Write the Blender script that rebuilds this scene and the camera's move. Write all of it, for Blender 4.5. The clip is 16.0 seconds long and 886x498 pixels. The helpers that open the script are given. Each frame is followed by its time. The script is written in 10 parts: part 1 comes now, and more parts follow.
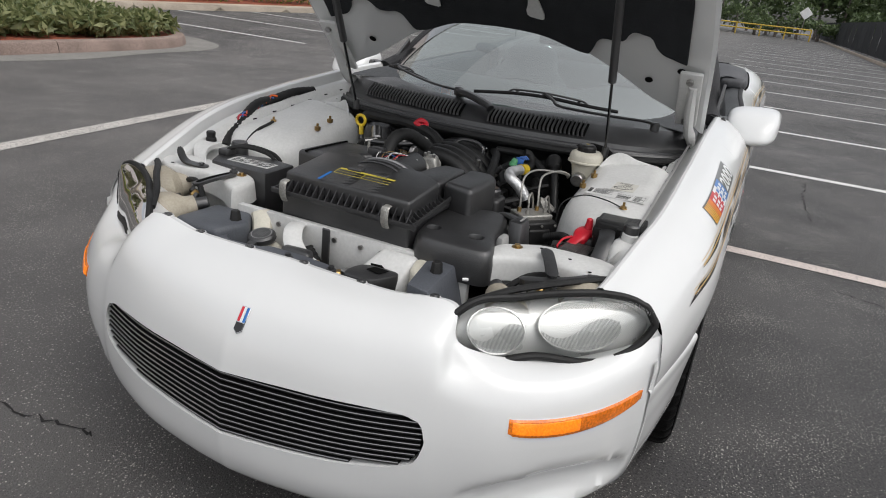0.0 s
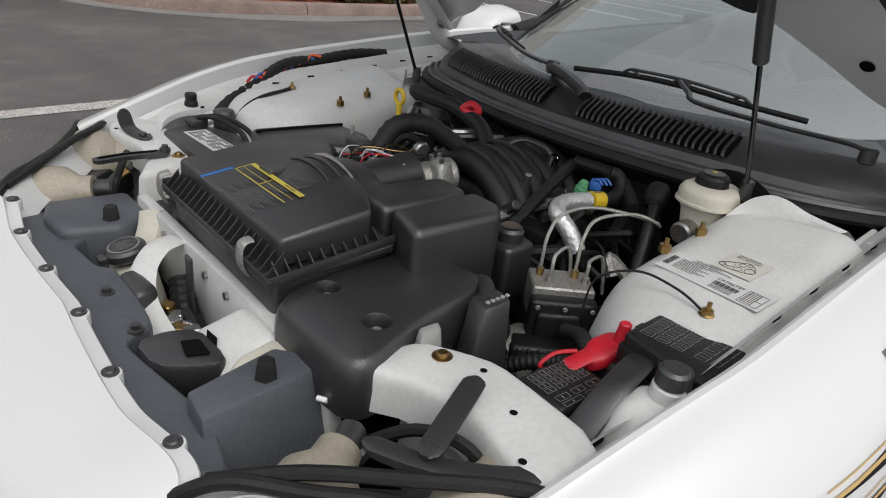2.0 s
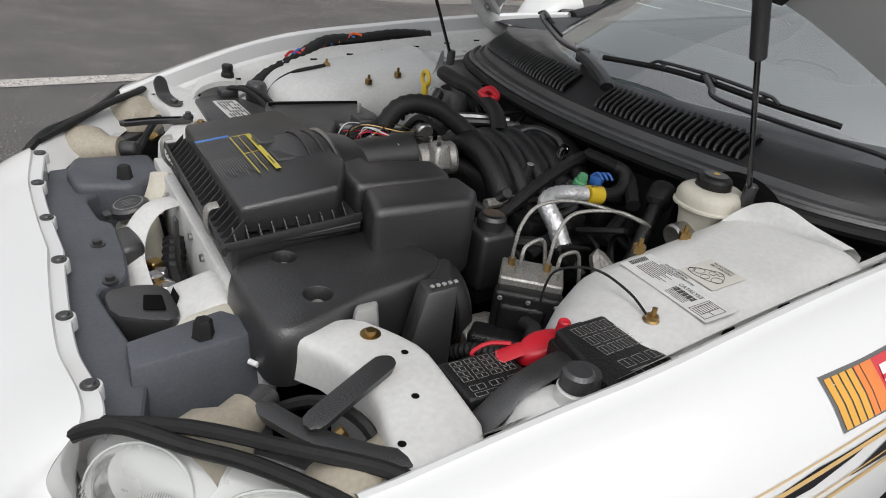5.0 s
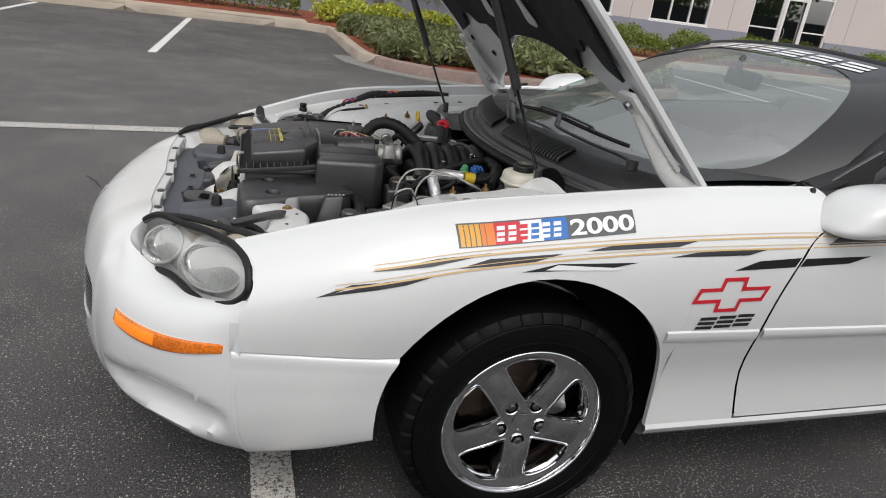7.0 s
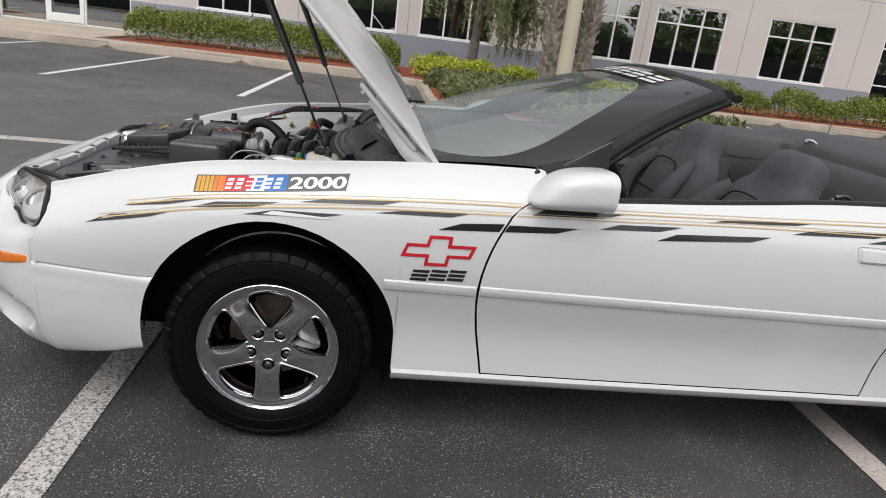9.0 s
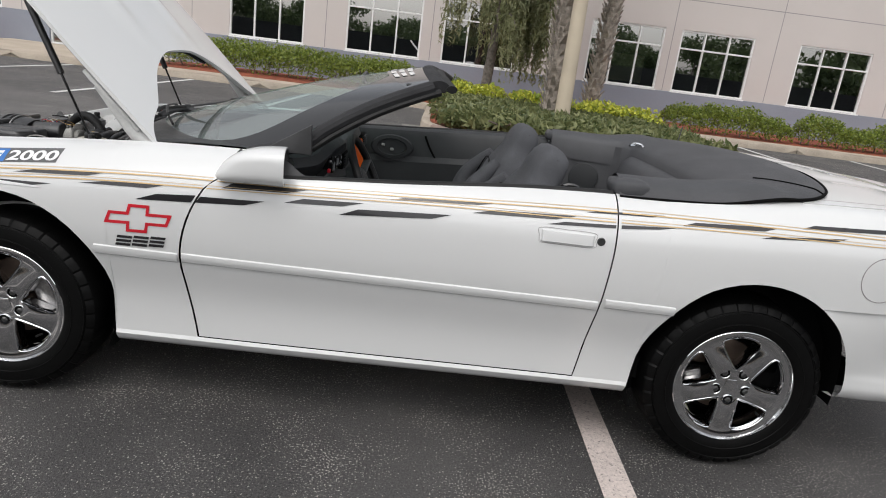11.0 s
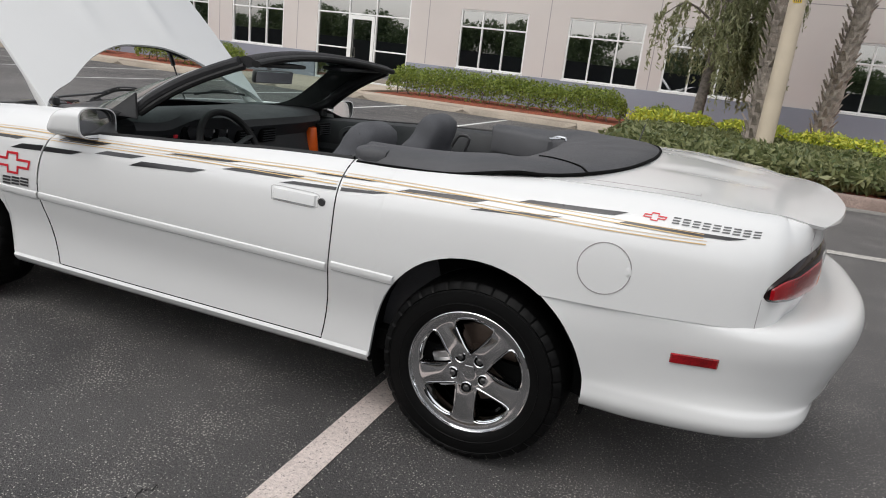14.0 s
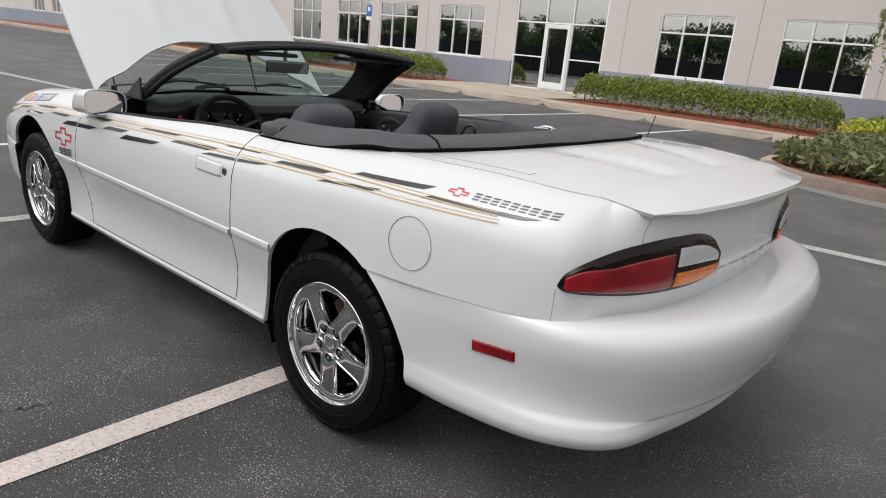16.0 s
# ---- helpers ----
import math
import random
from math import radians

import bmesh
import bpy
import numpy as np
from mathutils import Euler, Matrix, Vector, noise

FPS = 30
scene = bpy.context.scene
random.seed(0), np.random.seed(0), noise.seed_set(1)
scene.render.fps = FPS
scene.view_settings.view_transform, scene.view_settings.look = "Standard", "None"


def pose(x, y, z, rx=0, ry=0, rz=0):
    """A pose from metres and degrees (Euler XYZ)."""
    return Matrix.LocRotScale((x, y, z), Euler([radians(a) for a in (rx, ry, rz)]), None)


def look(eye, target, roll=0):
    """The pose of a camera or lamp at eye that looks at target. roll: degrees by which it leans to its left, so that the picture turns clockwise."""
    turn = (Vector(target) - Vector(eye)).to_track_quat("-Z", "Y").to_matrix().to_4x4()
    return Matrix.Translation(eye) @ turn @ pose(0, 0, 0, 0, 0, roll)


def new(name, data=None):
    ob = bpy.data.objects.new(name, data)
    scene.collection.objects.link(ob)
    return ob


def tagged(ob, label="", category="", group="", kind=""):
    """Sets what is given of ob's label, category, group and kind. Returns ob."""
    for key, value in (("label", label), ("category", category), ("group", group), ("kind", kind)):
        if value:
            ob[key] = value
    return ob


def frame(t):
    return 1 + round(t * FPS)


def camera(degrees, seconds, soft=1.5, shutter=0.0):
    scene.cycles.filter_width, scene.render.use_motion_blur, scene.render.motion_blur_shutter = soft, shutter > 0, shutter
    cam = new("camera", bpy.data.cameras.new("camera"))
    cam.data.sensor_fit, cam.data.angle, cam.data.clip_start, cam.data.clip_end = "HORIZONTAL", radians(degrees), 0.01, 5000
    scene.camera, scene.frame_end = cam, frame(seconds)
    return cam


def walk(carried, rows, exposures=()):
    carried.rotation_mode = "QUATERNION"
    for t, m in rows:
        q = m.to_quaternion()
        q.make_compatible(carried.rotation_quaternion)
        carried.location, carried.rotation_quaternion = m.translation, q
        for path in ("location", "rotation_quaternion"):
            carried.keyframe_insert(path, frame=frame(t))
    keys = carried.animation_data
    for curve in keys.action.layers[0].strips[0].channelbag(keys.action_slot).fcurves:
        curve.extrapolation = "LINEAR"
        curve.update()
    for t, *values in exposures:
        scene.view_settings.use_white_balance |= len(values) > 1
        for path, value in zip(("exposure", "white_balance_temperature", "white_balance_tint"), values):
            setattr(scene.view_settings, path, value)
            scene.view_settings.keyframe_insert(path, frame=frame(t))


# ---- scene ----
# The car's own frame: x to the rear from the front axle, y from its centre plane (driver side minus), z up from the asphalt.
cam = camera(67.7, 16.0, soft=1.0)
PATH = [
    (0, (-2.041, -0.873, 1.303), (-0.333, -0.135, 0.569), 6.3),
    (0.5, (-1.78, -0.974, 1.283), (-0.178, -0.05, 0.52), 6.6),
    (1, (-1.51, -0.993, 1.266), (-0.02, 0.076, 0.468), 6.7),
    (1.5, (-1.268, -0.992, 1.252), (0.097, 0.207, 0.415), 6.7),
    (2, (-1.072, -0.936, 1.22), (0.182, 0.362, 0.36), 6.9),
    (2.5, (-0.903, -0.833, 1.193), (0.298, 0.487, 0.29), 7.2),
    (3, (-0.807, -0.767, 1.172), (0.329, 0.553, 0.187), 7.3),
    (5.5, (-0.921, -1.266, 1.262), (0.043, 0.243, 0.37), 7.9),
    (6, (-0.892, -1.534, 1.286), (-0.027, 0.058, 0.44), 7.6),
    (6.5, (-0.807, -1.817, 1.31), (-0.08, -0.13, 0.519), 7.7),
    (7, (-0.686, -2.121, 1.322), (-0.096, -0.358, 0.583), 7.6),
    (7.5, (-0.501, -2.314, 1.322), (-0.018, -0.505, 0.619), 7.5),
    (8, (-0.261, -2.494, 1.328), (0.087, -0.644, 0.654), 7.4),
    (8.5, (0.005, -2.655, 1.338), (0.269, -0.781, 0.689), 7.2),
    (9, (0.27, -2.737, 1.31), (0.501, -0.85, 0.687), 7.2),
    (9.5, (0.533, -2.807, 1.316), (0.759, -0.913, 0.713), 7.0),
    (10, (0.819, -2.903, 1.332), (1.038, -1.004, 0.745), 7.1),
    (12.5, (2.317, -3.029, 1.326), (2.027, -1.126, 0.784), 6.7),
    (13, (2.619, -2.986, 1.324), (2.23, -1.1, 0.785), 6.7),
    (13.5, (2.888, -2.905, 1.319), (2.31, -1.072, 0.768), 6.7),
    (14, (3.16, -2.791, 1.313), (2.476, -0.994, 0.762), 6.5),
    (14.5, (3.411, -2.69, 1.313), (2.605, -0.946, 0.755), 6.3),
    (15, (3.667, -2.579, 1.321), (2.661, -0.948, 0.75), 6.1),
    (15.5, (3.914, -2.414, 1.313), (2.793, -0.86, 0.739), 5.9),
    (16, (4.137, -2.21, 1.314), (2.914, -0.738, 0.732), 5.6),
]

EXPOSURE = -0.24
walk(cam, [(t, look(eye, target, roll)) for t, eye, target, roll in PATH], [(0.0, EXPOSURE), (1.5, EXPOSURE - 0.08), (2.1, EXPOSURE - 0.10), (2.6, EXPOSURE + 0.26), (3.0, EXPOSURE + 0.40), (3.4, EXPOSURE + 0.45), (4.2, EXPOSURE + 0.33), (5.4, EXPOSURE - 0.04), (6.5, EXPOSURE - 0.06), (8.0, EXPOSURE), (16.0, EXPOSURE)])

# ---- sky and sun: a bright overcast day ----
world = bpy.data.worlds.new("overcast_sky")
scene.world = world
world.use_nodes = True
wn = world.node_tree.nodes
wl = world.node_tree.links
wn.clear()
w_out = wn.new("ShaderNodeOutputWorld")
w_bg = wn.new("ShaderNodeBackground")
w_sky = wn.new("ShaderNodeTexSky")
w_sky.sky_type = "NISHITA"
w_sky.sun_disc = False
SUN_ELEVATION, SUN_TURN = radians(58), radians(196)
w_sky.sun_elevation, w_sky.sun_rotation = SUN_ELEVATION, SUN_TURN
w_sky.dust_density, w_sky.air_density = 4.0, 1.0
w_hsv = wn.new("ShaderNodeHueSaturation")
w_hsv.inputs["Saturation"].default_value = 0.22
w_hsv.inputs["Value"].default_value = 1.52
w_bg.inputs["Strength"].default_value = 0.15
wl.new(w_sky.outputs[0], w_hsv.inputs["Color"])
wl.new(w_hsv.outputs[0], w_bg.inputs["Color"])
wl.new(w_bg.outputs[0], w_out.inputs["Surface"])

sun = new("sun", bpy.data.lights.new("sun", "SUN"))
sun.data.energy, sun.data.angle, sun.data.color = 0.6, radians(160), (1.0, 0.97, 0.93)
sun.matrix_world = look((0, 0, 40), (0 - 40 * math.cos(SUN_ELEVATION) * math.sin(SUN_TURN), 0 - 40 * math.cos(SUN_ELEVATION) * math.cos(SUN_TURN), 40 - 40 * math.sin(SUN_ELEVATION)))


# ---- materials ----
def material(name, col, rough=0.5, metal=0.0, var=0.12, scale=8.0, fine=0.0, fine_scale=180.0, bump=0.0, bump_scale=60.0, coat=0.0, col2=None, spec=0.5, rough_var=0.08):
    """A procedural surface: two scales of colour variation, uneven gloss and fine relief, in metres."""
    m = bpy.data.materials.new(name)
    m.use_nodes = True
    nt = m.node_tree
    n, l = nt.nodes, nt.links
    b = n["Principled BSDF"]
    b.inputs["Metallic"].default_value = metal
    b.inputs["Coat Weight"].default_value = coat
    b.inputs["Coat Roughness"].default_value = 0.04
    b.inputs["Specular IOR Level"].default_value = spec
    tc = n.new("ShaderNodeTexCoord")
    big = n.new("ShaderNodeTexNoise")
    big.inputs["Scale"].default_value, big.inputs["Detail"].default_value = scale, 5.0
    l.new(tc.outputs["Object"], big.inputs["Vector"])
    ramp = n.new("ShaderNodeMix")
    ramp.data_type = "RGBA"
    c2 = col2 or tuple(c * (1 - var) for c in col)
    ramp.inputs["A"].default_value = (*col, 1)
    ramp.inputs["B"].default_value = (*c2, 1)
    mr = n.new("ShaderNodeMapRange")
    mr.inputs["From Min"].default_value, mr.inputs["From Max"].default_value = 0.35, 0.7
    l.new(big.outputs["Fac"], mr.inputs["Value"])
    l.new(mr.outputs["Result"], ramp.inputs["Factor"])
    last = ramp.outputs["Result"]
    if fine:
        sm = n.new("ShaderNodeTexNoise")
        sm.inputs["Scale"].default_value, sm.inputs["Detail"].default_value = fine_scale, 3.0
        l.new(tc.outputs["Object"], sm.inputs["Vector"])
        mr2 = n.new("ShaderNodeMapRange")
        mr2.inputs["From Min"].default_value, mr2.inputs["From Max"].default_value = 0.3, 0.7
        mr2.inputs["To Min"].default_value, mr2.inputs["To Max"].default_value = 1 - fine, 1 + fine
        l.new(sm.outputs["Fac"], mr2.inputs["Value"])
        mul = n.new("ShaderNodeVectorMath")
        mul.operation = "SCALE"
        l.new(last, mul.inputs[0])
        l.new(mr2.outputs["Result"], mul.inputs["Scale"])
        last = mul.outputs[0]
    l.new(last, b.inputs["Base Color"])
    mr3 = n.new("ShaderNodeMapRange")
    mr3.inputs["To Min"].default_value, mr3.inputs["To Max"].default_value = max(0.0, rough - rough_var), min(1.0, rough + rough_var)
    l.new(big.outputs["Fac"], mr3.inputs["Value"])
    l.new(mr3.outputs["Result"], b.inputs["Roughness"])
    if bump:
        bn = n.new("ShaderNodeTexNoise")
        bn.inputs["Scale"].default_value, bn.inputs["Detail"].default_value = bump_scale, 4.0
        l.new(tc.outputs["Object"], bn.inputs["Vector"])
        bp = n.new("ShaderNodeBump")
        bp.inputs["Strength"].default_value, bp.inputs["Distance"].default_value = bump, 0.01
        l.new(bn.outputs["Fac"], bp.inputs["Height"])
        l.new(bp.outputs["Normal"], b.inputs["Normal"])
    return m


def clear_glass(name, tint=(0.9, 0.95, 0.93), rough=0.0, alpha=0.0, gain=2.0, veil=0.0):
    """Thin glass: mirror reflection by Fresnel over a tinted clear pass."""
    m = bpy.data.materials.new(name)
    m.use_nodes = True
    n, l = m.node_tree.nodes, m.node_tree.links
    n.clear()
    out = n.new("ShaderNodeOutputMaterial")
    tr = n.new("ShaderNodeBsdfTransparent")
    tr.inputs["Color"].default_value = (*tint, 1)
    gl = n.new("ShaderNodeBsdfGlossy")
    gl.inputs["Roughness"].default_value = rough
    fr = n.new("ShaderNodeFresnel")
    fr.inputs["IOR"].default_value = 1.5
    mul = n.new("ShaderNodeMath")
    mul.operation = "MULTIPLY_ADD"
    mul.inputs[1].default_value, mul.inputs[2].default_value = gain, alpha
    mul.use_clamp = True
    l.new(fr.outputs[0], mul.inputs[0])
    mix = n.new("ShaderNodeMixShader")
    l.new(mul.outputs[0], mix.inputs["Fac"])
    l.new(tr.outputs[0], mix.inputs[1])
    l.new(gl.outputs[0], mix.inputs[2])
    last = mix.outputs[0]
    if veil:
        # Pale diffuse veil in place of bright sky haze reflected by the glass
        df = n.new("ShaderNodeBsdfDiffuse")
        df.inputs["Color"].default_value = (0.74, 0.82, 0.79, 1)
        dn = n.new("ShaderNodeTexNoise")
        dn.inputs["Scale"].default_value = 4.0
        dm = n.new("ShaderNodeMapRange")
        dm.inputs["To Min"].default_value, dm.inputs["To Max"].default_value = veil * 0.7, veil * 1.3
        l.new(dn.outputs["Fac"], dm.inputs["Value"])
        veil_mix = n.new("ShaderNodeMixShader")
        l.new(dm.outputs["Result"], veil_mix.inputs["Fac"])
        l.new(last, veil_mix.inputs[1])
        l.new(df.outputs[0], veil_mix.inputs[2])
        last = veil_mix.outputs[0]
    l.new(last, out.inputs["Surface"])
    return m


def asphalt_material():
    m = material("asphalt", (0.063, 0.0605, 0.0605), 0.60, var=0.30, scale=0.6, fine=0.9, fine_scale=130, bump=1.0, bump_scale=190, rough_var=0.12, spec=0.55)
    n, l = m.node_tree.nodes, m.node_tree.links
    b = n["Principled BSDF"]
    tc = n["Texture Coordinate"]
    vo = n.new("ShaderNodeTexVoronoi")
    vo.inputs["Scale"].default_value = 95.0
    l.new(tc.outputs["Object"], vo.inputs["Vector"])
    rnd = n.new("ShaderNodeSeparateColor")
    l.new(vo.outputs["Color"], rnd.inputs["Color"])
    pick = n.new("ShaderNodeMath")
    pick.operation = "GREATER_THAN"
    pick.inputs[1].default_value = 0.85
    l.new(rnd.outputs[0], pick.inputs[0])
    near = n.new("ShaderNodeMath")
    near.operation = "LESS_THAN"
    near.inputs[1].default_value = 0.25
    l.new(vo.outputs["Distance"], near.inputs[0])
    # Fine pale grit, thicker in drifts
    grit = n.new("ShaderNodeTexNoise")
    grit.inputs["Scale"].default_value, grit.inputs["Detail"].default_value = 135.0, 2.5
    drift = n.new("ShaderNodeTexNoise")
    drift.inputs["Scale"].default_value, drift.inputs["Detail"].default_value = 3.2, 4.0
    for nd in (grit, drift):
        l.new(tc.outputs["Object"], nd.inputs["Vector"])
    thr = n.new("ShaderNodeMath")
    thr.operation = "MULTIPLY_ADD"
    thr.inputs[1].default_value = 0.28
    l.new(drift.outputs["Fac"], thr.inputs[0])
    l.new(grit.outputs["Fac"], thr.inputs[2])
    grain = n.new("ShaderNodeMapRange")
    grain.inputs["From Min"].default_value, grain.inputs["From Max"].default_value = 0.772, 0.81
    l.new(thr.outputs[0], grain.inputs["Value"])
    both = n.new("ShaderNodeMath")
    both.operation = "MULTIPLY"
    l.new(pick.outputs[0], both.inputs[0])
    l.new(near.outputs[0], both.inputs[1])
    old = b.inputs["Base Color"].links[0].from_socket
    # Large worn and paler tracks
    wn2 = n.new("ShaderNodeTexNoise")
    wn2.inputs["Scale"].default_value, wn2.inputs["Detail"].default_value = 0.9, 6.0
    l.new(tc.outputs["Object"], wn2.inputs["Vector"])
    mr = n.new("ShaderNodeMapRange")
    mr.inputs["From Min"].default_value, mr.inputs["From Max"].default_value = 0.45, 0.75
    mr.inputs["To Min"].default_value, mr.inputs["To Max"].default_value = 0.0, 0.55
    l.new(wn2.outputs["Fac"], mr.inputs["Value"])
    pale = n.new("ShaderNodeMix")
    pale.data_type = "RGBA"
    pale.inputs["B"].default_value = (0.15, 0.143, 0.138, 1)
    # The drive lane between the two rows of stalls is paler
    sep = n.new("ShaderNodeSeparateXYZ")
    l.new(tc.outputs["Object"], sep.inputs[0])
    lane_a, lane_b = n.new("ShaderNodeMapRange"), n.new("ShaderNodeMapRange")
    for nd, lo, hi in ((lane_a, -0.8, 1.6), (lane_b, 8.5, 6.5)):
        nd.interpolation_type = "SMOOTHSTEP"
        nd.inputs["From Min"].default_value, nd.inputs["From Max"].default_value = lo, hi
        l.new(sep.outputs["Y"], nd.inputs["Value"])
    lane = n.new("ShaderNodeMath")
    lane.operation = "MULTIPLY"
    l.new(lane_a.outputs["Result"], lane.inputs[0])
    l.new(lane_b.outputs["Result"], lane.inputs[1])
    lane_mix = n.new("ShaderNodeMath")
    lane_mix.operation = "MULTIPLY_ADD"
    lane_mix.use_clamp = True
    lane_mix.inputs[1].default_value = 0.38
    l.new(lane.outputs[0], lane_mix.inputs[0])
    l.new(mr.outputs["Result"], lane_mix.inputs[2])
    l.new(lane_mix.outputs[0], pale.inputs["Factor"])
    l.new(old, pale.inputs["A"])
    mix = n.new("ShaderNodeMix")
    mix.data_type = "RGBA"
    mix.inputs["B"].default_value = (0.46, 0.44, 0.40, 1)
    top = n.new("ShaderNodeMath")
    top.operation = "MAXIMUM"
    l.new(both.outputs[0], top.inputs[0])
    l.new(grain.outputs["Result"], top.inputs[1])
    l.new(top.outputs[0], mix.inputs["Factor"])
    l.new(pale.outputs["Result"], mix.inputs["A"])
    l.new(mix.outputs["Result"], b.inputs["Base Color"])
    return m


def worn_paint(name, col, wear=0.5):
    """Road paint through which the asphalt shows in flakes."""
    m = material(name, col, 0.7, var=0.15, scale=3, fine=0.15, fine_scale=90, bump=0.4, bump_scale=170)
    n, l = m.node_tree.nodes, m.node_tree.links
    b = n["Principled BSDF"]
    tc = n["Texture Coordinate"]
    fl = n.new("ShaderNodeTexNoise")
    fl.inputs["Scale"].default_value, fl.inputs["Detail"].default_value, fl.inputs["Roughness"].default_value = 95, 6.0, 0.8
    l.new(tc.outputs["Object"], fl.inputs["Vector"])
    mr = n.new("ShaderNodeMapRange")
    mr.inputs["From Min"].default_value, mr.inputs["From Max"].default_value = wear, wear + 0.07
    l.new(fl.outputs["Fac"], mr.inputs["Value"])
    mix = n.new("ShaderNodeMix")
    mix.data_type = "RGBA"
    mix.inputs["B"].default_value = (0.075, 0.07, 0.07, 1)
    l.new(mr.outputs["Result"], mix.inputs["Factor"])
    l.new(b.inputs["Base Color"].links[0].from_socket, mix.inputs["A"])
    l.new(mix.outputs["Result"], b.inputs["Base Color"])
    return m


def leaf_material(name, c1, c2):
    m = bpy.data.materials.new(name)
    m.use_nodes = True
    n, l = m.node_tree.nodes, m.node_tree.links
    b = n["Principled BSDF"]
    b.inputs["Roughness"].default_value = 0.5
    g = n.new("ShaderNodeNewGeometry")
    mix = n.new("ShaderNodeMix")
    mix.data_type = "RGBA"
    mix.inputs["A"].default_value, mix.inputs["B"].default_value = (*c1, 1), (*c2, 1)
    l.new(g.outputs["Random Per Island"], mix.inputs["Factor"])
    l.new(mix.outputs["Result"], b.inputs["Base Color"])
    tl = n.new("ShaderNodeBsdfTranslucent")
    l.new(mix.outputs["Result"], tl.inputs["Color"])
    ms = n.new("ShaderNodeMixShader")
    ms.inputs["Fac"].default_value = 0.3
    l.new(b.outputs[0], ms.inputs[1])
    l.new(tl.outputs[0], ms.inputs[2])
    l.new(ms.outputs[0], n["Material Output"].inputs["Surface"])
    return m


M_ASPHALT = asphalt_material()
M_LINE = worn_paint("white_road_paint", (0.72, 0.72, 0.70), 0.62)
M_LINE_OLD = worn_paint("worn_road_paint", (0.60, 0.57, 0.53), 0.50)
M_LINE_PINK = worn_paint("dusty_road_paint", (0.62, 0.54, 0.50), 0.56)
M_CRACK = material("crack", (0.018, 0.017, 0.017), 0.95)
M_GUTTER = worn_paint("gutter_dust", (0.26, 0.25, 0.23), 0.52)
M_KERB = material("kerb_concrete", (0.42, 0.36, 0.29), 0.85, var=0.3, scale=1.2, fine=0.2, fine_scale=60, bump=0.4, bump_scale=90)
M_KERB_DARK = material("stained_concrete", (0.27, 0.20, 0.17), 0.9, var=0.4, scale=2.0, fine=0.25, fine_scale=60, bump=0.5, bump_scale=90)
M_WALK = material("pavement_concrete", (0.47, 0.40, 0.32), 0.85, var=0.2, scale=0.8, fine=0.15, fine_scale=70, bump=0.3, bump_scale=80)
M_MULCH = material("red_mulch", (0.30, 0.075, 0.035), 0.95, var=0.5, scale=4, fine=0.6, fine_scale=35, bump=1.0, bump_scale=40)
M_WALL = material("wall_stucco", (0.60, 0.555, 0.53), 0.9, var=0.06, scale=0.5, fine=0.06, fine_scale=70, bump=0.25, bump_scale=120)
M_WALL_LOW = material("grey_blue_stucco", (0.27, 0.29, 0.34), 0.9, var=0.1, scale=0.7, fine=0.06, fine_scale=70, bump=0.25, bump_scale=120)
M_FRAME = material("white_window_frame", (0.78, 0.79, 0.78), 0.35, var=0.05)
M_JOINT = material("wall_joint", (0.33, 0.31, 0.31), 0.9)
# Indoor dimness put into the colour of the room surfaces
M_ROOM_SHADE = material("room_shade_behind_glass", (0.10, 0.13, 0.12), 0.9, var=0.5, scale=0.6)
M_PAPER = material("yellowed_paper", (0.55, 0.52, 0.36), 0.8)
M_POLE = material("painted_pole", (0.55, 0.47, 0.36), 0.6, var=0.12, scale=2, fine=0.05)
M_BARK = material("grey_bark", (0.22, 0.19, 0.17), 0.95, var=0.5, scale=12, fine=0.3, fine_scale=70, bump=1.0, bump_scale=40)
M_PALM = material("palm_bark", (0.40, 0.35, 0.30), 0.95, var=0.5, scale=9, fine=0.3, fine_scale=70, bump=1.0, bump_scale=50)
M_HEDGE = leaf_material("hedge_leaf", (0.095, 0.145, 0.022), (0.28, 0.34, 0.06))
M_YELLOWLEAF = leaf_material("yellow_leaf", (0.714, 0.680, 0.085), (0.272, 0.368, 0.064))
M_JUNIPER = leaf_material("juniper_leaf", (0.075, 0.105, 0.034), (0.26, 0.27, 0.12))
M_WEEP = leaf_material("weeping_leaf", (0.15, 0.17, 0.075), (0.33, 0.33, 0.18))
M_WOODS = leaf_material("woods_leaf", (0.070, 0.105, 0.045), (0.14, 0.19, 0.080))
M_FENCE = material("dark_fence_screen", (0.025, 0.027, 0.03), 0.9, var=0.3, scale=2, bump=0.4, bump_scale=30)
M_RAIL = material("yellow_rail_paint", (0.55, 0.38, 0.05), 0.6)
M_WINDOW = clear_glass("window_glass", (0.40, 0.50, 0.45), 0.012, 0.48)

# Car
M_WHITE = material("white_car_paint", (0.69, 0.695, 0.69), 0.25, var=0.012, scale=3, coat=0.6, rough_var=0.04)
M_BAYWHITE = material("engine_bay_white", (0.62, 0.62, 0.605), 0.45, var=0.10, scale=9, fine=0.05, fine_scale=120)
# Near-black for panel gaps, and for shade in holes and deep places
M_GAP_SHADE = material("gap_and_shade_black", (0.004, 0.004, 0.004), 0.9, spec=0.1)
M_BLACK = material("black_moulded_plastic", (0.026, 0.026, 0.027), 0.38, spec=1.0, var=0.4, scale=11, fine=0.2, fine_scale=300, bump=0.16, bump_scale=420, rough_var=0.12)
M_BAYBLACK = material("dusty_black_engine_plastic", (0.012, 0.012, 0.012), 0.42, spec=0.4, var=0.5, scale=16, fine=0.25, fine_scale=260, bump=0.2, bump_scale=300, rough_var=0.15)
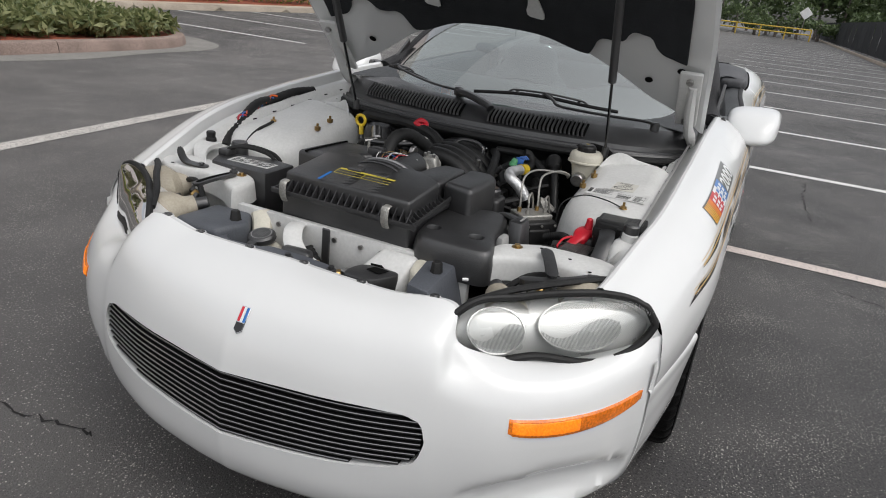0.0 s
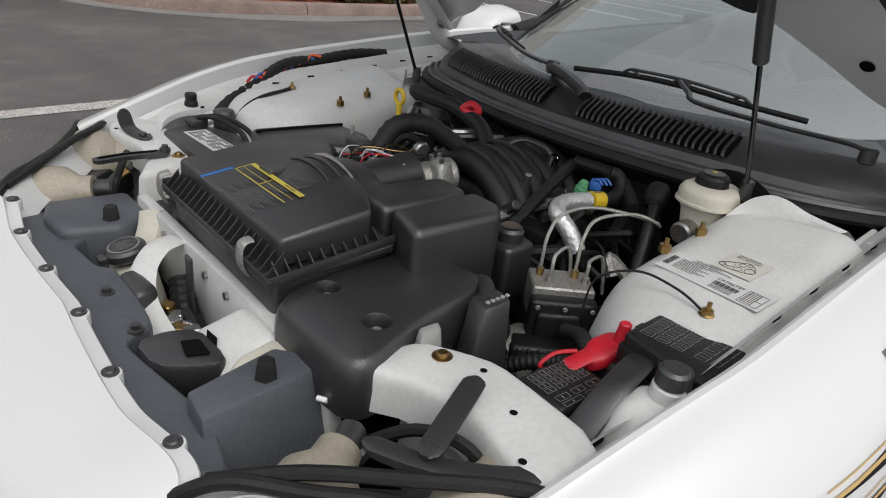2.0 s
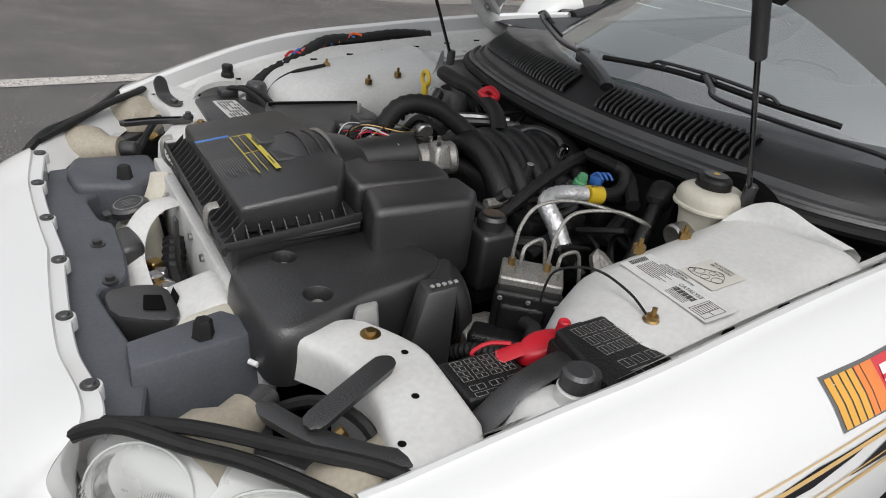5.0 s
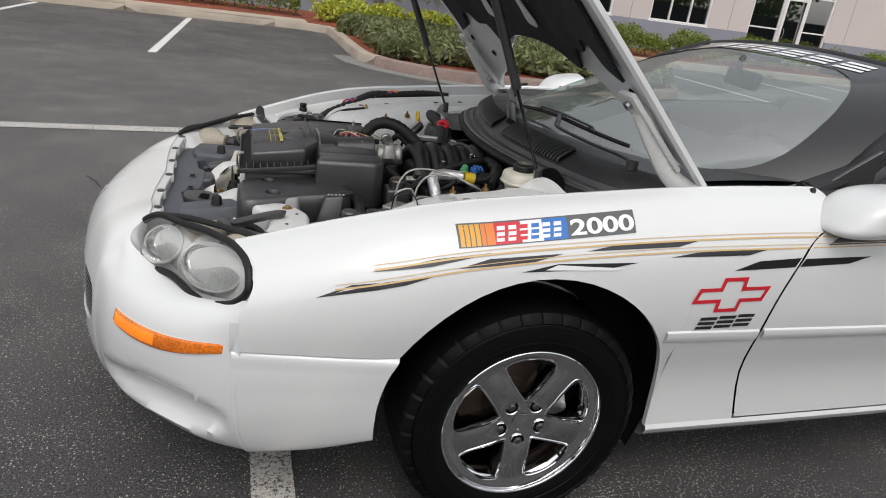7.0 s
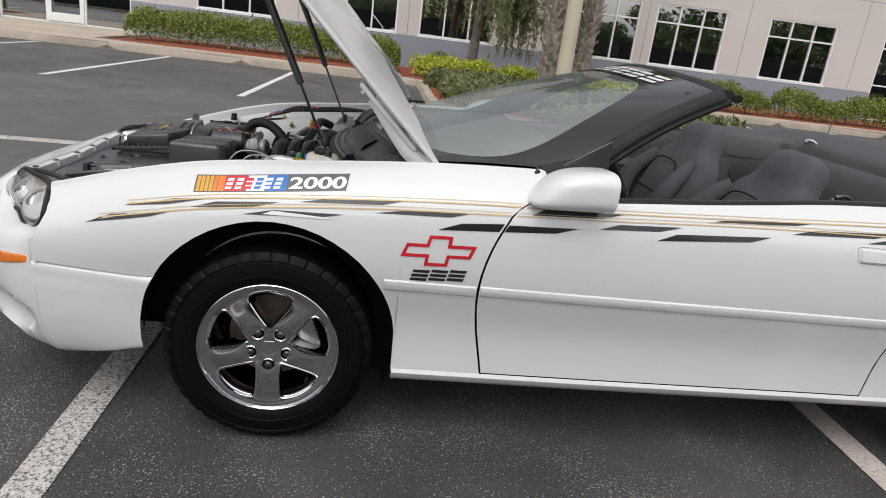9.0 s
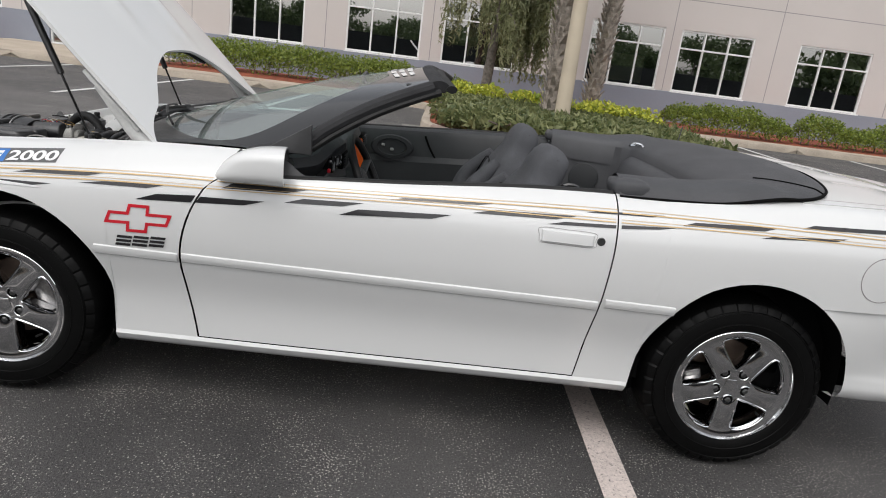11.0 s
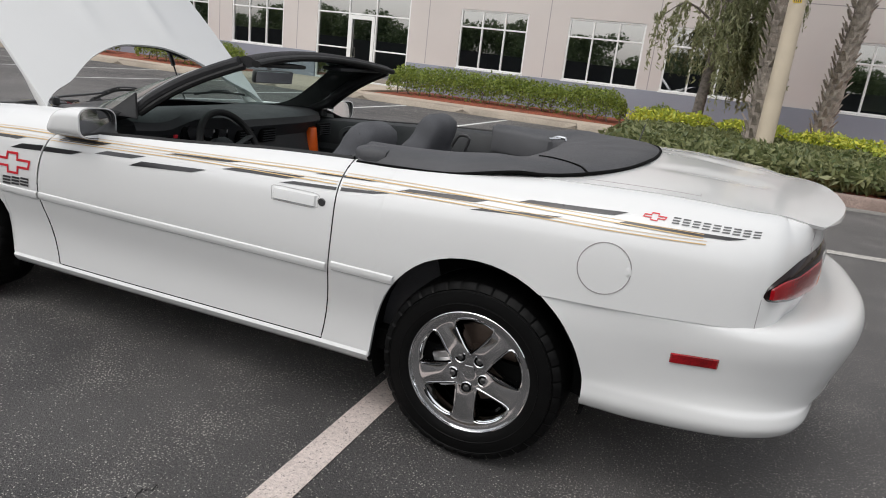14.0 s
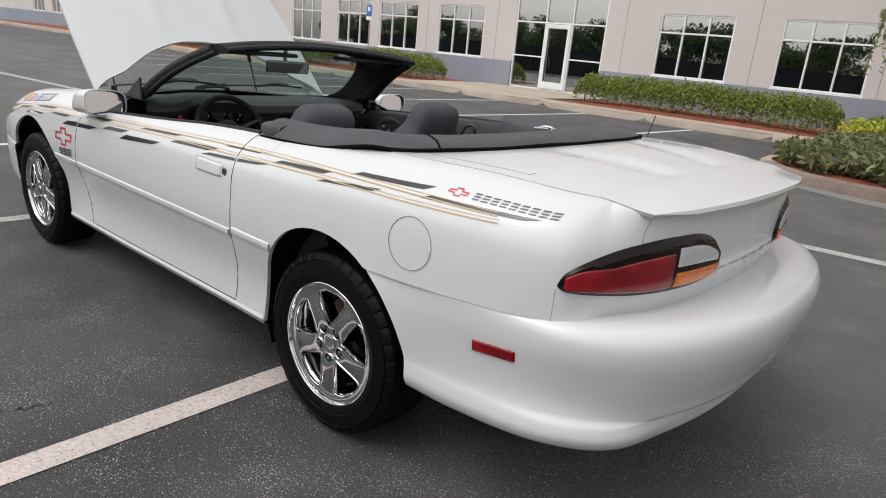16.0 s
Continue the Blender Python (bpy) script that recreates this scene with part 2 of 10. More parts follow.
M_CAST = material("cast_alloy", (0.44, 0.43, 0.40), 0.45, 0.7, var=0.3, scale=30, fine=0.2, fine_scale=260, bump=0.3, bump_scale=240)
M_BLACKGLOSS = material("black_gloss_paint", (0.008, 0.008, 0.009), 0.12, coat=0.5)
M_RUBBER = material("black_rubber", (0.013, 0.013, 0.013), 0.58, spec=0.35, var=0.3, scale=20, fine=0.2, fine_scale=200, bump=0.1, bump_scale=250)
M_WELL = material("wheel_well_liner", (0.006, 0.006, 0.006), 0.9, spec=0.1)
M_TYRE = material("tyre_rubber", (0.0035, 0.0035, 0.0035), 0.50, spec=0.14, var=0.4, scale=10, fine=0.15, fine_scale=250, bump=0.15, bump_scale=300)
M_GREYPL = material("grey_plastic", (0.085, 0.092, 0.106), 0.5, var=0.25, scale=7, fine=0.1, fine_scale=200, bump=0.1, bump_scale=200)
M_LAMPSILVER = material("lamp_silver", (0.70, 0.70, 0.69), 0.28, 0.25, var=0.05, rough_var=0.06)
M_REFLECTOR = material("lamp_reflector", (0.93, 0.93, 0.92), 0.14, 0.85, var=0.05, rough_var=0.06)
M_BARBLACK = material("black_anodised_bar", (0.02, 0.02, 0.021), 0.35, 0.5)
# Grey for the sky's highlight painted along each grille bar
M_BARGLINT = material("painted_bar_glint", (0.26, 0.26, 0.26), 0.35, 0.3)
M_CHROME = material("chrome", (0.78, 0.79, 0.80), 0.05, 1.0, var=0.03, rough_var=0.03)
M_DARKCHROME = material("dark_chrome", (0.64, 0.64, 0.65), 0.10, 1.0, var=0.08, scale=6, rough_var=0.04)
M_STEEL = material("bare_steel", (0.45, 0.44, 0.43), 0.35, 1.0, var=0.3, scale=20, fine=0.15)
M_RUST = material("rusty_disc", (0.20, 0.15, 0.12), 0.5, 0.7, var=0.4, scale=14)
M_BRASS = material("zinc_yellow_bolt", (0.45, 0.30, 0.12), 0.35, 1.0, var=0.3, scale=30)
M_AMBER = material("amber_lens", (0.85, 0.20, 0.01), 0.12, coat=0.6, var=0.35, scale=16, fine=0.3, fine_scale=200, bump=0.2, bump_scale=200)
M_AMBERLIT = material("lit_amber_lens", (0.90, 0.24, 0.01), 0.12, coat=0.6, var=0.35, scale=16, fine=0.3, fine_scale=200, bump=0.2, bump_scale=200)
M_AMBERLIT.node_tree.nodes["Principled BSDF"].inputs["Emission Color"].default_value = (1.0, 0.24, 0.01, 1)
M_AMBERLIT.node_tree.nodes["Principled BSDF"].inputs["Emission Strength"].default_value = 0.55
M_REDLENS = material("red_lens", (0.33, 0.005, 0.010), 0.07, coat=0.3, var=0.55, scale=9, fine=0.35, fine_scale=240, bump=0.12, bump_scale=260)
M_SMOKE = material("smoked_lens", (0.010, 0.004, 0.004), 0.12, spec=0.3)
M_CLEARLENS = material("reverse_lens", (0.55, 0.55, 0.55), 0.15, coat=0.8, fine=0.2, fine_scale=260)
M_GLASS = clear_glass("windscreen_glass", (0.70, 0.83, 0.79), 0.0, 0.12, 0.24, 0.075)
M_FLUTE = material("fluted_lamp_lens", (0.55, 0.56, 0.56), 0.15, 0.5)
M_LAMPGLASS = clear_glass("lamp_glass", (0.97, 0.98, 0.97), 0.03, 0.0, 1.0)
M_VINYL = material("charcoal_vinyl", (0.060, 0.061, 0.066), 0.55, var=0.15, scale=6, fine=0.12, fine_scale=300, bump=0.3, bump_scale=350)
M_CLOTH = material("charcoal_cloth", (0.085, 0.087, 0.096), 0.9, var=0.2, scale=9, fine=0.25, fine_scale=420, bump=0.5, bump_scale=420)
M_TOPBLACK = material("black_top_fabric", (0.018, 0.018, 0.02), 0.75, var=0.3, scale=8, fine=0.2, fine_scale=350, bump=0.4, bump_scale=350)
M_DASH = material("dark_dash_plastic", (0.027, 0.029, 0.031), 0.55, var=0.15, scale=8, fine=0.1, fine_scale=300, bump=0.2, bump_scale=350)
M_LINER = material("hood_insulation_felt", (0.016, 0.018, 0.021), 0.95, var=0.3, scale=12, fine=0.3, fine_scale=250, bump=0.5, bump_scale=200)
M_TANK = material("translucent_tank_plastic", (0.60, 0.57, 0.48), 0.5, var=0.12, scale=10, fine=0.05)
M_LAMPBACK = material("aged_lamp_housing", (0.38, 0.34, 0.27), 0.6, var=0.25, scale=10, fine=0.1)
M_RED = material("red_plastic", (0.55, 0.015, 0.03), 0.4)
M_YELLOW = material("yellow_plastic", (0.72, 0.50, 0.03), 0.4)
M_BLUE = material("blue_plastic", (0.03, 0.13, 0.45), 0.4)
M_GREEN = material("green_plastic", (0.10, 0.35, 0.16), 0.4)
M_FOIL = material("silver_heat_sleeve", (0.78, 0.78, 0.78), 0.38, 0.75, var=0.2, scale=40, bump=0.35, bump_scale=120)
M_ORANGE = material("orange_plastic", (0.85, 0.13, 0.01), 0.4)
M_LABEL = material("printed_label", (0.62, 0.62, 0.60), 0.5)
M_CREAM = material("yellowed_label", (0.60, 0.585, 0.53), 0.5)
M_INK = material("label_ink", (0.05, 0.05, 0.05), 0.6)
M_PALEINK = material("pale_embossed_print", (0.30, 0.30, 0.29), 0.5)
M_DIMINK = material("dim_grey_print", (0.13, 0.13, 0.13), 0.5)
D_BLACK = material("decal_black", (0.016, 0.015, 0.017), 0.3, coat=0.4)
D_GREY = material("decal_grey", (0.10, 0.10, 0.10), 0.3, coat=0.4)
D_GOLD = material("decal_gold", (0.62, 0.42, 0.18), 0.3, coat=0.4)
D_RED = material("decal_red", (0.62, 0.015, 0.03), 0.3, coat=0.4)
D_ORANGE = material("decal_orange", (0.75, 0.20, 0.02), 0.3, coat=0.4)
D_AMBER = material("decal_amber", (0.72, 0.36, 0.03), 0.3, coat=0.4)
D_YELLOW = material("print_yellow", (0.50, 0.42, 0.06), 0.5)
D_BLUE = material("decal_blue", (0.02, 0.16, 0.50), 0.3, coat=0.4)
D_WHITE = material("decal_white", (0.82, 0.82, 0.82), 0.3, coat=0.4)


# ---- mesh helpers ----
def empty(name, at=(0, 0, 0)):
    ob = new(name)
    ob.location = at
    return ob


def part(name, bm, mat, parent=None, label="", smooth=32):
    """Links a bmesh as one mesh object under a thing or under a part."""
    root = parent
    while root is not None and root.parent is not None:
        root = root.parent
    if root is not None and root.name == "convertible_car":
        for v in bm.verts:
            v.co.y = far_flank(v.co.y)
    me = bpy.data.meshes.new(name)
    bm.to_mesh(me)
    bm.free()
    for m in mat if isinstance(mat, (list, tuple)) else [mat]:
        me.materials.append(m)
    if smooth:
        me.polygons.foreach_set("use_smooth", [True] * len(me.polygons))
        me.set_sharp_from_angle(angle=radians(smooth))
    ob = new(name, me)
    if parent is not None:
        ob.parent = parent
        ob.matrix_parent_inverse = parent.matrix_basis.inverted() if parent.parent is None else (parent.parent.matrix_basis @ parent.matrix_parent_inverse @ parent.matrix_basis).inverted()
    if label:
        ob["label"] = label
    return ob


def far_flank(y):
    """The car's passenger half is a little wider from its fitted centre line."""
    t = min(max((y - 0.35) / 0.45, 0.0), 1.0)
    return y + 0.024 * t * t * (3 - 2 * t)


def bm_box(lo, hi, bev=0.0, segs=2, m=None):
    bm = bmesh.new()
    bmesh.ops.create_cube(bm, size=1.0)
    for v in bm.verts:
        v.co = Vector([lo[k] + (v.co[k] + 0.5) * (hi[k] - lo[k]) for k in range(3)])
    if bev:
        bmesh.ops.bevel(bm, geom=list(bm.edges), offset=bev, segments=segs, profile=0.5, affect="EDGES")
    if m is not None:
        bm.transform(m)
    return bm


def bm_hull8(bottom, top, bev=0.0, segs=2):
    """A block from four lower and four upper corners, both counter-clockwise from above."""
    bm = bmesh.new()
    b = [bm.verts.new(p) for p in bottom]
    t = [bm.verts.new(p) for p in top]
    n = len(b)
    bm.faces.new(b[::-1])
    bm.faces.new(t)
    for i in range(n):
        bm.faces.new((b[i], b[(i + 1) % n], t[(i + 1) % n], t[i]))
    bmesh.ops.recalc_face_normals(bm, faces=bm.faces)
    if bev:
        bmesh.ops.bevel(bm, geom=list(bm.edges), offset=bev, segments=segs, profile=0.5, affect="EDGES")
    return bm


def bm_prism(outline, z0, z1, bev=0.0, segs=2):
    """An outline in x, y raised from z0 to z1."""
    return bm_hull8([(x, y, z0) for x, y in outline], [(x, y, z1) for x, y in outline], bev, segs)


def bm_lathe(profile, segs=32, m=None, close=False):
    """profile: (radius, height) from below upwards, turned round z."""
    bm = bmesh.new()
    rings = []
    for r, z in profile:
        if r < 1e-6:
            rings.append([bm.verts.new((0, 0, z))])
        else:
            rings.append([bm.verts.new((r * math.cos(2 * math.pi * k / segs), r * math.sin(2 * math.pi * k / segs), z)) for k in range(segs)])
    if close:
        rings.append(rings[0])
    for a, b in zip(rings, rings[1:]):
        for k in range(segs):
            j = (k + 1) % segs
            q = [a[k % len(a)], a[j % len(a)], b[j % len(b)], b[k % len(b)]]
            q = [v for i, v in enumerate(q) if v not in q[:i]]
            if len(q) > 2:
                bm.faces.new(q)
    bmesh.ops.recalc_face_normals(bm, faces=bm.faces)
    if m is not None:
        bm.transform(m)
    return bm


def spline(pts, per=6):
    """A smooth line through the points."""
    pts = [Vector(p) for p in pts]
    if len(pts) < 3:
        return pts
    out = []
    for i in range(len(pts) - 1):
        p0, p1, p2, p3 = pts[max(i - 1, 0)], pts[i], pts[i + 1], pts[min(i + 2, len(pts) - 1)]
        for k in range(per):
            t = k / per
            out.append(0.5 * (2 * p1 + (p2 - p0) * t + (2 * p0 - 5 * p1 + 4 * p2 - p3) * t * t + (3 * p1 - p0 - 3 * p2 + p3) * t**3))
    return out + [pts[-1]]


def spline_even(pts, per=6):
    """A smooth line through unevenly spaced points, without overshoot."""
    pts = [Vector(p) for p in pts]
    if len(pts) < 3:
        return pts
    ext = [pts[0] * 2 - pts[1]] + pts + [pts[-1] * 2 - pts[-2]]
    out = []
    for i in range(len(pts) - 1):
        p = ext[i : i + 4]
        k = [0.0]
        for a, b in zip(p, p[1:]):
            k.append(k[-1] + max((b - a).length, 1e-4) ** 0.6)
        for j in range(per):
            t = k[1] + (k[2] - k[1]) * j / per
            a1 = p[0] * ((k[1] - t) / (k[1] - k[0])) + p[1] * ((t - k[0]) / (k[1] - k[0]))
            a2 = p[1] * ((k[2] - t) / (k[2] - k[1])) + p[2] * ((t - k[1]) / (k[2] - k[1]))
            a3 = p[2] * ((k[3] - t) / (k[3] - k[2])) + p[3] * ((t - k[2]) / (k[3] - k[2]))
            b1 = a1 * ((k[2] - t) / (k[2] - k[0])) + a2 * ((t - k[0]) / (k[2] - k[0]))
            b2 = a2 * ((k[3] - t) / (k[3] - k[1])) + a3 * ((t - k[1]) / (k[3] - k[1]))
            out.append(b1 * ((k[2] - t) / (k[2] - k[1])) + b2 * ((t - k[1]) / (k[2] - k[1])))
    return out + [pts[-1]]


def bm_tube(pts, r, segs=10, per=6, closed=False, flat=1.0, radii=None, ribs=0.0):
    """A round bar or hose along a smooth line; flat squeezes it across."""
    line = spline(list(pts) + ([pts[0]] if closed else []), per)
    if closed:
        line = line[:-1]
    bm = bmesh.new()
    rings, n = [], len(line)
    up = Vector((0, 0, 1))
    for i, p in enumerate(line):
        a = line[(i - 1) % n] if closed else line[max(i - 1, 0)]
        b = line[(i + 1) % n] if closed else line[min(i + 1, n - 1)]
        d = (b - a).normalized()
        if abs(d.dot(up)) > 0.95:
            up = Vector((0, 1, 0)) if abs(d.y) < 0.9 else Vector((1, 0, 0))
        s = d.cross(up).normalized()
        u = s.cross(d).normalized()
        up = u
        rr = (radii[0] + (radii[1] - radii[0]) * i / (n - 1)) if radii else r
        if ribs and i % 2:
            rr *= 1 - ribs
        rings.append([bm.verts.new(p + s * rr * math.cos(2 * math.pi * k / segs) + u * rr * flat * math.sin(2 * math.pi * k / segs)) for k in range(segs)])
    for i in range(n if closed else n - 1):
        a, b = rings[i], rings[(i + 1) % n]
        for k in range(segs):
            bm.faces.new((a[k], a[(k + 1) % segs], b[(k + 1) % segs], b[k]))
    if not closed:
        bm.faces.new(rings[0][::-1])
        bm.faces.new(rings[-1])
    bmesh.ops.recalc_face_normals(bm, faces=bm.faces)
    return bm


def bm_grid(rows, closed=False, thick=0.0, inward=None, skip=None):
    """A sheet through rows of points. thick: an inner skin that far along inward, with its edges closed. skip(i, j): faces left out."""
    bm = bmesh.new()
    grid = [[bm.verts.new(p) for p in row] for row in rows]
    nr, nc = len(grid), len(grid[0])
    faces = []
    for i in range(nr - 1):
        for j in range(nc if closed else nc - 1):
            if skip and skip(i, j):
                continue
            faces.append(bm.faces.new((grid[i][j], grid[i][(j + 1) % nc], grid[i + 1][(j + 1) % nc], grid[i + 1][j])))
    bm.normal_update()
    if thick:
        if inward is not None and sum(f.normal.dot(Vector(inward)) for f in faces) > 0:
            for f in faces:
                f.normal_flip()
            bm.normal_update()
        offs = {v: v.co - v.normal * thick for v in bm.verts if v.link_faces}
        twin = {v: bm.verts.new(c) for v, c in offs.items()}
        edges = [e for e in bm.edges if len(e.link_faces) == 1]
        for f in faces:
            bm.faces.new([twin[v] for v in f.verts][::-1])
        for e in edges:
            lp = e.link_loops[0]
            a, b = lp.vert, lp.link_loop_next.vert
            bm.faces.new((b, a, twin[a], twin[b]))
    return bm


def bm_join(*bms):
    out = bmesh.new()
    for b in bms:
        me = bpy.data.meshes.new("tmp")
        b.to_mesh(me)
        b.free()
        out.from_mesh(me)
        bpy.data.meshes.remove(me)
    return out


def curve(xs, ys):
    """A smooth function through a table."""
    xs, ys = np.array(xs, float), np.array(ys, float)
    d = np.diff(ys) / np.diff(xs)
    m = np.r_[d[0], (d[:-1] + d[1:]) / 2, d[-1]]
    for i in range(1, len(m) - 1):
        if d[i - 1] * d[i] <= 0:
            m[i] = 0

    def f(x):
        if x <= xs[0]:
            return float(ys[0])
        if x >= xs[-1]:
            return float(ys[-1])
        i = int(np.searchsorted(xs, x)) - 1
        h = xs[i + 1] - xs[i]
        t = (x - xs[i]) / h
        return float((2 * t**3 - 3 * t**2 + 1) * ys[i] + (t**3 - 2 * t**2 + t) * h * m[i] + (-2 * t**3 + 3 * t**2) * ys[i + 1] + (t**3 - t**2) * h * m[i + 1])

    return f


def along(p, d, u):
    """A turn and place that takes z to the direction d."""
    return Matrix.Translation(p) @ Vector(d).to_track_quat("Z", "Y").to_matrix().to_4x4()


def bm_cyl(p, q, r, segs=20, bev=0.0):
    p, q = Vector(p), Vector(q)
    h = (q - p).length
    prof = [(0, 0), (r - bev, 0), (r, bev), (r, h - bev), (r - bev, h), (0, h)] if bev else [(0, 0), (r, 0), (r, h), (0, h)]
    return bm_lathe(prof, segs, along(p, q - p, 0))


def text_bm(body, size, shear=0.0, bold=0.0):
    """The built-in font's letters as flat faces in x, y."""
    cu = bpy.data.curves.new("tmp_text", "FONT")
    cu.body, cu.size, cu.shear, cu.offset = body, size, shear, bold
    ob = bpy.data.objects.new("tmp_text", cu)
    scene.collection.objects.link(ob)
    dg = bpy.context.evaluated_depsgraph_get()
    me = bpy.data.meshes.new_from_object(ob.evaluated_get(dg))
    bm = bmesh.new()
    bm.from_mesh(me)
    bpy.data.objects.remove(ob)
    bpy.data.curves.remove(cu)
    bpy.data.meshes.remove(me)
    return bm


# ---- ground, car park and planting ----
def leaves(name, centres, size, mat, parent=None, label="", long=1.0, seed=3, droop=0.0):
    """Many small leaf blades round the given centres, as one mesh."""
    rng = np.random.default_rng(seed)
    c = np.asarray(centres, float)
    n = len(c)
    a = rng.normal(size=(n, 3))
    a[:, 2] -= droop
    a /= np.linalg.norm(a, axis=1)[:, None]
    b = np.cross(a, rng.normal(size=(n, 3)))
    b /= np.linalg.norm(b, axis=1)[:, None]
    s = size * rng.uniform(0.6, 1.3, (n, 1))
    v = np.stack([c - a * s * long * 0.5, c + b * s * 0.3, c + a * s * long * 0.5, c - b * s * 0.3], 1).reshape(-1, 3)
    q = np.arange(4 * n).reshape(-1, 4)
    me = bpy.data.meshes.new(name)
    me.from_pydata(v.tolist(), [], q.tolist())
    me.materials.append(mat)
    ob = new(name, me)
    if parent is not None:
        ob.parent = parent
        ob.matrix_parent_inverse = parent.matrix_basis.inverted()
    if label:
        ob["label"] = label
    return ob


def blob_points(rng, centre, radii, n, shell=0.35):
    d = rng.normal(size=(n, 3))
    d /= np.linalg.norm(d, axis=1)[:, None]
    r = 1 - shell * rng.random((n, 1)) ** 1.5
    return np.asarray(centre) + d * r * np.asarray(radii)


def sheet(name, x0, x1, y0, y1, z, mat, nx=1, ny=1, kind="structure", cat=""):
    bm = bm_grid([[(x0 + (x1 - x0) * i / nx, y0 + (y1 - y0) * j / ny, z) for i in range(nx + 1)] for j in range(ny + 1)])
    bmesh.ops.recalc_face_normals(bm, faces=bm.faces)
    for f in bm.faces:
        if f.normal.z < 0:
            f.normal_flip()
    return tagged(part(name, bm, mat, smooth=0), kind=kind, category=cat)


tagged(sheet("ground", -900, 900, -900, 900, 0.0, M_ASPHALT), "dark weathered asphalt of the car park", "ground")


def stripe(p, q, width, mat, label, z=0.004):
    p, q = Vector((*p, z)), Vector((*q, z))
    s = (q - p).normalized().cross(Vector((0, 0, 1))) * width / 2
    bm = bmesh.new()
    bm.faces.new([bm.verts.new(v) for v in (p - s, q - s, q + s, p + s)])
    bmesh.ops.recalc_face_normals(bm, faces=bm.faces)
    for f in bm.faces:
        if f.normal.z < 0:
            f.normal_flip()
    return tagged(part("parking_line", bm, mat, smooth=0), label, "road marking", "parking lines", "structure")


stripe((-0.60, 0.35), (-0.56, -5.4), 0.115, M_LINE_OLD, "worn white stall line on the asphalt")
stripe((2.16, 0.25), (2.16, -5.4), 0.115, M_LINE_PINK, "dusty white stall line on the asphalt")
for k in range(-9, -1):
    stripe((2.16 + 2.743 * k, 0.2), (2.16 + 2.743 * k, -5.4), 0.11, M_LINE, "white stall line on the asphalt")
for k in range(1, 17):
    stripe((2.16 + 2.743 * k, 0.15), (2.16 + 2.743 * k, -5.4), 0.11, M_LINE, "white stall line on the asphalt")
stripe((-16.0, 1.75), (14.0, 5.1), 0.16, M_LINE_OLD, "long faded white lane line on the asphalt")
for k in range(-7, 1):
    stripe((-1.83 + 2.86 * k, 7.75), (-1.73 + 2.86 * k, 13.55), 0.11, M_LINE, "bright white stall line by the kerb")
for k in range(0, 9):
    stripe((9.0 + 2.86 * k, 7.3), (9.0 + 2.86 * k, 13.55), 0.11, M_LINE, "bright white stall line by the kerb")


def crack(points, width, seed):
    """A ragged crack: a narrow dark strip with a wandering edge."""
    rng = random.Random(seed)
    line = spline([(x, y, 0.003) for x, y in points], 26)
    rows = []
    for i, p in enumerate(line):
        j = Vector((rng.uniform(-1, 1), rng.uniform(-1, 1), 0)) * 0.016
        w = width * rng.uniform(0.15, 1.0)
        d = (line[min(i + 1, len(line) - 1)] - line[max(i - 1, 0)]).normalized().cross(Vector((0, 0, 1))) * w / 2
        rows.append([p + j - d, p + j + d])
    bm = bm_grid(rows)
    return tagged(part("crack", bm, M_CRACK, smooth=0), "ragged dark crack in the asphalt", "crack", "cracks", "structure")


crack([(-1.55, 2.1), (-1.25, 1.55), (-1.1, 1.15), (-1.0, 0.6)], 0.012, 1)
crack([(3.25, -1.45), (4.0, -1.42), (4.6, -1.45)], 0.014, 2)
crack([(1.55, -2.0), (1.75, -1.75), (1.85, -1.5)], 0.010, 3)
crack([(2.2, -1.85), (1.7, -2.1), (1.2, -2.3)], 0.010, 4)

# Kerb: a row of cast pieces along the strip before the building and round the planted spur
KERB_X0, KERB_Y = -60.0, 13.65
kerb_path = [(KERB_X0, KERB_Y), (-30, KERB_Y), (-15, KERB_Y), (0.45, KERB_Y), (0.95, 13.35), (1.12, 12.8), (1.12, 9.3), (1.3, 8.5), (1.75, 7.85), (2.5, 7.45), (3.4, 7.35), (5.4, 7.35), (6.2, 7.6), (6.75, 8.2), (6.95, 9.0), (6.95, 12.8), (7.1, 13.35), (7.6, KERB_Y), (25, KERB_Y), (60, KERB_Y)]


def path_sample(pts, step):
    line = [Vector((x, y, 0)) for x, y in pts]
    out, left = [line[0]], step
    for a, b in zip(line, line[1:]):
        d = (b - a).length
        pos = left
        while pos <= d:
            out.append(a.lerp(b, pos / d))
            pos += step
        left = pos - d
    return out


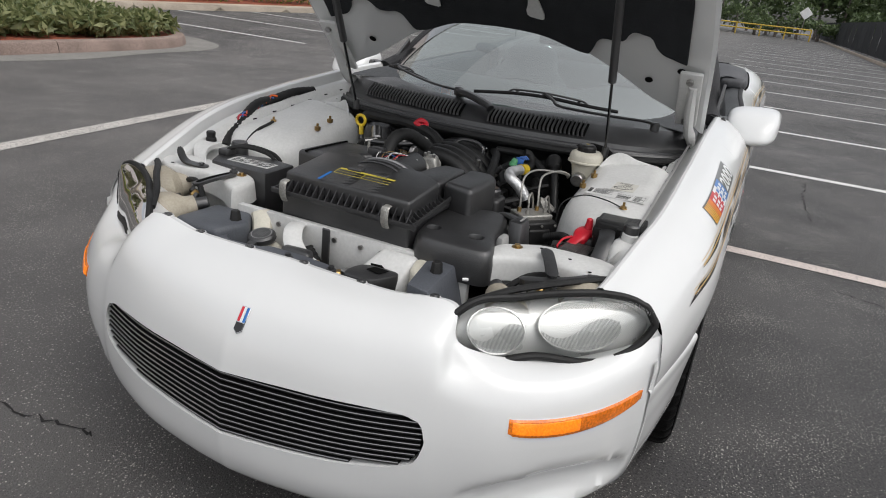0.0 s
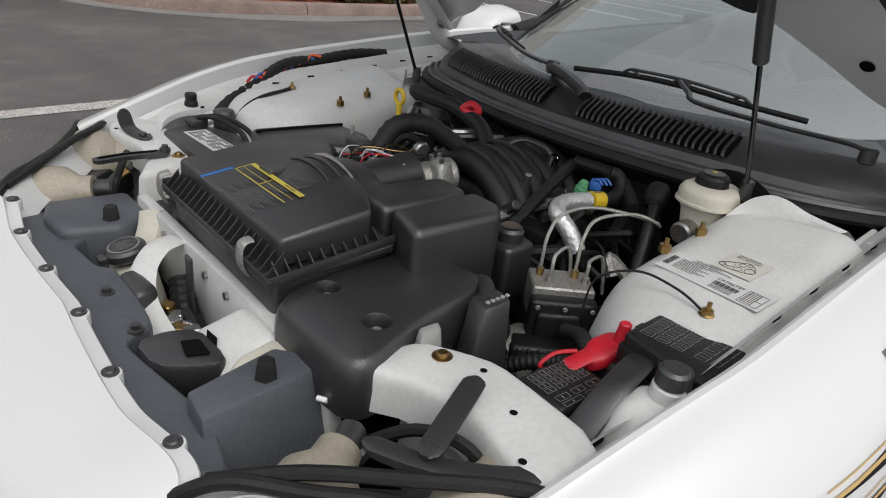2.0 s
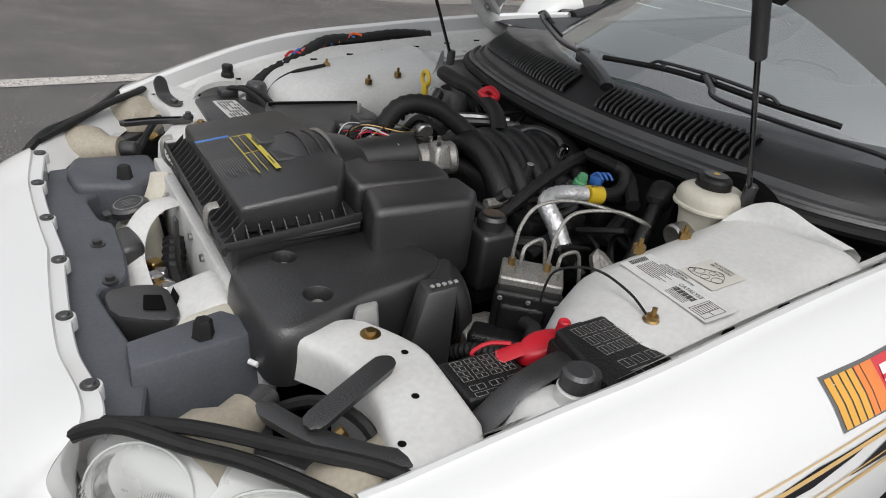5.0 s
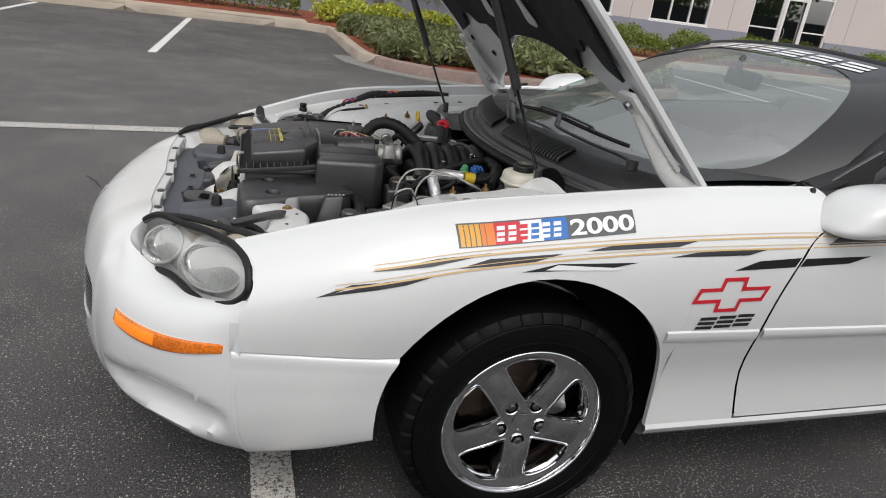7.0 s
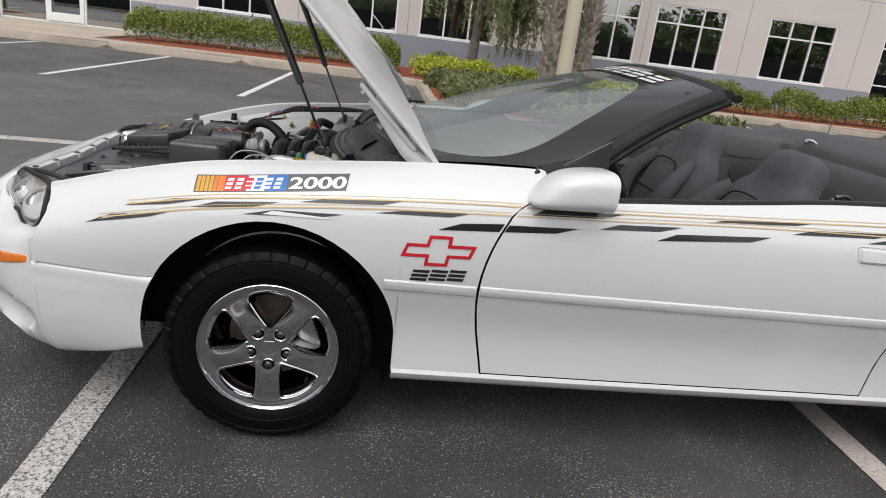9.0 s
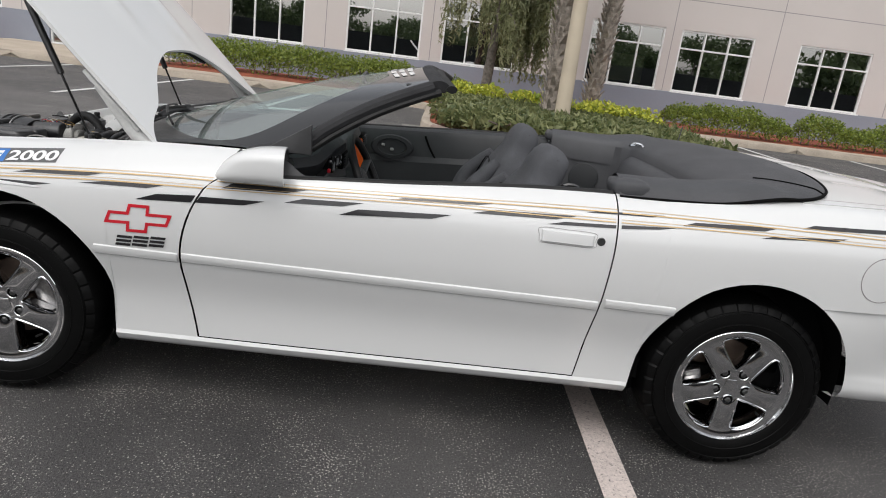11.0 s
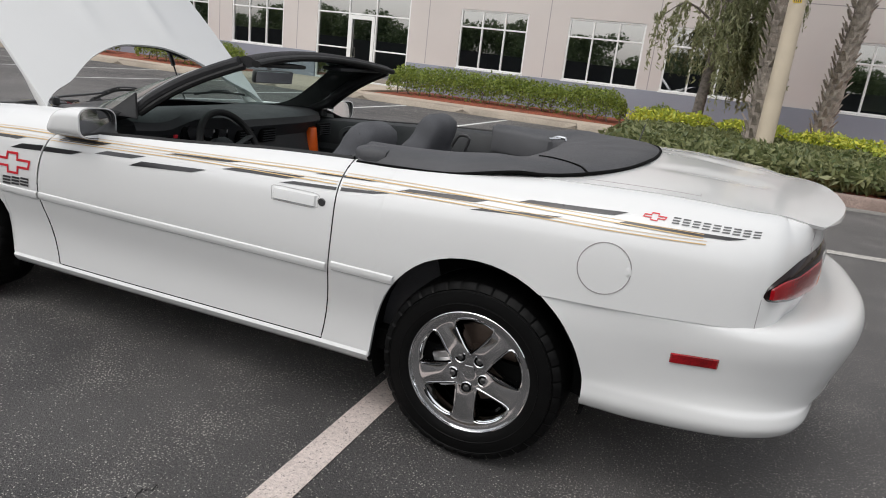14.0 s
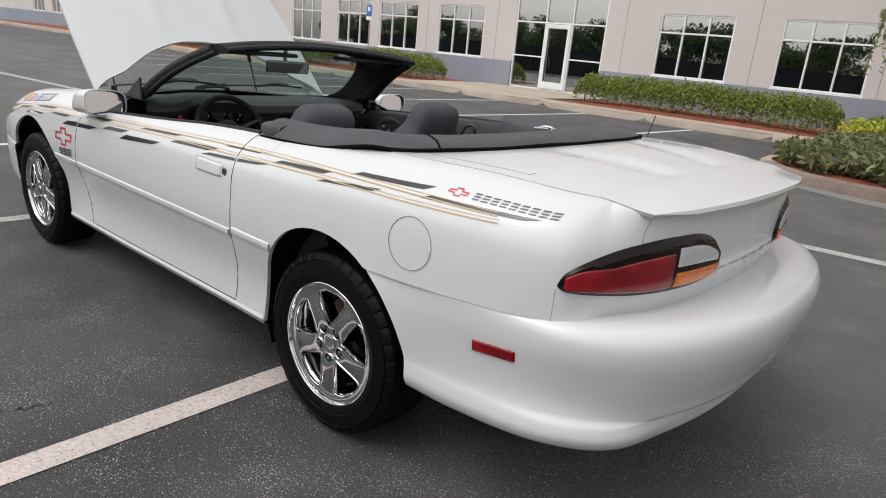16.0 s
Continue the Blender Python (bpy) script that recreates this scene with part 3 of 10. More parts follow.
kerb_thing = tagged(empty("kerb"), "cast concrete kerb with stained joints round the beds", "kerb", kind="structure")
kerb_line = [Vector((p.x, p.y, 0)) for p in spline([(x, y, 0) for x, y in kerb_path[3:18]], 6)]
kerb_line = [Vector((x, y, 0)) for x, y in kerb_path[:3]] + kerb_line + [Vector((x, y, 0)) for x, y in kerb_path[18:]]
kerb_pts = path_sample([(p.x, p.y) for p in kerb_line], 0.25)
PIECE = 12
kerb_profile = [(0.0, 0.0), (0.012, 0.10), (0.03, 0.138), (0.06, 0.152), (0.17, 0.155), (0.17, 0.0)]
for k in range(0, len(kerb_pts) - 1, PIECE):
    seg = kerb_pts[k : k + PIECE + 1]
    if len(seg) < 2:
        continue
    rows = []
    for i, p in enumerate(seg):
        a, b = kerb_pts[max(k + i - 1, 0)], kerb_pts[min(k + i + 1, len(kerb_pts) - 1)]
        d = (b - a).normalized()
        s = Vector((-d.y, d.x, 0))
        q = p + d * (0.005 if i == 0 else -0.005 if i == len(seg) - 1 else 0)
        rows.append([q + s * u + Vector((0, 0, w)) for u, w in kerb_profile])
    bm = bm_grid(rows)
    bmesh.ops.holes_fill(bm, edges=bm.edges)
    bmesh.ops.recalc_face_normals(bm, faces=bm.faces)
    dark = 1.0 < seg[0].x < 6.9 and seg[0].y < 9.5
    part("kerb_piece", bm, M_KERB_DARK if dark else M_KERB, kerb_thing)

gutter_rows = [[p + Vector((-d.y, d.x, 0)) * o + Vector((0, 0, 0.0035)) for o in (-0.42 + 0.10 * math.sin(2.1 * p.x + 1.3 * p.y), -0.2, 0.004)] for p, d in ((kerb_pts[i], (kerb_pts[i + 1] - kerb_pts[i - 1]).normalized()) for i in range(1, len(kerb_pts) - 1)) if 1.0 < p.x < 7.0 and p.y < 9.6]
tagged(part("gutter", bm_grid(gutter_rows), M_GUTTER), "pale dusty gutter along the kerb of the planted spur", "gutter", kind="structure")

# Beds and walk behind the kerb
walk_bm = bm_box((-60, 13.82, -0.1), (0.75, 14.75, 0.150), 0.004, 1)
tagged(part("pavement", walk_bm, M_WALK), "tan concrete walk behind the kerb", "pavement", kind="structure")
tagged(part("pavement", bm_box((7.4, 13.82, -0.1), (60, 14.4, 0.150), 0.004, 1), M_WALK), "tan concrete walk behind the kerb", "pavement", kind="structure")
tagged(part("door_apron", bm_box((-12.2, 14.76, -0.1), (-6.75, 18.98, 0.152), 0.004, 1), M_WALK), "tan concrete apron before the glass door", "pavement", kind="structure")


def bed(name, outline, z, label):
    """A mulch bed, slightly heaped."""
    cx, cy = sum(p[0] for p in outline) / len(outline), sum(p[1] for p in outline) / len(outline)
    rows = []
    for k in range(6):
        f = 1 - k / 5
        rows.append([(cx + (x - cx) * f, cy + (y - cy) * f, z + 0.07 * (1 - f**3)) for x, y in outline])
    bm = bm_grid(rows, closed=True)
    for f in bm.faces:
        f.normal_update()
        if f.normal.z < 0:
            f.normal_flip()
    return tagged(part(name, bm, M_MULCH), label, "planting bed", kind="structure")


bed("planting_bed", [(1.27, 13.0), (1.27, 9.3), (1.45, 8.55), (1.85, 7.98), (2.55, 7.6), (3.4, 7.5), (5.4, 7.5), (6.1, 7.73), (6.62, 8.27), (6.8, 9.0), (6.8, 13.0), (7.2, 13.7), (7.2, 18.9), (0.8, 18.9), (0.8, 13.7)], 0.10, "planted spur with red mulch")
bed("planting_bed", [(-6.7, 14.76), (0.78, 14.76), (0.78, 18.95), (-6.7, 18.95)], 0.10, "strip of red mulch before the wall")
bed("planting_bed", [(-60, 14.76), (-12.25, 14.76), (-12.25, 18.95), (-60, 18.95)], 0.10, "strip of red mulch before the wall")
bed("planting_bed", [(7.22, 14.42), (60, 14.42), (60, 18.95), (7.22, 18.95)], 0.10, "strip of red mulch before the wall")


def hedge(x0, x1, y0, y1, top, seed, label, loose=0.0, mat=None):
    """A clipped hedge: a leafy shell over twigs, uneven on top."""
    rng = np.random.default_rng(seed)
    th = tagged(empty("hedge", ((x0 + x1) / 2, (y0 + y1) / 2, 0.12)), label, "hedge", "hedges by the building")
    n = int(2600 * (x1 - x0) * (0.8 if loose else 1.0))
    u = rng.random(n)
    x = x0 + (x1 - x0) * u
    lump = np.sin(x * 3.1 + seed) * 0.5 + np.sin(x * 1.37 + 2 * seed) * 0.5
    h = top - 0.12 + 0.06 * lump - loose * 0.35 * (np.sin(x * 2.3 + seed) > 0.2)
    ang = rng.random(n) * math.pi
    prof_y = np.cos(ang)
    prof_z = np.sin(ang) ** 0.45
    e = np.minimum(np.minimum(x - x0, x1 - x) / 0.35, 1.0) ** 0.5
    depth = 1 - 0.3 * rng.random(n) ** 2
    yy = (y0 + y1) / 2 + (y1 - y0) / 2 * prof_y * depth * (0.6 + 0.4 * e) + 0.05 * rng.normal(size=n)
    zz = 0.14 + h * prof_z * depth * (0.55 + 0.45 * e) * rng.uniform(0.15, 1.0, n) ** 0.25 + 0.03 * rng.normal(size=n)
    leaves("foliage", np.stack([x, yy, zz], 1), 0.075, mat or M_HEDGE, th, seed=seed)
    bmw = []
    xx = x0 + 0.2
    r2 = random.Random(seed)
    while xx < x1 - 0.1:
        ym = (y0 + y1) / 2
        bmw.append(bm_tube([(xx, ym, 0.1), (xx + r2.uniform(-0.1, 0.1), ym + r2.uniform(-0.15, 0.15), 0.4), (xx + r2.uniform(-0.2, 0.2), ym + r2.uniform(-0.25, 0.25), top - 0.3)], 0.018, 5, 2))
        xx += r2.uniform(0.25, 0.5)
    tagged(part("stems", bm_join(*bmw), M_BARK, th), kind="stuff")
    return th


hedge(-6.5, 0.75, 15.9, 17.1, 1.02, 3, "clipped green hedge in red mulch")
hedge(-16.8, -12.4, 15.9, 17.1, 1.02, 5, "clipped green hedge in red mulch")
hedge(-34.0, -18.5, 15.9, 17.1, 1.0, 6, "clipped green hedge in red mulch")
hedge(7.6, 11.2, 15.1, 16.1, 0.95, 8, "loose green hedge in red mulch", 0.5)
hedge(11.4, 16.2, 15.1, 16.1, 0.95, 9, "loose green hedge in red mulch", 0.5)
hedge(17.0, 30.0, 15.1, 16.1, 0.95, 10, "loose green hedge in red mulch", 0.5)
hedge(1.3, 2.2, 15.2, 16.0, 0.75, 12, "small rounded green bush in red mulch")


def shrub(x, y, r, h, seed, mat, name, label, n=900, size=0.10, group="shrubs on the spur", long=1.0):
    rng = np.random.default_rng(seed)
    th = tagged(empty(name, (x, y, 0.12)), label, "shrub", group)
    pts = []
    for k in range(5):
        a = rng.random() * 6.28
        rr = r * (0.25 + 0.45 * rng.random())
        pts.append(blob_points(rng, (x + rr * math.cos(a), y + rr * math.sin(a), 0.14 + h * rng.uniform(0.35, 0.55)), (r * 0.55, r * 0.55, h * rng.uniform(0.40, 0.52)), n // 5, 0.6))
    pts = np.concatenate(pts)
    pts[:, 2] = np.maximum(pts[:, 2], 0.13)
    leaves("foliage", pts, size, mat, th, seed=seed, long=long)
    r2 = random.Random(seed)
    part("stems", bm_join(*[bm_tube([(x, y, 0.08), (x + r2.uniform(-0.3, 0.3) * r, y + r2.uniform(-0.3, 0.3) * r, 0.1 + h * 0.4), (x + r2.uniform(-0.8, 0.8) * r, y + r2.uniform(-0.8, 0.8) * r, 0.1 + h * 0.75)], 0.012, 5, 2) for _ in range(6)]), M_BARK, th)
    return th


r0 = random.Random(11)
for i in range(11):
    shrub(1.55 + 0.46 * i + r0.uniform(-0.1, 0.1), 15.1 - 0.25 * i + r0.uniform(-0.3, 0.3), 0.55, 0.60, 40 + i, M_YELLOWLEAF, "variegated_shrub", "yellow-green variegated shrub in the planted spur", 1100, 0.10)
for i in range(10):
    for j in range(8):
        px, py = 1.85 + 0.52 * i + r0.uniform(-0.15, 0.15), 8.35 + 0.75 * j + r0.uniform(-0.2, 0.2)
        if (i in (0, 9) and j == 0) or px > 6.4 or py > 14.2 - 0.25 * i:
            continue
        shrub(px, py, 0.55, 0.36, 80 + 10 * i + j, M_JUNIPER, "juniper", "low spreading juniper in red mulch", 1100, 0.095, long=1.8)


def bm_trunk(pts, r0, r1, seed, segs=14, per=8, knob=0.08):
    bm = bm_tube(pts, r0, segs, per, radii=(r0, r1))
    for v in bm.verts:
        v.co += Vector((noise.noise(v.co * 5 + Vector((seed, 0, 0))), noise.noise(v.co * 5 + Vector((0, seed, 9))), 0)) * knob * r0 * 2
    return bm


def palm(x, y, lean, seed, label):
    """A cabbage palm: a trunk clad in old leaf bases, and a crown of fan fronds above."""
    rng = random.Random(seed)
    th = tagged(empty("palm_tree", (x, y, 0.1)), label, "tree", "palms on the spur")
    top = Vector((x + lean, y, 6.2))
    base = Vector((x, y, 0.1))
    part("trunk", bm_trunk([base, base.lerp(top, 0.4) + Vector((0.04, 0, 0)), top], 0.19, 0.17, seed), M_PALM, th)
    boots = []
    for i in range(46):
        z = 0.35 + 0.125 * i
        c = base.lerp(top, (z - 0.1) / 6.1)
        for s in range(5):
            a = (s + 0.5 * (i % 2)) * 2 * math.pi / 5 + rng.uniform(-0.15, 0.15)
            d = Vector((math.cos(a), math.sin(a), 0))
            t = Vector((-d.y, d.x, 0))
            p = c + d * 0.175
            w, o = 0.070 * rng.uniform(0.7, 1.1), rng.uniform(0.06, 0.17)
            boots.append(bm_hull8([p - t * w, p - t * w * 0.6 - d * 0.03, p + t * w * 0.6 - d * 0.03, p + t * w], [p - t * w * 0.35 + d * o + Vector((0, 0, 0.2)), p - t * w * 0.3 + d * (o - 0.03) + Vector((0, 0, 0.2)), p + t * w * 0.3 + d * (o - 0.03) + Vector((0, 0, 0.2)), p + t * w * 0.35 + d * o + Vector((0, 0, 0.2))]))
    part("leaf_base", bm_join(*boots), M_PALM, th, "grey criss-crossed old leaf bases", smooth=0)
    cr = []
    for i in range(26):
        a, e = rng.uniform(0, 6.28), rng.uniform(-0.5, 1.2)
        d = Vector((math.cos(a) * math.cos(e), math.sin(a) * math.cos(e), math.sin(e)))
        for k in range(60):
            f = rng.random()
            cr.append(top + d * (0.4 + 1.3 * f) + Vector((rng.uniform(-1, 1), rng.uniform(-1, 1), rng.uniform(-1, 0.4))) * 0.5 * f)
    leaves("crown", cr, 0.32, M_WEEP, th, long=2.2, seed=seed)
    return th


palm(3.9, 12.0, -0.05, 21, "cabbage palm with criss-crossed leaf bases in the planted spur")
palm(5.34, 14.8, 0.42, 22, "leaning cabbage palm with shaggy leaf bases")


def weeping_tree(x, y, seed):
    rng = random.Random(seed)
    th = tagged(empty("weeping_tree", (x, y, 0.1)), "weeping tree with drooping grey-green foliage beside the palms", "tree")
    part("trunk", bm_trunk([(x, y, 0.05), (x + 0.05, y, 1.2), (x + 0.12, y, 2.4), (x + 0.3, y + 0.1, 4.2)], 0.15, 0.09, seed), M_BARK, th)
    limbs, pts = [], []
    for i in range(26):
        a = rng.uniform(-1.5, 1.0) if i < 18 else rng.uniform(0, 6.28)
        reach = rng.uniform(0.5, 2.0)
        z0 = rng.uniform(1.9, 3.9)
        z1 = z0 + rng.uniform(0.1, 0.9)
        p0 = Vector((x + 0.1, y, z0))
        p1 = Vector((x + 0.1 + math.cos(a) * reach * 0.6, y + math.sin(a) * reach * 0.6, z1))
        p2 = Vector((x + 0.1 + math.cos(a) * reach, y + math.sin(a) * reach, z1 - 0.35))
        limbs.append(bm_tube([p0, p1, p2], 0.03, 6, 4, radii=(0.035, 0.008)))
        for k in range(17):
            f = rng.random()
            q = p1.lerp(p2, f) + Vector((rng.gauss(0, 0.14), rng.gauss(0, 0.14), rng.gauss(0, 0.06)))
            drop = rng.uniform(0.4, 1.9) * (1 - 0.3 * f)
            out = Vector((math.cos(a), math.sin(a), 0)) * rng.uniform(0.05, 0.35)
            for m in range(int(44 * drop)):
                f = rng.random()
                pts.append(q + out * f * (1 - 0.4 * f) + Vector((rng.gauss(0, 0.022), rng.gauss(0, 0.022), -drop * f * f)))
    pts = [p for p in pts if p.z > 0.8]
    part("limbs", bm_join(*limbs), M_BARK, th)
    leaves("crown", pts, 0.060, M_WEEP, th, long=2.6, seed=seed, droop=1.6)
    return th


weeping_tree(2.62, 15.6, 31)

# Small concrete box on the ground by the wall
ub = tagged(part("utility_box", bm_box((0.52, 18.3, 0.1), (0.80, 18.5, 0.27), 0.02, 2), M_KERB), "small pale concrete utility box on the mulch", "utility box")

# Lamp post
post = tagged(empty("lamp_post", (4.05, 11.3, 0.1)), "tall tan concrete lamp post in the planted spur", "lamp post")
part("pole", bm_lathe([(0.165, 0.1), (0.162, 0.6), (0.135, 4.5), (0.115, 8.0), (0.0, 8.0)], 20, Matrix.Translation((4.05, 11.3, 0))), M_POLE, post)
tag = part("number_plate", bm_box((-0.075, -0.004, -0.05), (0.075, 0.004, 0.05), 0.003, 1, Matrix.Translation((4.03, 11.148, 3.0))), M_YELLOW, post, "small yellow plate with dark bars")
for k in range(4):
    part("bar", bm_box((-0.058 + 0.032 * k, -0.003, -0.036), (-0.04 + 0.032 * k, 0.003, 0.036), 0, 1, Matrix.Translation((4.03, 11.141, 3.0))), M_INK, tag)
part("lamp_head", bm_box((3.6, 11.0, 7.9), (4.5, 11.6, 8.05), 0.03), M_POLE, post)

# ---- the office building ----
WALL_Y = 19.0
SILL, HEAD = 1.08, 2.98
windows = [(-5.43, -3.08), (-1.75, 0.62), (1.3, 3.65), (5.95, 8.3), (8.82, 11.2), (12.66, 15.04), (-14.9, -12.52), (-18.4, -16.05), (-21.25, -18.95), (-24.7, -22.4), (-32.0, -29.6), (-36.0, -33.6), (-40.0, -37.6), (-48.0, -45.6), (-52.0, -49.6), (-56.0, -53.6), (-60.0, -57.6), (23.5, 25.9), (27.5, 29.9)]
bays = [(-11.05, -7.3), (16.75, 20.3)]
BAY_HEAD = 3.75


def wall_mesh():
    """The long front wall, of blocks butted round the openings."""
    holes = sorted([(a, b, SILL, HEAD) for a, b in windows] + [(a, b, 0.0, BAY_HEAD) for a, b in bays])
    out, x = [], -75.0
    for a, b, z0, z1 in holes + [(60.0, 60.0, 0, 0)]:
        if a > x:
            out.append(bm_box((x, WALL_Y, SILL - 0.02), (a, WALL_Y + 0.3, 8.0)))
        if b > a:
            out.append(bm_box((a, WALL_Y, z1), (b, WALL_Y + 0.3, 8.0)))
        x = b
    return bm_join(*out)


wall = tagged(part("wall_north", wall_mesh(), M_WALL, smooth=0), "pale beige stucco office wall with panel joints", "wall", kind="structure")
low, x = [], -75.0
for a, b in sorted(bays) + [(60.0, 60.0)]:
    low.append(bm_box((x, WALL_Y - 0.05, -0.2), (a, WALL_Y + 0.3, SILL - 0.024), 0.01, 1))
    x = b
tagged(part("wall_base", bm_join(*low), M_WALL_LOW), "grey-blue painted base of the office wall", "wall", kind="structure")
for x in (-66, -58.8, -52.8, -44, -36.8, -28.6, -26.6, -15.5, -11.9, -6.6, -2.4, 0.95, 4.4, 8.55, 11.9, 15.9, 21.2, 26.7, 31):
    part("panel_joint", bm_box((x - 0.012, WALL_Y - 0.003, SILL), (x + 0.012, WALL_Y + 0.01, 8.0)), M_JOINT, wall, smooth=0)
part("panel_joint", bm_box((-75, WALL_Y - 0.003, 3.86), (60, WALL_Y + 0.01, 3.885)), M_JOINT, wall, smooth=0)
tagged(part("roof", bm_box((-75.2, WALL_Y - 0.1, 8.0), (60.2, WALL_Y + 14, 8.3)), M_WALL, smooth=0), "flat roof with a plain parapet", "roof", kind="structure")
# Added room backing, coloured dark so that the panes look unlit inside
tagged(part("wall_back", bm_box((-75, WALL_Y + 2.4, -0.1), (60, WALL_Y + 2.6, 8.0)), M_ROOM_SHADE, smooth=0), "room wall behind the windows, coloured dark as if unlit", "wall", kind="structure")
tagged(part("floor_inside", bm_box((-75, WALL_Y + 0.31, -0.1), (60, WALL_Y + 2.39, 0.1)), M_ROOM_SHADE, smooth=0), "office floor behind the windows, coloured dark as if unlit", "floor", kind="structure")


def bm_bars(bars, y0, y1, bev=0.006):
    return bm_join(*[bm_box((a, y0, c), (b, y1, d), bev, 1) for a, b, c, d in bars])


def glazing(name, x0, x1, cols, rows, z0, z1, label, cat, door=None):
    """A framed window: outer frame and mullions as one frame, and panes of glass."""
    th = tagged(empty(name, ((x0 + x1) / 2, WALL_Y + 0.1, z0)), label, cat, kind="structure")
    y0, y1, f, mu = WALL_Y + 0.02, WALL_Y + 0.11, 0.055, 0.025
    bars = [(x0, x1, z0, z0 + f), (x0, x1, z1 - f, z1), (x0, x0 + f, z0 + f, z1 - f), (x1 - f, x1, z0 + f, z1 - f)]
    xs, zs = [x0 + f] + cols + [x1 - f], [z0 + f] + rows + [z1 - f]
    for c in cols:
        bars.append((c - mu, c + mu, z0 + f, z1 - f))
    for r in rows:
        for a, b in zip(xs, xs[1:]):
            bars.append((a + (mu if a != xs[0] else 0), b - (mu if b != xs[-1] else 0), r - mu, r + mu))
    part("window_frame", bm_bars(bars, y0, y1), M_FRAME, th)
    for a, b in zip(xs, xs[1:]):
        for c, d in zip(zs, zs[1:]):
            bm = bmesh.new()
            t = 0.004 * math.sin(a * 7 + c * 3)
            bm.faces.new([bm.verts.new(p) for p in ((a, y0 + 0.05, c), (b, y0 + 0.05 + t, c), (b, y0 + 0.05 + t * 1.5, d), (a, y0 + 0.05 + t * 0.5, d))])
            part("pane", bm, M_WINDOW, th, smooth=0)
    return th


for i, (a, b) in enumerate(windows):
    w = (b - a) / 3
    th = glazing("window_%d" % (i + 1), a, b, [a + w, a + 2 * w], [2.42], SILL, HEAD, "white-framed office window with dark reflecting panes", "window")
    part("window_sill", bm_box((a - 0.03, WALL_Y - 0.05, SILL - 0.045), (b + 0.03, WALL_Y + 0.02, SILL - 0.002), 0.006, 1), M_FRAME, th)
    if i == 3:
        part("paper_notice", bm_box((a + 0.8, WALL_Y + 0.16, 1.2), (a + 1.9, WALL_Y + 0.165, 2.05)), M_PAPER, th, "yellowed paper behind the glass", smooth=0)
for i, (a, b) in enumerate(bays):
    d0, d1 = a + 1.32, a + 2.42
    th = glazing("door_%d" % (i + 1), a, b, [d0, d1], [2.5], 0.15, BAY_HEAD, "tall glazed entrance with a white framed glass door", "door")
    part("mid_rail", bm_bars([(a + 0.055, d0 - 0.025, 1.28, 1.33), (d1 + 0.025, b - 0.055, 1.28, 1.33)], WALL_Y + 0.02, WALL_Y + 0.1), M_FRAME, th)
    leaf = part("door_leaf", bm_bars([(d0 + 0.03, d0 + 0.15, 0.22, 2.46), (d1 - 0.15, d1 - 0.03, 0.22, 2.46), (d0 + 0.15, d1 - 0.15, 2.32, 2.46), (d0 + 0.15, d1 - 0.15, 0.22, 0.46)], WALL_Y - 0.01, WALL_Y + 0.035), M_FRAME, th, "white framed glass door leaf")
    part("pull_handle", bm_tube([(d0 + 0.18, WALL_Y - 0.02, 1.0), (d0 + 0.2, WALL_Y - 0.07, 1.05), (d0 + 0.2, WALL_Y - 0.07, 1.3), (d0 + 0.18, WALL_Y - 0.02, 1.35)], 0.012, 8, 4), M_STEEL, leaf)

# Sign by the wall
sg = tagged(empty("parking_sign", (-17.4, 17.5, 0.1)), "blue and white sign on a thin steel post", "sign")
part("post", bm_cyl((-17.4, 17.5, 0.1), (-17.4, 17.5, 2.75), 0.025, 10), M_STEEL, sg)
pl = part("plate", bm_box((-17.55, 17.46, 2.25), (-17.25, 17.475, 2.7), 0.004, 1), D_BLUE, sg)
part("bar", bm_box((-17.47, 17.452, 2.45), (-17.33, 17.458, 2.62)), D_WHITE, pl, smooth=0)
part("bar", bm_box((-17.55, 17.452, 2.1), (-17.25, 17.47, 2.24)), D_WHITE, sg, smooth=0)

# ---- fence, rail and woods along the far side ----
tagged(part("kerb_far", bm_box((-60, -5.75, -0.1), (125, -5.6, 0.14), 0.02), M_KERB), "long low concrete kerb before the fence", "kerb", kind="structure")
fence = tagged(empty("fence", (30, -6.6, 0)), "long dark screened fence behind the car park", "fence", kind="structure")
for k in range(46):
    x0 = -50 + 3.7 * k
    rows = [[(x0 + 3.7 * i / 8, -6.6 + 0.05 * math.sin(3.0 * i + 1.7 * k) * (1 - (2 * j / 3 - 1) ** 2), 0.05 + 2.0 * j / 3) for i in range(9)] for j in range(4)]
    part("panel", bm_grid(rows, thick=0.01), M_FENCE, fence)
    part("post", bm_cyl((x0, -6.66, 0), (x0, -6.66, 2.1), 0.03, 8), M_FENCE, fence)
rail = tagged(empty("barrier_rail", (70, 1, 0)), "yellow tubular barrier rail at the far end", "barrier")
for k in range(7):
    part("post", bm_cyl((72, -4 + 2.2 * k, 0), (72, -4 + 2.2 * k, 1.1), 0.06, 8), M_RAIL, rail)
for z in (0.6, 1.05):
    part("bar", bm_cyl((72, -4, z), (72, 9.2, z), 0.06, 8), M_RAIL, rail)
dia = tagged(empty("diamond_sign", (74, -3.2, 0)), "pale diamond sign on a post", "sign")
part("post", bm_cyl((74, -3.2, 0), (74, -3.2, 3.0), 0.04, 8), M_STEEL, dia)
part("plate", bm_box((-0.02, -0.42, -0.42), (0.02, 0.42, 0.42), 0.01, 1, Matrix.Translation((73.9, -3.2, 2.5)) @ Matrix.Rotation(radians(45), 4, "X")), D_WHITE, dia)


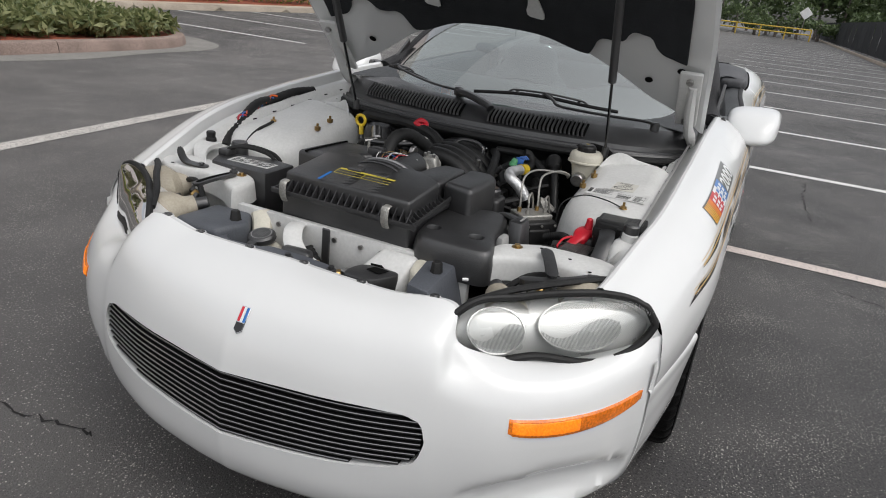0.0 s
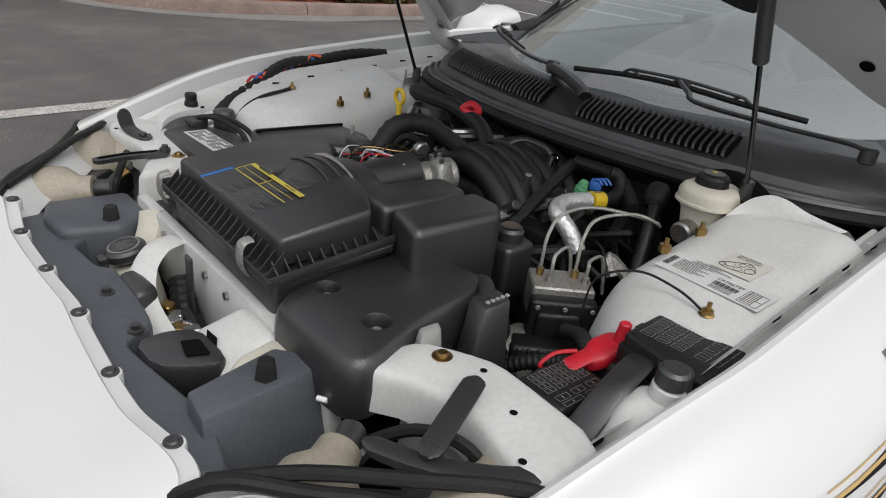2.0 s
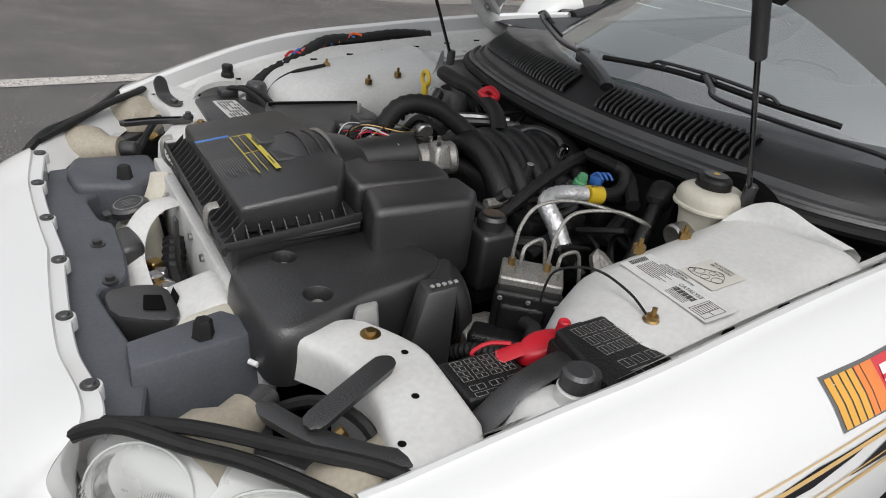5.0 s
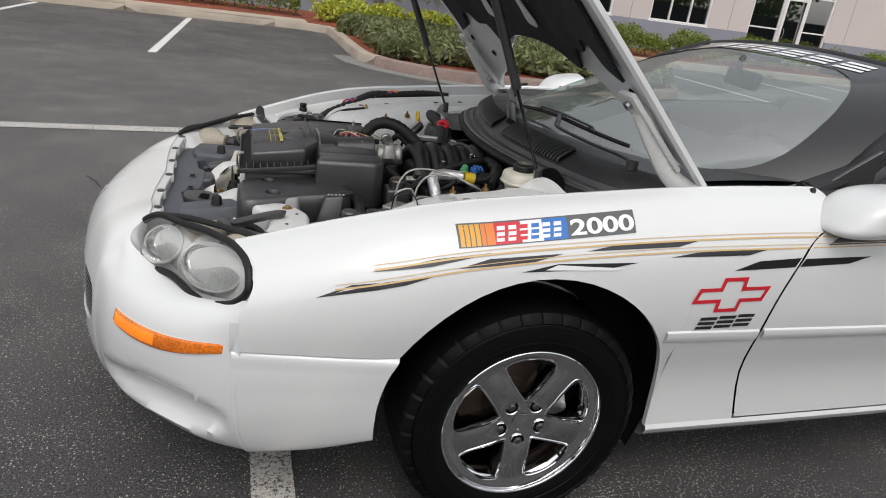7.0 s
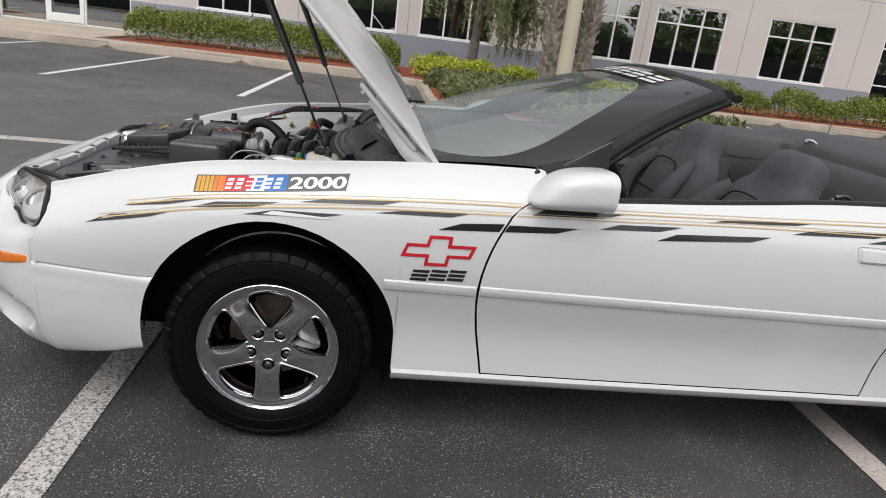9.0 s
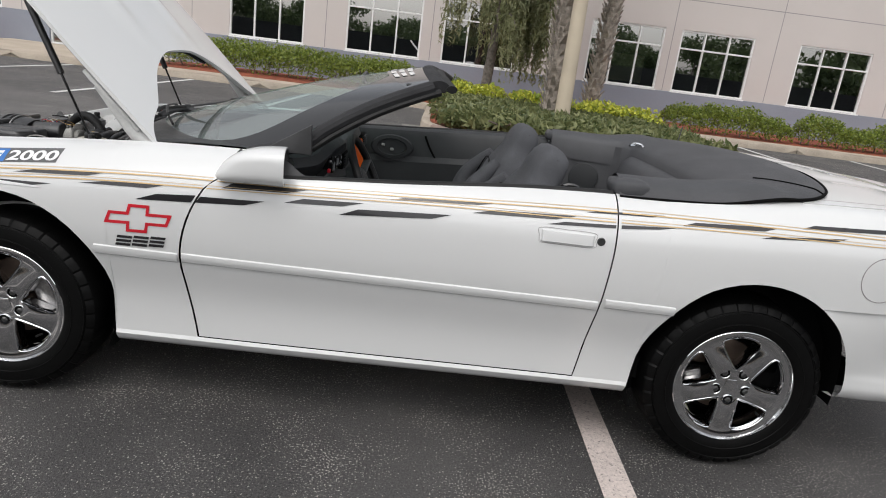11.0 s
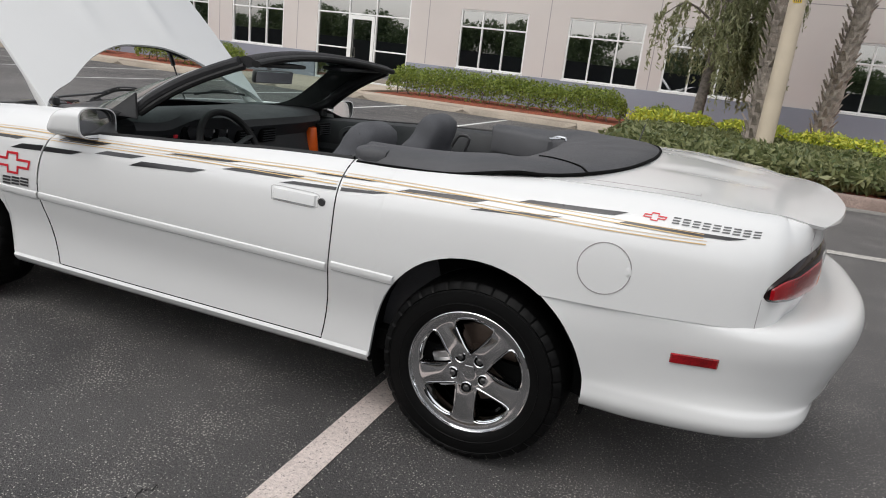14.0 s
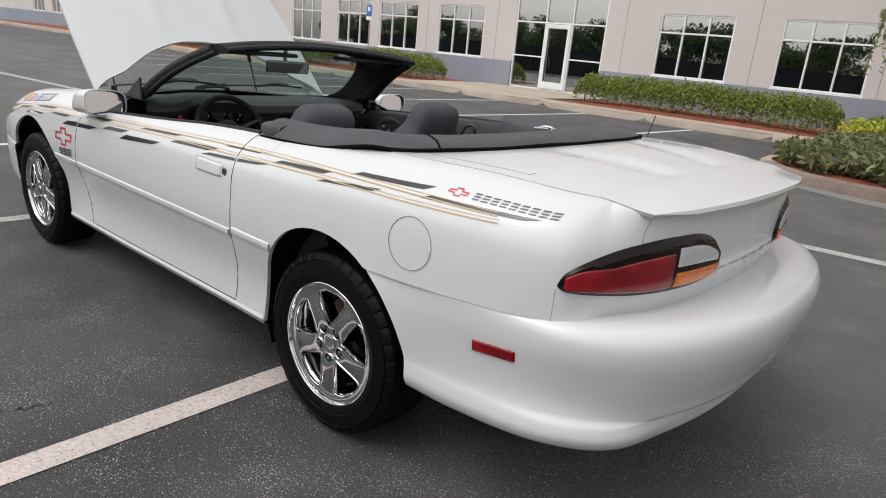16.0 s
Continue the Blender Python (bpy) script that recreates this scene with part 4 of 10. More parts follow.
def woods(name, spots, seed, n_each, size, label):
    rng = np.random.default_rng(seed)
    pts, tr = [], []
    for x, y, h, r in spots:
        for k in range(7):
            c = (x + rng.normal() * r * 0.45, y + rng.normal() * r * 0.45, h * rng.uniform(0.3, 0.88))
            pts.append(blob_points(rng, c, (r * 0.55, r * 0.55, h * 0.2), n_each // 7, 0.7))
        tr.append(bm_tube([(x, y, 0), (x + rng.normal() * 0.2, y, h * 0.4), (x + rng.normal() * 0.5, y, h * 0.8)], 0.16, 6, 3, radii=(0.2, 0.05)))
    th = tagged(empty(name), label, "woods", kind="stuff")
    leaves("foliage", np.concatenate(pts), size, M_WOODS, th, seed=seed)
    part("trunks", bm_join(*tr), M_BARK, th)


rw = random.Random(5)
woods("woods", [(27 + 3.6 * i + rw.uniform(-1, 1), -16 + rw.uniform(-4, 4), rw.uniform(6.5, 10), rw.uniform(2.6, 3.6)) for i in range(24)], 51, 1500, 0.5, "far green woods behind the fence")
woods("woods", [(-95 + 3.2 * i + rw.uniform(-1, 1), -46 + rw.uniform(-5, 5), rw.uniform(4.5, 7.5), rw.uniform(2.8, 3.8)) for i in range(44)], 54, 2600, 0.42, "far green woods across the car park")
woods("woods", [(86 + rw.uniform(0, 16), -26 + 2.6 * i, rw.uniform(8, 13), rw.uniform(3, 4.5)) for i in range(24)], 52, 800, 0.75, "far green woods at the end of the car park")
woods("woods", [(78 + rw.uniform(-1, 1), -9 + 2.0 * i, rw.uniform(2, 3.2), 1.8) for i in range(9)], 53, 420, 0.4, "low scrub at the end of the car park")

# ---- the car ----
car = tagged(empty("convertible_car"), "white convertible with raised hood, parked on the asphalt", "car")

W_MAX = curve([-0.70, -0.5, -0.38, 0, 0.4, 1.0, 2.0, 2.57, 2.87, 3.05, 3.17, 3.3, 3.372], [0.836, 0.872, 0.893, 0.908, 0.912, 0.918, 0.920, 0.929, 0.930, 0.917, 0.901, 0.874, 0.842])
Z_BELT = curve([-0.70, -0.53, -0.39, -0.24, 0.07, 0.44, 0.79, 1.3, 2.04, 2.43, 2.75, 3.05, 3.372], [0.730, 0.785, 0.825, 0.858, 0.893, 0.925, 0.940, 0.944, 0.955, 0.972, 0.992, 1.0, 0.985])
SHOULDER = curve([-0.01, 0, 0.006, 0.02, 0.045, 0.08, 0.13, 0.2], [0.17, 0.155, 0.125, 0.095, 0.06, 0.03, 0.009, 0.0])
UNDER = curve([0.15, 0.20, 0.235, 0.27, 0.34, 0.42, 0.48, 0.545, 0.60, 0.66], [0.14, 0.095, 0.066, 0.050, 0.053, 0.050, 0.038, 0.018, 0.005, 0.0])


def side(x, z):
    """Half the body's width at a place along it and a height."""
    full = 1 - 0.5 * min(max((-0.2 - x) / 0.3, 0.0), 1.0) if z > 0.5 else 1.0
    return W_MAX(x) - SHOULDER(Z_BELT(x) - z) - UNDER(z) * full


def on_side(x, z, off=0.0, s=-1):
    return Vector((x, s * (side(x, z) + off), z))


ARCH_F, ARCH_R = (0.0, 0.36, 0.380), (2.567, 0.352, 0.376)


def arch(x, a):
    cx, cz, r = a
    return cz + math.sqrt(max(r * r - (x - cx) ** 2, 0)) if abs(x - cx) < r else 0.0


DOOR_TOP = curve([0.60, 0.80, 0.86, 0.95, 1.1, 1.3, 1.5, 1.7, 1.9, 2.06], [0.871, 0.872, 0.874, 0.8775, 0.8875, 0.900, 0.915, 0.930, 0.940, 0.946])
GAP_FRONT = curve([0.24, 0.27, 0.35, 0.45, 0.58, 0.70, 0.80, 0.845, 0.88, 0.95], [0.672, 0.667, 0.650, 0.628, 0.612, 0.630, 0.672, 0.705, 0.77, 0.80])
GAP_REAR = curve([0.24, 0.30, 0.45, 0.6, 0.8, 0.95], [1.985, 1.998, 2.018, 2.034, 2.045, 2.045])


def ease(t):
    t = min(max(t, 0), 1)
    return t * t * (3 - 2 * t)


def body_panel(cols, lower, left, right, x_l, x_r, nz, s, over=((0.0, 0.0),), flange=0.014, bend=0.25, top=None, tail=()):
    """A sheet of the body's side. cols: places along it; lower(x): its lower edge; left, right(z): its end lines, met where x is x_l, x_r.
    over: rows past the crest as (inward, up)."""
    rows = [[] for _ in range(nz + 2 + len(over))]
    for c in cols:
        wl = max(0.0, 1 - (c - x_l) / bend)
        wr = max(0.0, 1 - (x_r - c) / bend)

        def place(z):
            return c + wl * ((left(z) if left else x_l) - x_l) + wr * ((right(z) if right else x_r) - x_r)

        lo = lower(c)
        hi = (top or Z_BELT)(place(0.95))
        for j in range(nz + 1):
            t = j / nz
            t = 1 - (1 - t) ** 1.6
            z = lo + (hi - lo) * t
            x = place(z)
            hi2 = (top or Z_BELT)(x)
            z = min(lo + (hi2 - lo) * t, hi2)
            x = place(z)
            p = on_side(x, z, 0, s)
            if j == 0:
                rows[0].append(p + Vector((0, -s * flange, 0)))
            rows[j + 1].append(p)
        last = rows[nz + 1][-1]
        for k, (dy, dz) in enumerate(over):
            rows[nz + 2 + k].append(last + Vector((0, -s * dy, dz)))
    for row, more in zip(rows, tail):
        row.extend(more)
    return bm_grid(rows)


def arc_cols(a, x0, x1, n, lo=None, hi=None):
    cx, _, r = a
    out = [x for x in np.linspace(x0, lo if lo is not None else cx - r, 10)[:-1]]
    for k in range(n + 1):
        x = cx - r * math.cos(math.pi * k / n)
        if (lo is None or x >= lo) and (hi is None or x <= hi):
            out.append(x)
    out += [x for x in np.linspace(hi if hi is not None else cx + r, x1, 12)]
    res = []
    for x in out:
        if not res or x > res[-1] + 1e-5:
            res.append(float(x))
    return res


# The tail's plan, from the quarter panel round the corner to the middle
TAIL_PLAN = spline([(3.27, 0.890, 0), (3.372, 0.842, 0), (3.432, 0.77, 0), (3.492, 0.645, 0), (3.530, 0.53, 0), (3.560, 0.36, 0), (3.575, 0.18, 0), (3.580, 0.0, 0)], 14)[14:]
TAIL_Y = [p.y for p in TAIL_PLAN][::-1]
TAIL_X = [p.x for p in TAIL_PLAN][::-1]
Q_SEAM, TAIL_LOW = 0.645, 0.682


def corner(y):
    """0 at the quarter panel, 1 where the corner meets the tail."""
    return min(max((0.842 - abs(y)) / (0.842 - Q_SEAM), 0), 1)


def tail_top(y):
    a = min(abs(y), 0.842)
    u = ease(corner(a))
    x = float(np.interp(a, TAIL_Y, TAIL_X)) - 0.155 * (1 - 0.93 * u) * u * 0.9
    return Z_BELT(3.372) - 0.020 * ease((x - 3.372) / 0.136)


def on_tail(y, z, off=0.0):
    a, s = min(abs(y), 0.842), (1 if y > 0 else -1)
    x = float(np.interp(a, TAIL_Y, TAIL_X))
    dx = float(np.interp(a + 0.01, TAIL_Y, TAIL_X) - np.interp(max(a - 0.01, 0), TAIL_Y, TAIL_X)) / 0.02
    n = Vector((1.0, -dx * s, 0.0)).normalized()
    u = ease(corner(a))
    d = (Vector((0, s, 0)) * (1 - u) + n * u).normalized()
    inset = SHOULDER(tail_top(a) - z) * (1 - 0.93 * u) + u * (0.03 * ((z - 0.80) / 0.13) ** 2 * (z < 0.80) + 0.10 * max(0, z - 0.86) ** 1.3)
    return Vector((x, a * s, z)) - d * inset + n * off


def corner_rows(s, over):
    """The quarter panel's way round the corner, row by row."""
    ys = np.linspace(0.842, Q_SEAM, 24)[1:]
    rows = [[on_tail(s * y, TAIL_LOW) + Vector((-0.014 * corner(y), -s * 0.014, 0)) for y in ys]]
    for j in range(19):
        t = 1 - (1 - j / 18) ** 1.6
        rows.append([on_tail(s * y, TAIL_LOW + (tail_top(y) - TAIL_LOW) * t) for y in ys])
    last = rows[-1]
    for dy, dz in over:
        rows.append([p + Vector((-dy * corner(p.y), -s * dy, dz)) for p in last])
    return rows


ROCKER = 0.274
Q_OVER = ((0.012, 0.002), (0.03, -0.006), (0.07, -0.02))
for s in (-1, 1):
    nm = "driver" if s < 0 else "passenger"
    # Front fender
    cols = arc_cols(ARCH_F, -0.685, 0.668, 26, lo=-0.3381)
    cols = sorted(set(cols + [0.3802]))

    def low_f(x):
        if x < 0:
            return max(0.5335, arch(x, ARCH_F))
        return max(arch(x, ARCH_F), ROCKER) if x <= 0.380 else ROCKER

    nose_line = curve([0.5, 0.61, 0.65, 0.685, 0.71, 0.735, 0.8], [-0.685, -0.685, -0.668, -0.656, -0.672, -0.696, -0.70])
    bm = body_panel(cols, low_f, nose_line, GAP_FRONT, -0.685, 0.668, 18, s, over=((0.004, 0.002), (0.012, 0.001), (0.018, -0.004), (0.020, -0.04), (0.075, -0.085)), bend=0.22)
    part("seam_backing", bm_grid([[on_side(x, z, -0.007, s) for x in (-0.705, -0.68, -0.655, -0.63)] for z in (0.50, 0.53, 0.56, 0.58, 0.60)]), M_WHITE, car)
    part("front_fender", bm, M_WHITE, car, "white front fender" if s > 0 else "white front fender with racing stripe decals")
    part("fender_rub_strip", bm_grid([[on_side(x, z, o, s) for x in np.linspace(0.332, GAP_FRONT(0.58) - 0.004, 10)] for z, o in ((0.560, -0.001), (0.564, 0.005), (0.571, 0.0060), (0.578, 0.0068), (0.586, 0.0060), (0.592, 0.005), (0.596, -0.001))]), M_WHITE, car)
    # Door
    n = 40
    cols = [0.676 + (1.979 - 0.676) * k / n for k in range(n + 1)]
    door = part("door", body_panel(cols, lambda x: 0.284 + 0.009 * (x - 0.67), lambda z: GAP_FRONT(z) + 0.007, lambda z: GAP_REAR(z) - 0.005, 0.676, 1.979, 18, s, over=((0.006, 0.003), (0.012, 0.002), (0.016, -0.02)), bend=0.4, top=DOOR_TOP), M_WHITE, car)
    part("sail_base", bm_grid([[on_side(x, z0 + (0.868 - z0) * (1 - k / 4), -0.006 - 0.004 * k, s) for k in range(5)] for x, z0 in ((0.775, 0.945), (0.83, 0.945), (0.88, 0.940), (0.93, 0.925), (0.98, 0.900), (1.02, 0.884))]), M_BLACK, door)
    part("window_seal", bm_tube([(x, s * (side(x, DOOR_TOP(x)) - 0.020), DOOR_TOP(x) + 0.003) for x in np.linspace(0.87, 2.035, 15)], 0.012, 8, 3, flat=0.8), M_RUBBER, door)
    part("rub_strip", bm_grid([[on_side(x, z, o, s) for x in np.linspace(GAP_FRONT(0.58) + 0.01, GAP_REAR(0.58) - 0.01, 30)] for z, o in ((0.563, -0.001), (0.567, 0.005), (0.574, 0.0066), (0.581, 0.0074), (0.589, 0.0066), (0.595, 0.005), (0.599, -0.001))]), M_WHITE, door)
    for dz in (0,):
        hr = [[on_side(x, z, o, s) for x, o in ((1.795, 0.0), (1.80, 0.006), (1.81, 0.008), (1.955, 0.008), (1.965, 0.006), (1.97, 0.0))] for z in (0.785, 0.789, 0.80, 0.815, 0.823, 0.827)]
        for row in (hr[0], hr[-1]):
            for i, x in enumerate((1.795, 1.80, 1.81, 1.955, 1.965, 1.97)):
                row[i] = on_side(x, row[i].z, 0.0, s)
        hd = part("door_handle", bm_grid(hr), M_WHITE, door)
    part("handle_recess", bm_tube([on_side(x, z, 0.0, s) for x, z in ((1.79, 0.782), (1.88, 0.781), (1.972, 0.783), (1.975, 0.806), (1.972, 0.829), (1.88, 0.831), (1.79, 0.830), (1.787, 0.806))], 0.0009, 6, 4, closed=True), M_JOINT, door, "fine seam round the flush handle")
    part("lock", bm_cyl(on_side(1.993, 0.806, -0.004, s), on_side(1.993, 0.806, 0.004, s), 0.014, 18, 0.002), M_BLACK, door, "black door lock")
    # Quarter panel
    cols = arc_cols(ARCH_R, 1.99, 3.372, 26, hi=2.774)
    cols = sorted(set(cols + [2.1905]))

    def low_q(x):
        if x < 2.191:
            return ROCKER if x < 2.1907 else max(arch(x, ARCH_R), ROCKER)
        return max(arch(x, ARCH_R), ROCKER) if x <= 2.7741 else 0.668 + 0.025 * (x - 2.8)

    quarter = part("quarter_panel", body_panel(cols, low_q, GAP_REAR, None, 1.99, 3.372, 18, s, over=Q_OVER, bend=0.4, tail=corner_rows(s, Q_OVER)), M_WHITE, car)
    part("rub_strip", bm_grid([[on_side(x, z, o, s) for x in np.linspace(2.045, 2.284, 9)] for z, o in ((0.576, -0.001), (0.580, 0.005), (0.587, 0.0066), (0.594, 0.0074), (0.601, 0.0066), (0.607, 0.005), (0.611, -0.001))]), M_WHITE, quarter)
    # Rocker under the door
    part("rocker_panel", bm_grid([[Vector((x, s * (side(x, z) - d), z + 0.009 * (x - 0.67))) for x in np.linspace(0.382, 2.189, 48)] for z, d in ((ROCKER + 0.006, 0.0), (ROCKER - 0.006, -0.006), (ROCKER - 0.022, -0.004), (0.236, 0.0), (0.222, 0.03), (0.225, 0.12))]), M_WHITE, car)
    # Wheel wells
    for a in (ARCH_F, ARCH_R):
        rows = []
        for k in range(25):
            th = math.pi * ((-0.14 + 1.15 * k / 24) if a is ARCH_F else (-0.06 + 1.2 * k / 24))
            px, pz = a[0] + (a[2] + 0.012) * math.cos(th), a[1] + (a[2] + 0.012) * math.sin(th)
            qx, qz = a[0] + 0.30 * math.cos(th), a[1] + 0.30 * math.sin(th)
            ex, ez = a[0] + (a[2] + 0.0005) * math.cos(th), a[1] + (a[2] + 0.0005) * math.sin(th)
            rows.append([(ex, s * (side(ex, max(ez, 0.3)) - 0.012), ez), (px, s * (side(px, max(pz, 0.3)) - 0.03), pz), (px, s * 0.79, pz), (px, s * 0.74, pz), (qx, s * 0.735, qz), (qx, s * 0.60, qz)])
        part("wheel_well", bm_grid(rows), M_WELL, car, "black wheel well liner")
        part("well_wall", bm_grid([[(a[0] + q * (a[2] + 0.01), s * 0.60, z) for q in (-1, -0.5, 0, 0.5, 1)] for z in (0.26, a[1] + a[2])]), M_GAP_SHADE, car)

# Dark underside and inner tub: near-black boxes that keep light out from below
part("underbody", bm_box((-0.85, -0.55, 0.22), (3.25, 0.55, 0.32), 0.02), M_GAP_SHADE, car)
for s in (-1, 1):
    part("underbody_sill", bm_box((0.40, min(s * 0.55, s * 0.83), 0.25), (2.17, max(s * 0.55, s * 0.83), 0.33), 0.02), M_GAP_SHADE, car)


# ---- bumper covers ----
def stations_surface(stations, nu, nv):
    """A sheet through columns of points, smooth both ways."""
    cols = [spline(c, max(1, nv)) for c in stations]
    out = []
    for k in range(len(cols[0])):
        out.append(spline_even([c[k] for c in cols], nu))
    return out


def mirror_y(pts):
    return [(x, -y, z) for x, y, z in pts]


NOSE = [
    [(-0.905, 0, 0.69), (-0.985, 0, 0.675), (-1.06, 0, 0.642), (-1.105, 0, 0.585), (-1.13, 0, 0.51), (-1.137, 0, 0.43), (-1.138, 0, 0.35), (-1.13, 0, 0.28), (-1.10, 0, 0.225), (-1.02, 0, 0.195)],
    [(-0.912, 0.12, 0.69), (-0.988, 0.12, 0.674), (-1.055, 0.12, 0.64), (-1.095, 0.12, 0.582), (-1.117, 0.12, 0.508), (-1.125, 0.12, 0.43), (-1.126, 0.12, 0.35), (-1.12, 0.12, 0.28), (-1.09, 0.12, 0.225), (-1.01, 0.12, 0.195)],
    [(-0.915, 0.27, 0.692), (-0.98, 0.275, 0.673), (-1.035, 0.28, 0.638), (-1.068, 0.285, 0.578), (-1.088, 0.29, 0.505), (-1.096, 0.29, 0.43), (-1.096, 0.29, 0.35), (-1.09, 0.29, 0.28), (-1.06, 0.285, 0.225), (-0.98, 0.28, 0.195)],
    [(-0.905, 0.425, 0.698), (-0.95, 0.43, 0.672), (-0.99, 0.435, 0.635), (-1.02, 0.44, 0.575), (-1.038, 0.445, 0.50), (-1.046, 0.447, 0.43), (-1.045, 0.447, 0.35), (-1.035, 0.44, 0.28), (-1.005, 0.435, 0.225), (-0.93, 0.42, 0.195)],
]
CHEEK = [
    [(-0.965, 0.43, 0.66), (-0.98, 0.433, 0.645), (-0.997, 0.436, 0.62), (-1.02, 0.44, 0.575), (-1.038, 0.445, 0.50), (-1.046, 0.447, 0.43), (-1.045, 0.447, 0.35), (-1.035, 0.44, 0.28), (-1.005, 0.435, 0.225), (-0.93, 0.42, 0.195)],
    [(-0.885, 0.53, 0.607), (-0.915, 0.545, 0.60), (-0.945, 0.555, 0.585), (-0.968, 0.563, 0.55), (-0.983, 0.57, 0.50), (-0.99, 0.572, 0.43), (-0.985, 0.57, 0.35), (-0.97, 0.56, 0.28), (-0.935, 0.545, 0.222), (-0.86, 0.52, 0.193)],
    [(-0.815, 0.615, 0.595), (-0.845, 0.64, 0.59), (-0.872, 0.655, 0.577), (-0.893, 0.665, 0.545), (-0.905, 0.672, 0.50), (-0.908, 0.674, 0.43), (-0.90, 0.67, 0.35), (-0.885, 0.655, 0.28), (-0.85, 0.635, 0.22), (-0.78, 0.60, 0.193)],
    [(-0.745, 0.70, 0.605), (-0.765, 0.725, 0.60), (-0.783, 0.742, 0.582), (-0.797, 0.755, 0.545), (-0.805, 0.762, 0.50), (-0.806, 0.764, 0.43), (-0.80, 0.76, 0.35), (-0.785, 0.745, 0.28), (-0.755, 0.722, 0.22), (-0.69, 0.68, 0.195)],
    [(-0.662, 0.817, 0.650), (-0.677, 0.823, 0.615), (-0.680, 0.830, 0.583), (-0.680, 0.829, 0.545), (-0.685, 0.827, 0.50), (-0.69, 0.827, 0.43), (-0.685, 0.822, 0.35), (-0.675, 0.808, 0.28), (-0.65, 0.785, 0.225), (-0.60, 0.74, 0.20)],
]
CHEEK2 = [
    [(-0.70, 0.793, 0.5345), (-0.70, 0.822, 0.527), (-0.70, 0.824, 0.49), (-0.70, 0.825, 0.46), (-0.70, 0.824, 0.43), (-0.698, 0.822, 0.39), (-0.695, 0.819, 0.35), (-0.685, 0.805, 0.28), (-0.66, 0.782, 0.225), (-0.61, 0.737, 0.20)],
    [(-0.53, 0.823, 0.5345), (-0.53, 0.855, 0.527), (-0.53, 0.857, 0.49), (-0.53, 0.857, 0.46), (-0.53, 0.855, 0.43), (-0.53, 0.853, 0.39), (-0.528, 0.848, 0.35), (-0.523, 0.838, 0.295), (-0.51, 0.82, 0.25), (-0.49, 0.78, 0.235)],
    [(-0.336, 0.858, 0.5345), (-0.340, 0.888, 0.527), (-0.357, 0.885, 0.49), (-0.366, 0.881, 0.46), (-0.3725, 0.877, 0.43), (-0.378, 0.873, 0.39), (-0.379, 0.869, 0.35), (-0.378, 0.863, 0.315), (-0.375, 0.852, 0.288), (-0.37, 0.81, 0.28)],
]
NU, NV = 8, 5
GR_HALF = 0.447
GR_TOP = curve([0, 0.2, 0.36, 0.42, 0.440, GR_HALF], [0.507, 0.513, 0.512, 0.503, 0.485, 0.455])
GR_LOW = curve([0, 0.2, 0.33, 0.41, 0.438, GR_HALF], [0.353, 0.365, 0.377, 0.396, 0.420, 0.455])


def nose_column(col):
    """A column of the nose, its points gathered above, beside and below the grille's opening."""
    y = abs(col[len(col) // 2].y)
    zt, zl = (GR_TOP(y), GR_LOW(y)) if y < GR_HALF else (0.458, 0.452)
    k0 = next(k for k, p in enumerate(col) if p.z < zt)
    k1 = next(k for k, p in enumerate(col) if p.z < zl)

    def at_z(k, z):
        a, b = col[k - 1], col[k]
        return a.lerp(b, (a.z - z) / max(a.z - b.z, 1e-6))

    def resample(pts, n):
        d = [0.0]
        for a, b in zip(pts, pts[1:]):
            d.append(d[-1] + (b - a).length)
        out = []
        for i in range(n + 1):
            w = d[-1] * i / n
            k = min(max(next((q for q in range(len(d)) if d[q] >= w - 1e-9), len(d) - 1), 1), len(d) - 1)
            out.append(pts[k - 1].lerp(pts[k], (w - d[k - 1]) / max(d[k] - d[k - 1], 1e-9)))
        return out

    a, b = at_z(k0, zt), at_z(k1, zl)
    return resample(col[:k0] + [a], 18), resample([a] + col[k0:k1] + [b], 12), resample([b] + col[k1:], 14)


SHOULDER_STATION = [(-0.945, 0.452, 0.648), (-0.957, 0.456, 0.637), (-0.972, 0.460, 0.613), (-1.009, 0.465, 0.57), (-1.027, 0.470, 0.50), (-1.035, 0.472, 0.43), (-1.033, 0.472, 0.35), (-1.022, 0.464, 0.28), (-0.991, 0.457, 0.2245), (-0.916, 0.44, 0.195)]


# The fog-lamp hollow in each lower corner
def hollow(p):
    d = math.hypot((p.x + 0.86) / 0.155, (p.z - 0.325) / 0.060)
    return p + Vector((0.05, -0.03, 0)) * (1 - d * d) ** 0.8 if d < 1 and p.y > 0.5 else p


half_rows = [[hollow(p) for p in r] for r in stations_surface(NOSE + [SHOULDER_STATION] + CHEEK[1:], 14, 6)]
nose_cols = [nose_column([r[j] for r in half_rows]) for j in range(len(half_rows[0]))]
nose_flip = [[[Vector((p.x, -p.y, p.z)) for p in seg] for seg in c] for c in nose_cols[:0:-1]]
nose_cols = nose_flip + nose_cols
cheek_rows = [r[NU:] for r in stations_surface([NOSE[3], SHOULDER_STATION] + CHEEK[1:], NU, NV)]


def band(k):
    return [[c[k][i] for c in nose_cols] for i in range(len(nose_cols[0][k]))]


def in_grille(i, j):
    return max(abs(nose_cols[j][1][0].y), abs(nose_cols[j + 1][1][0].y)) < GR_HALF


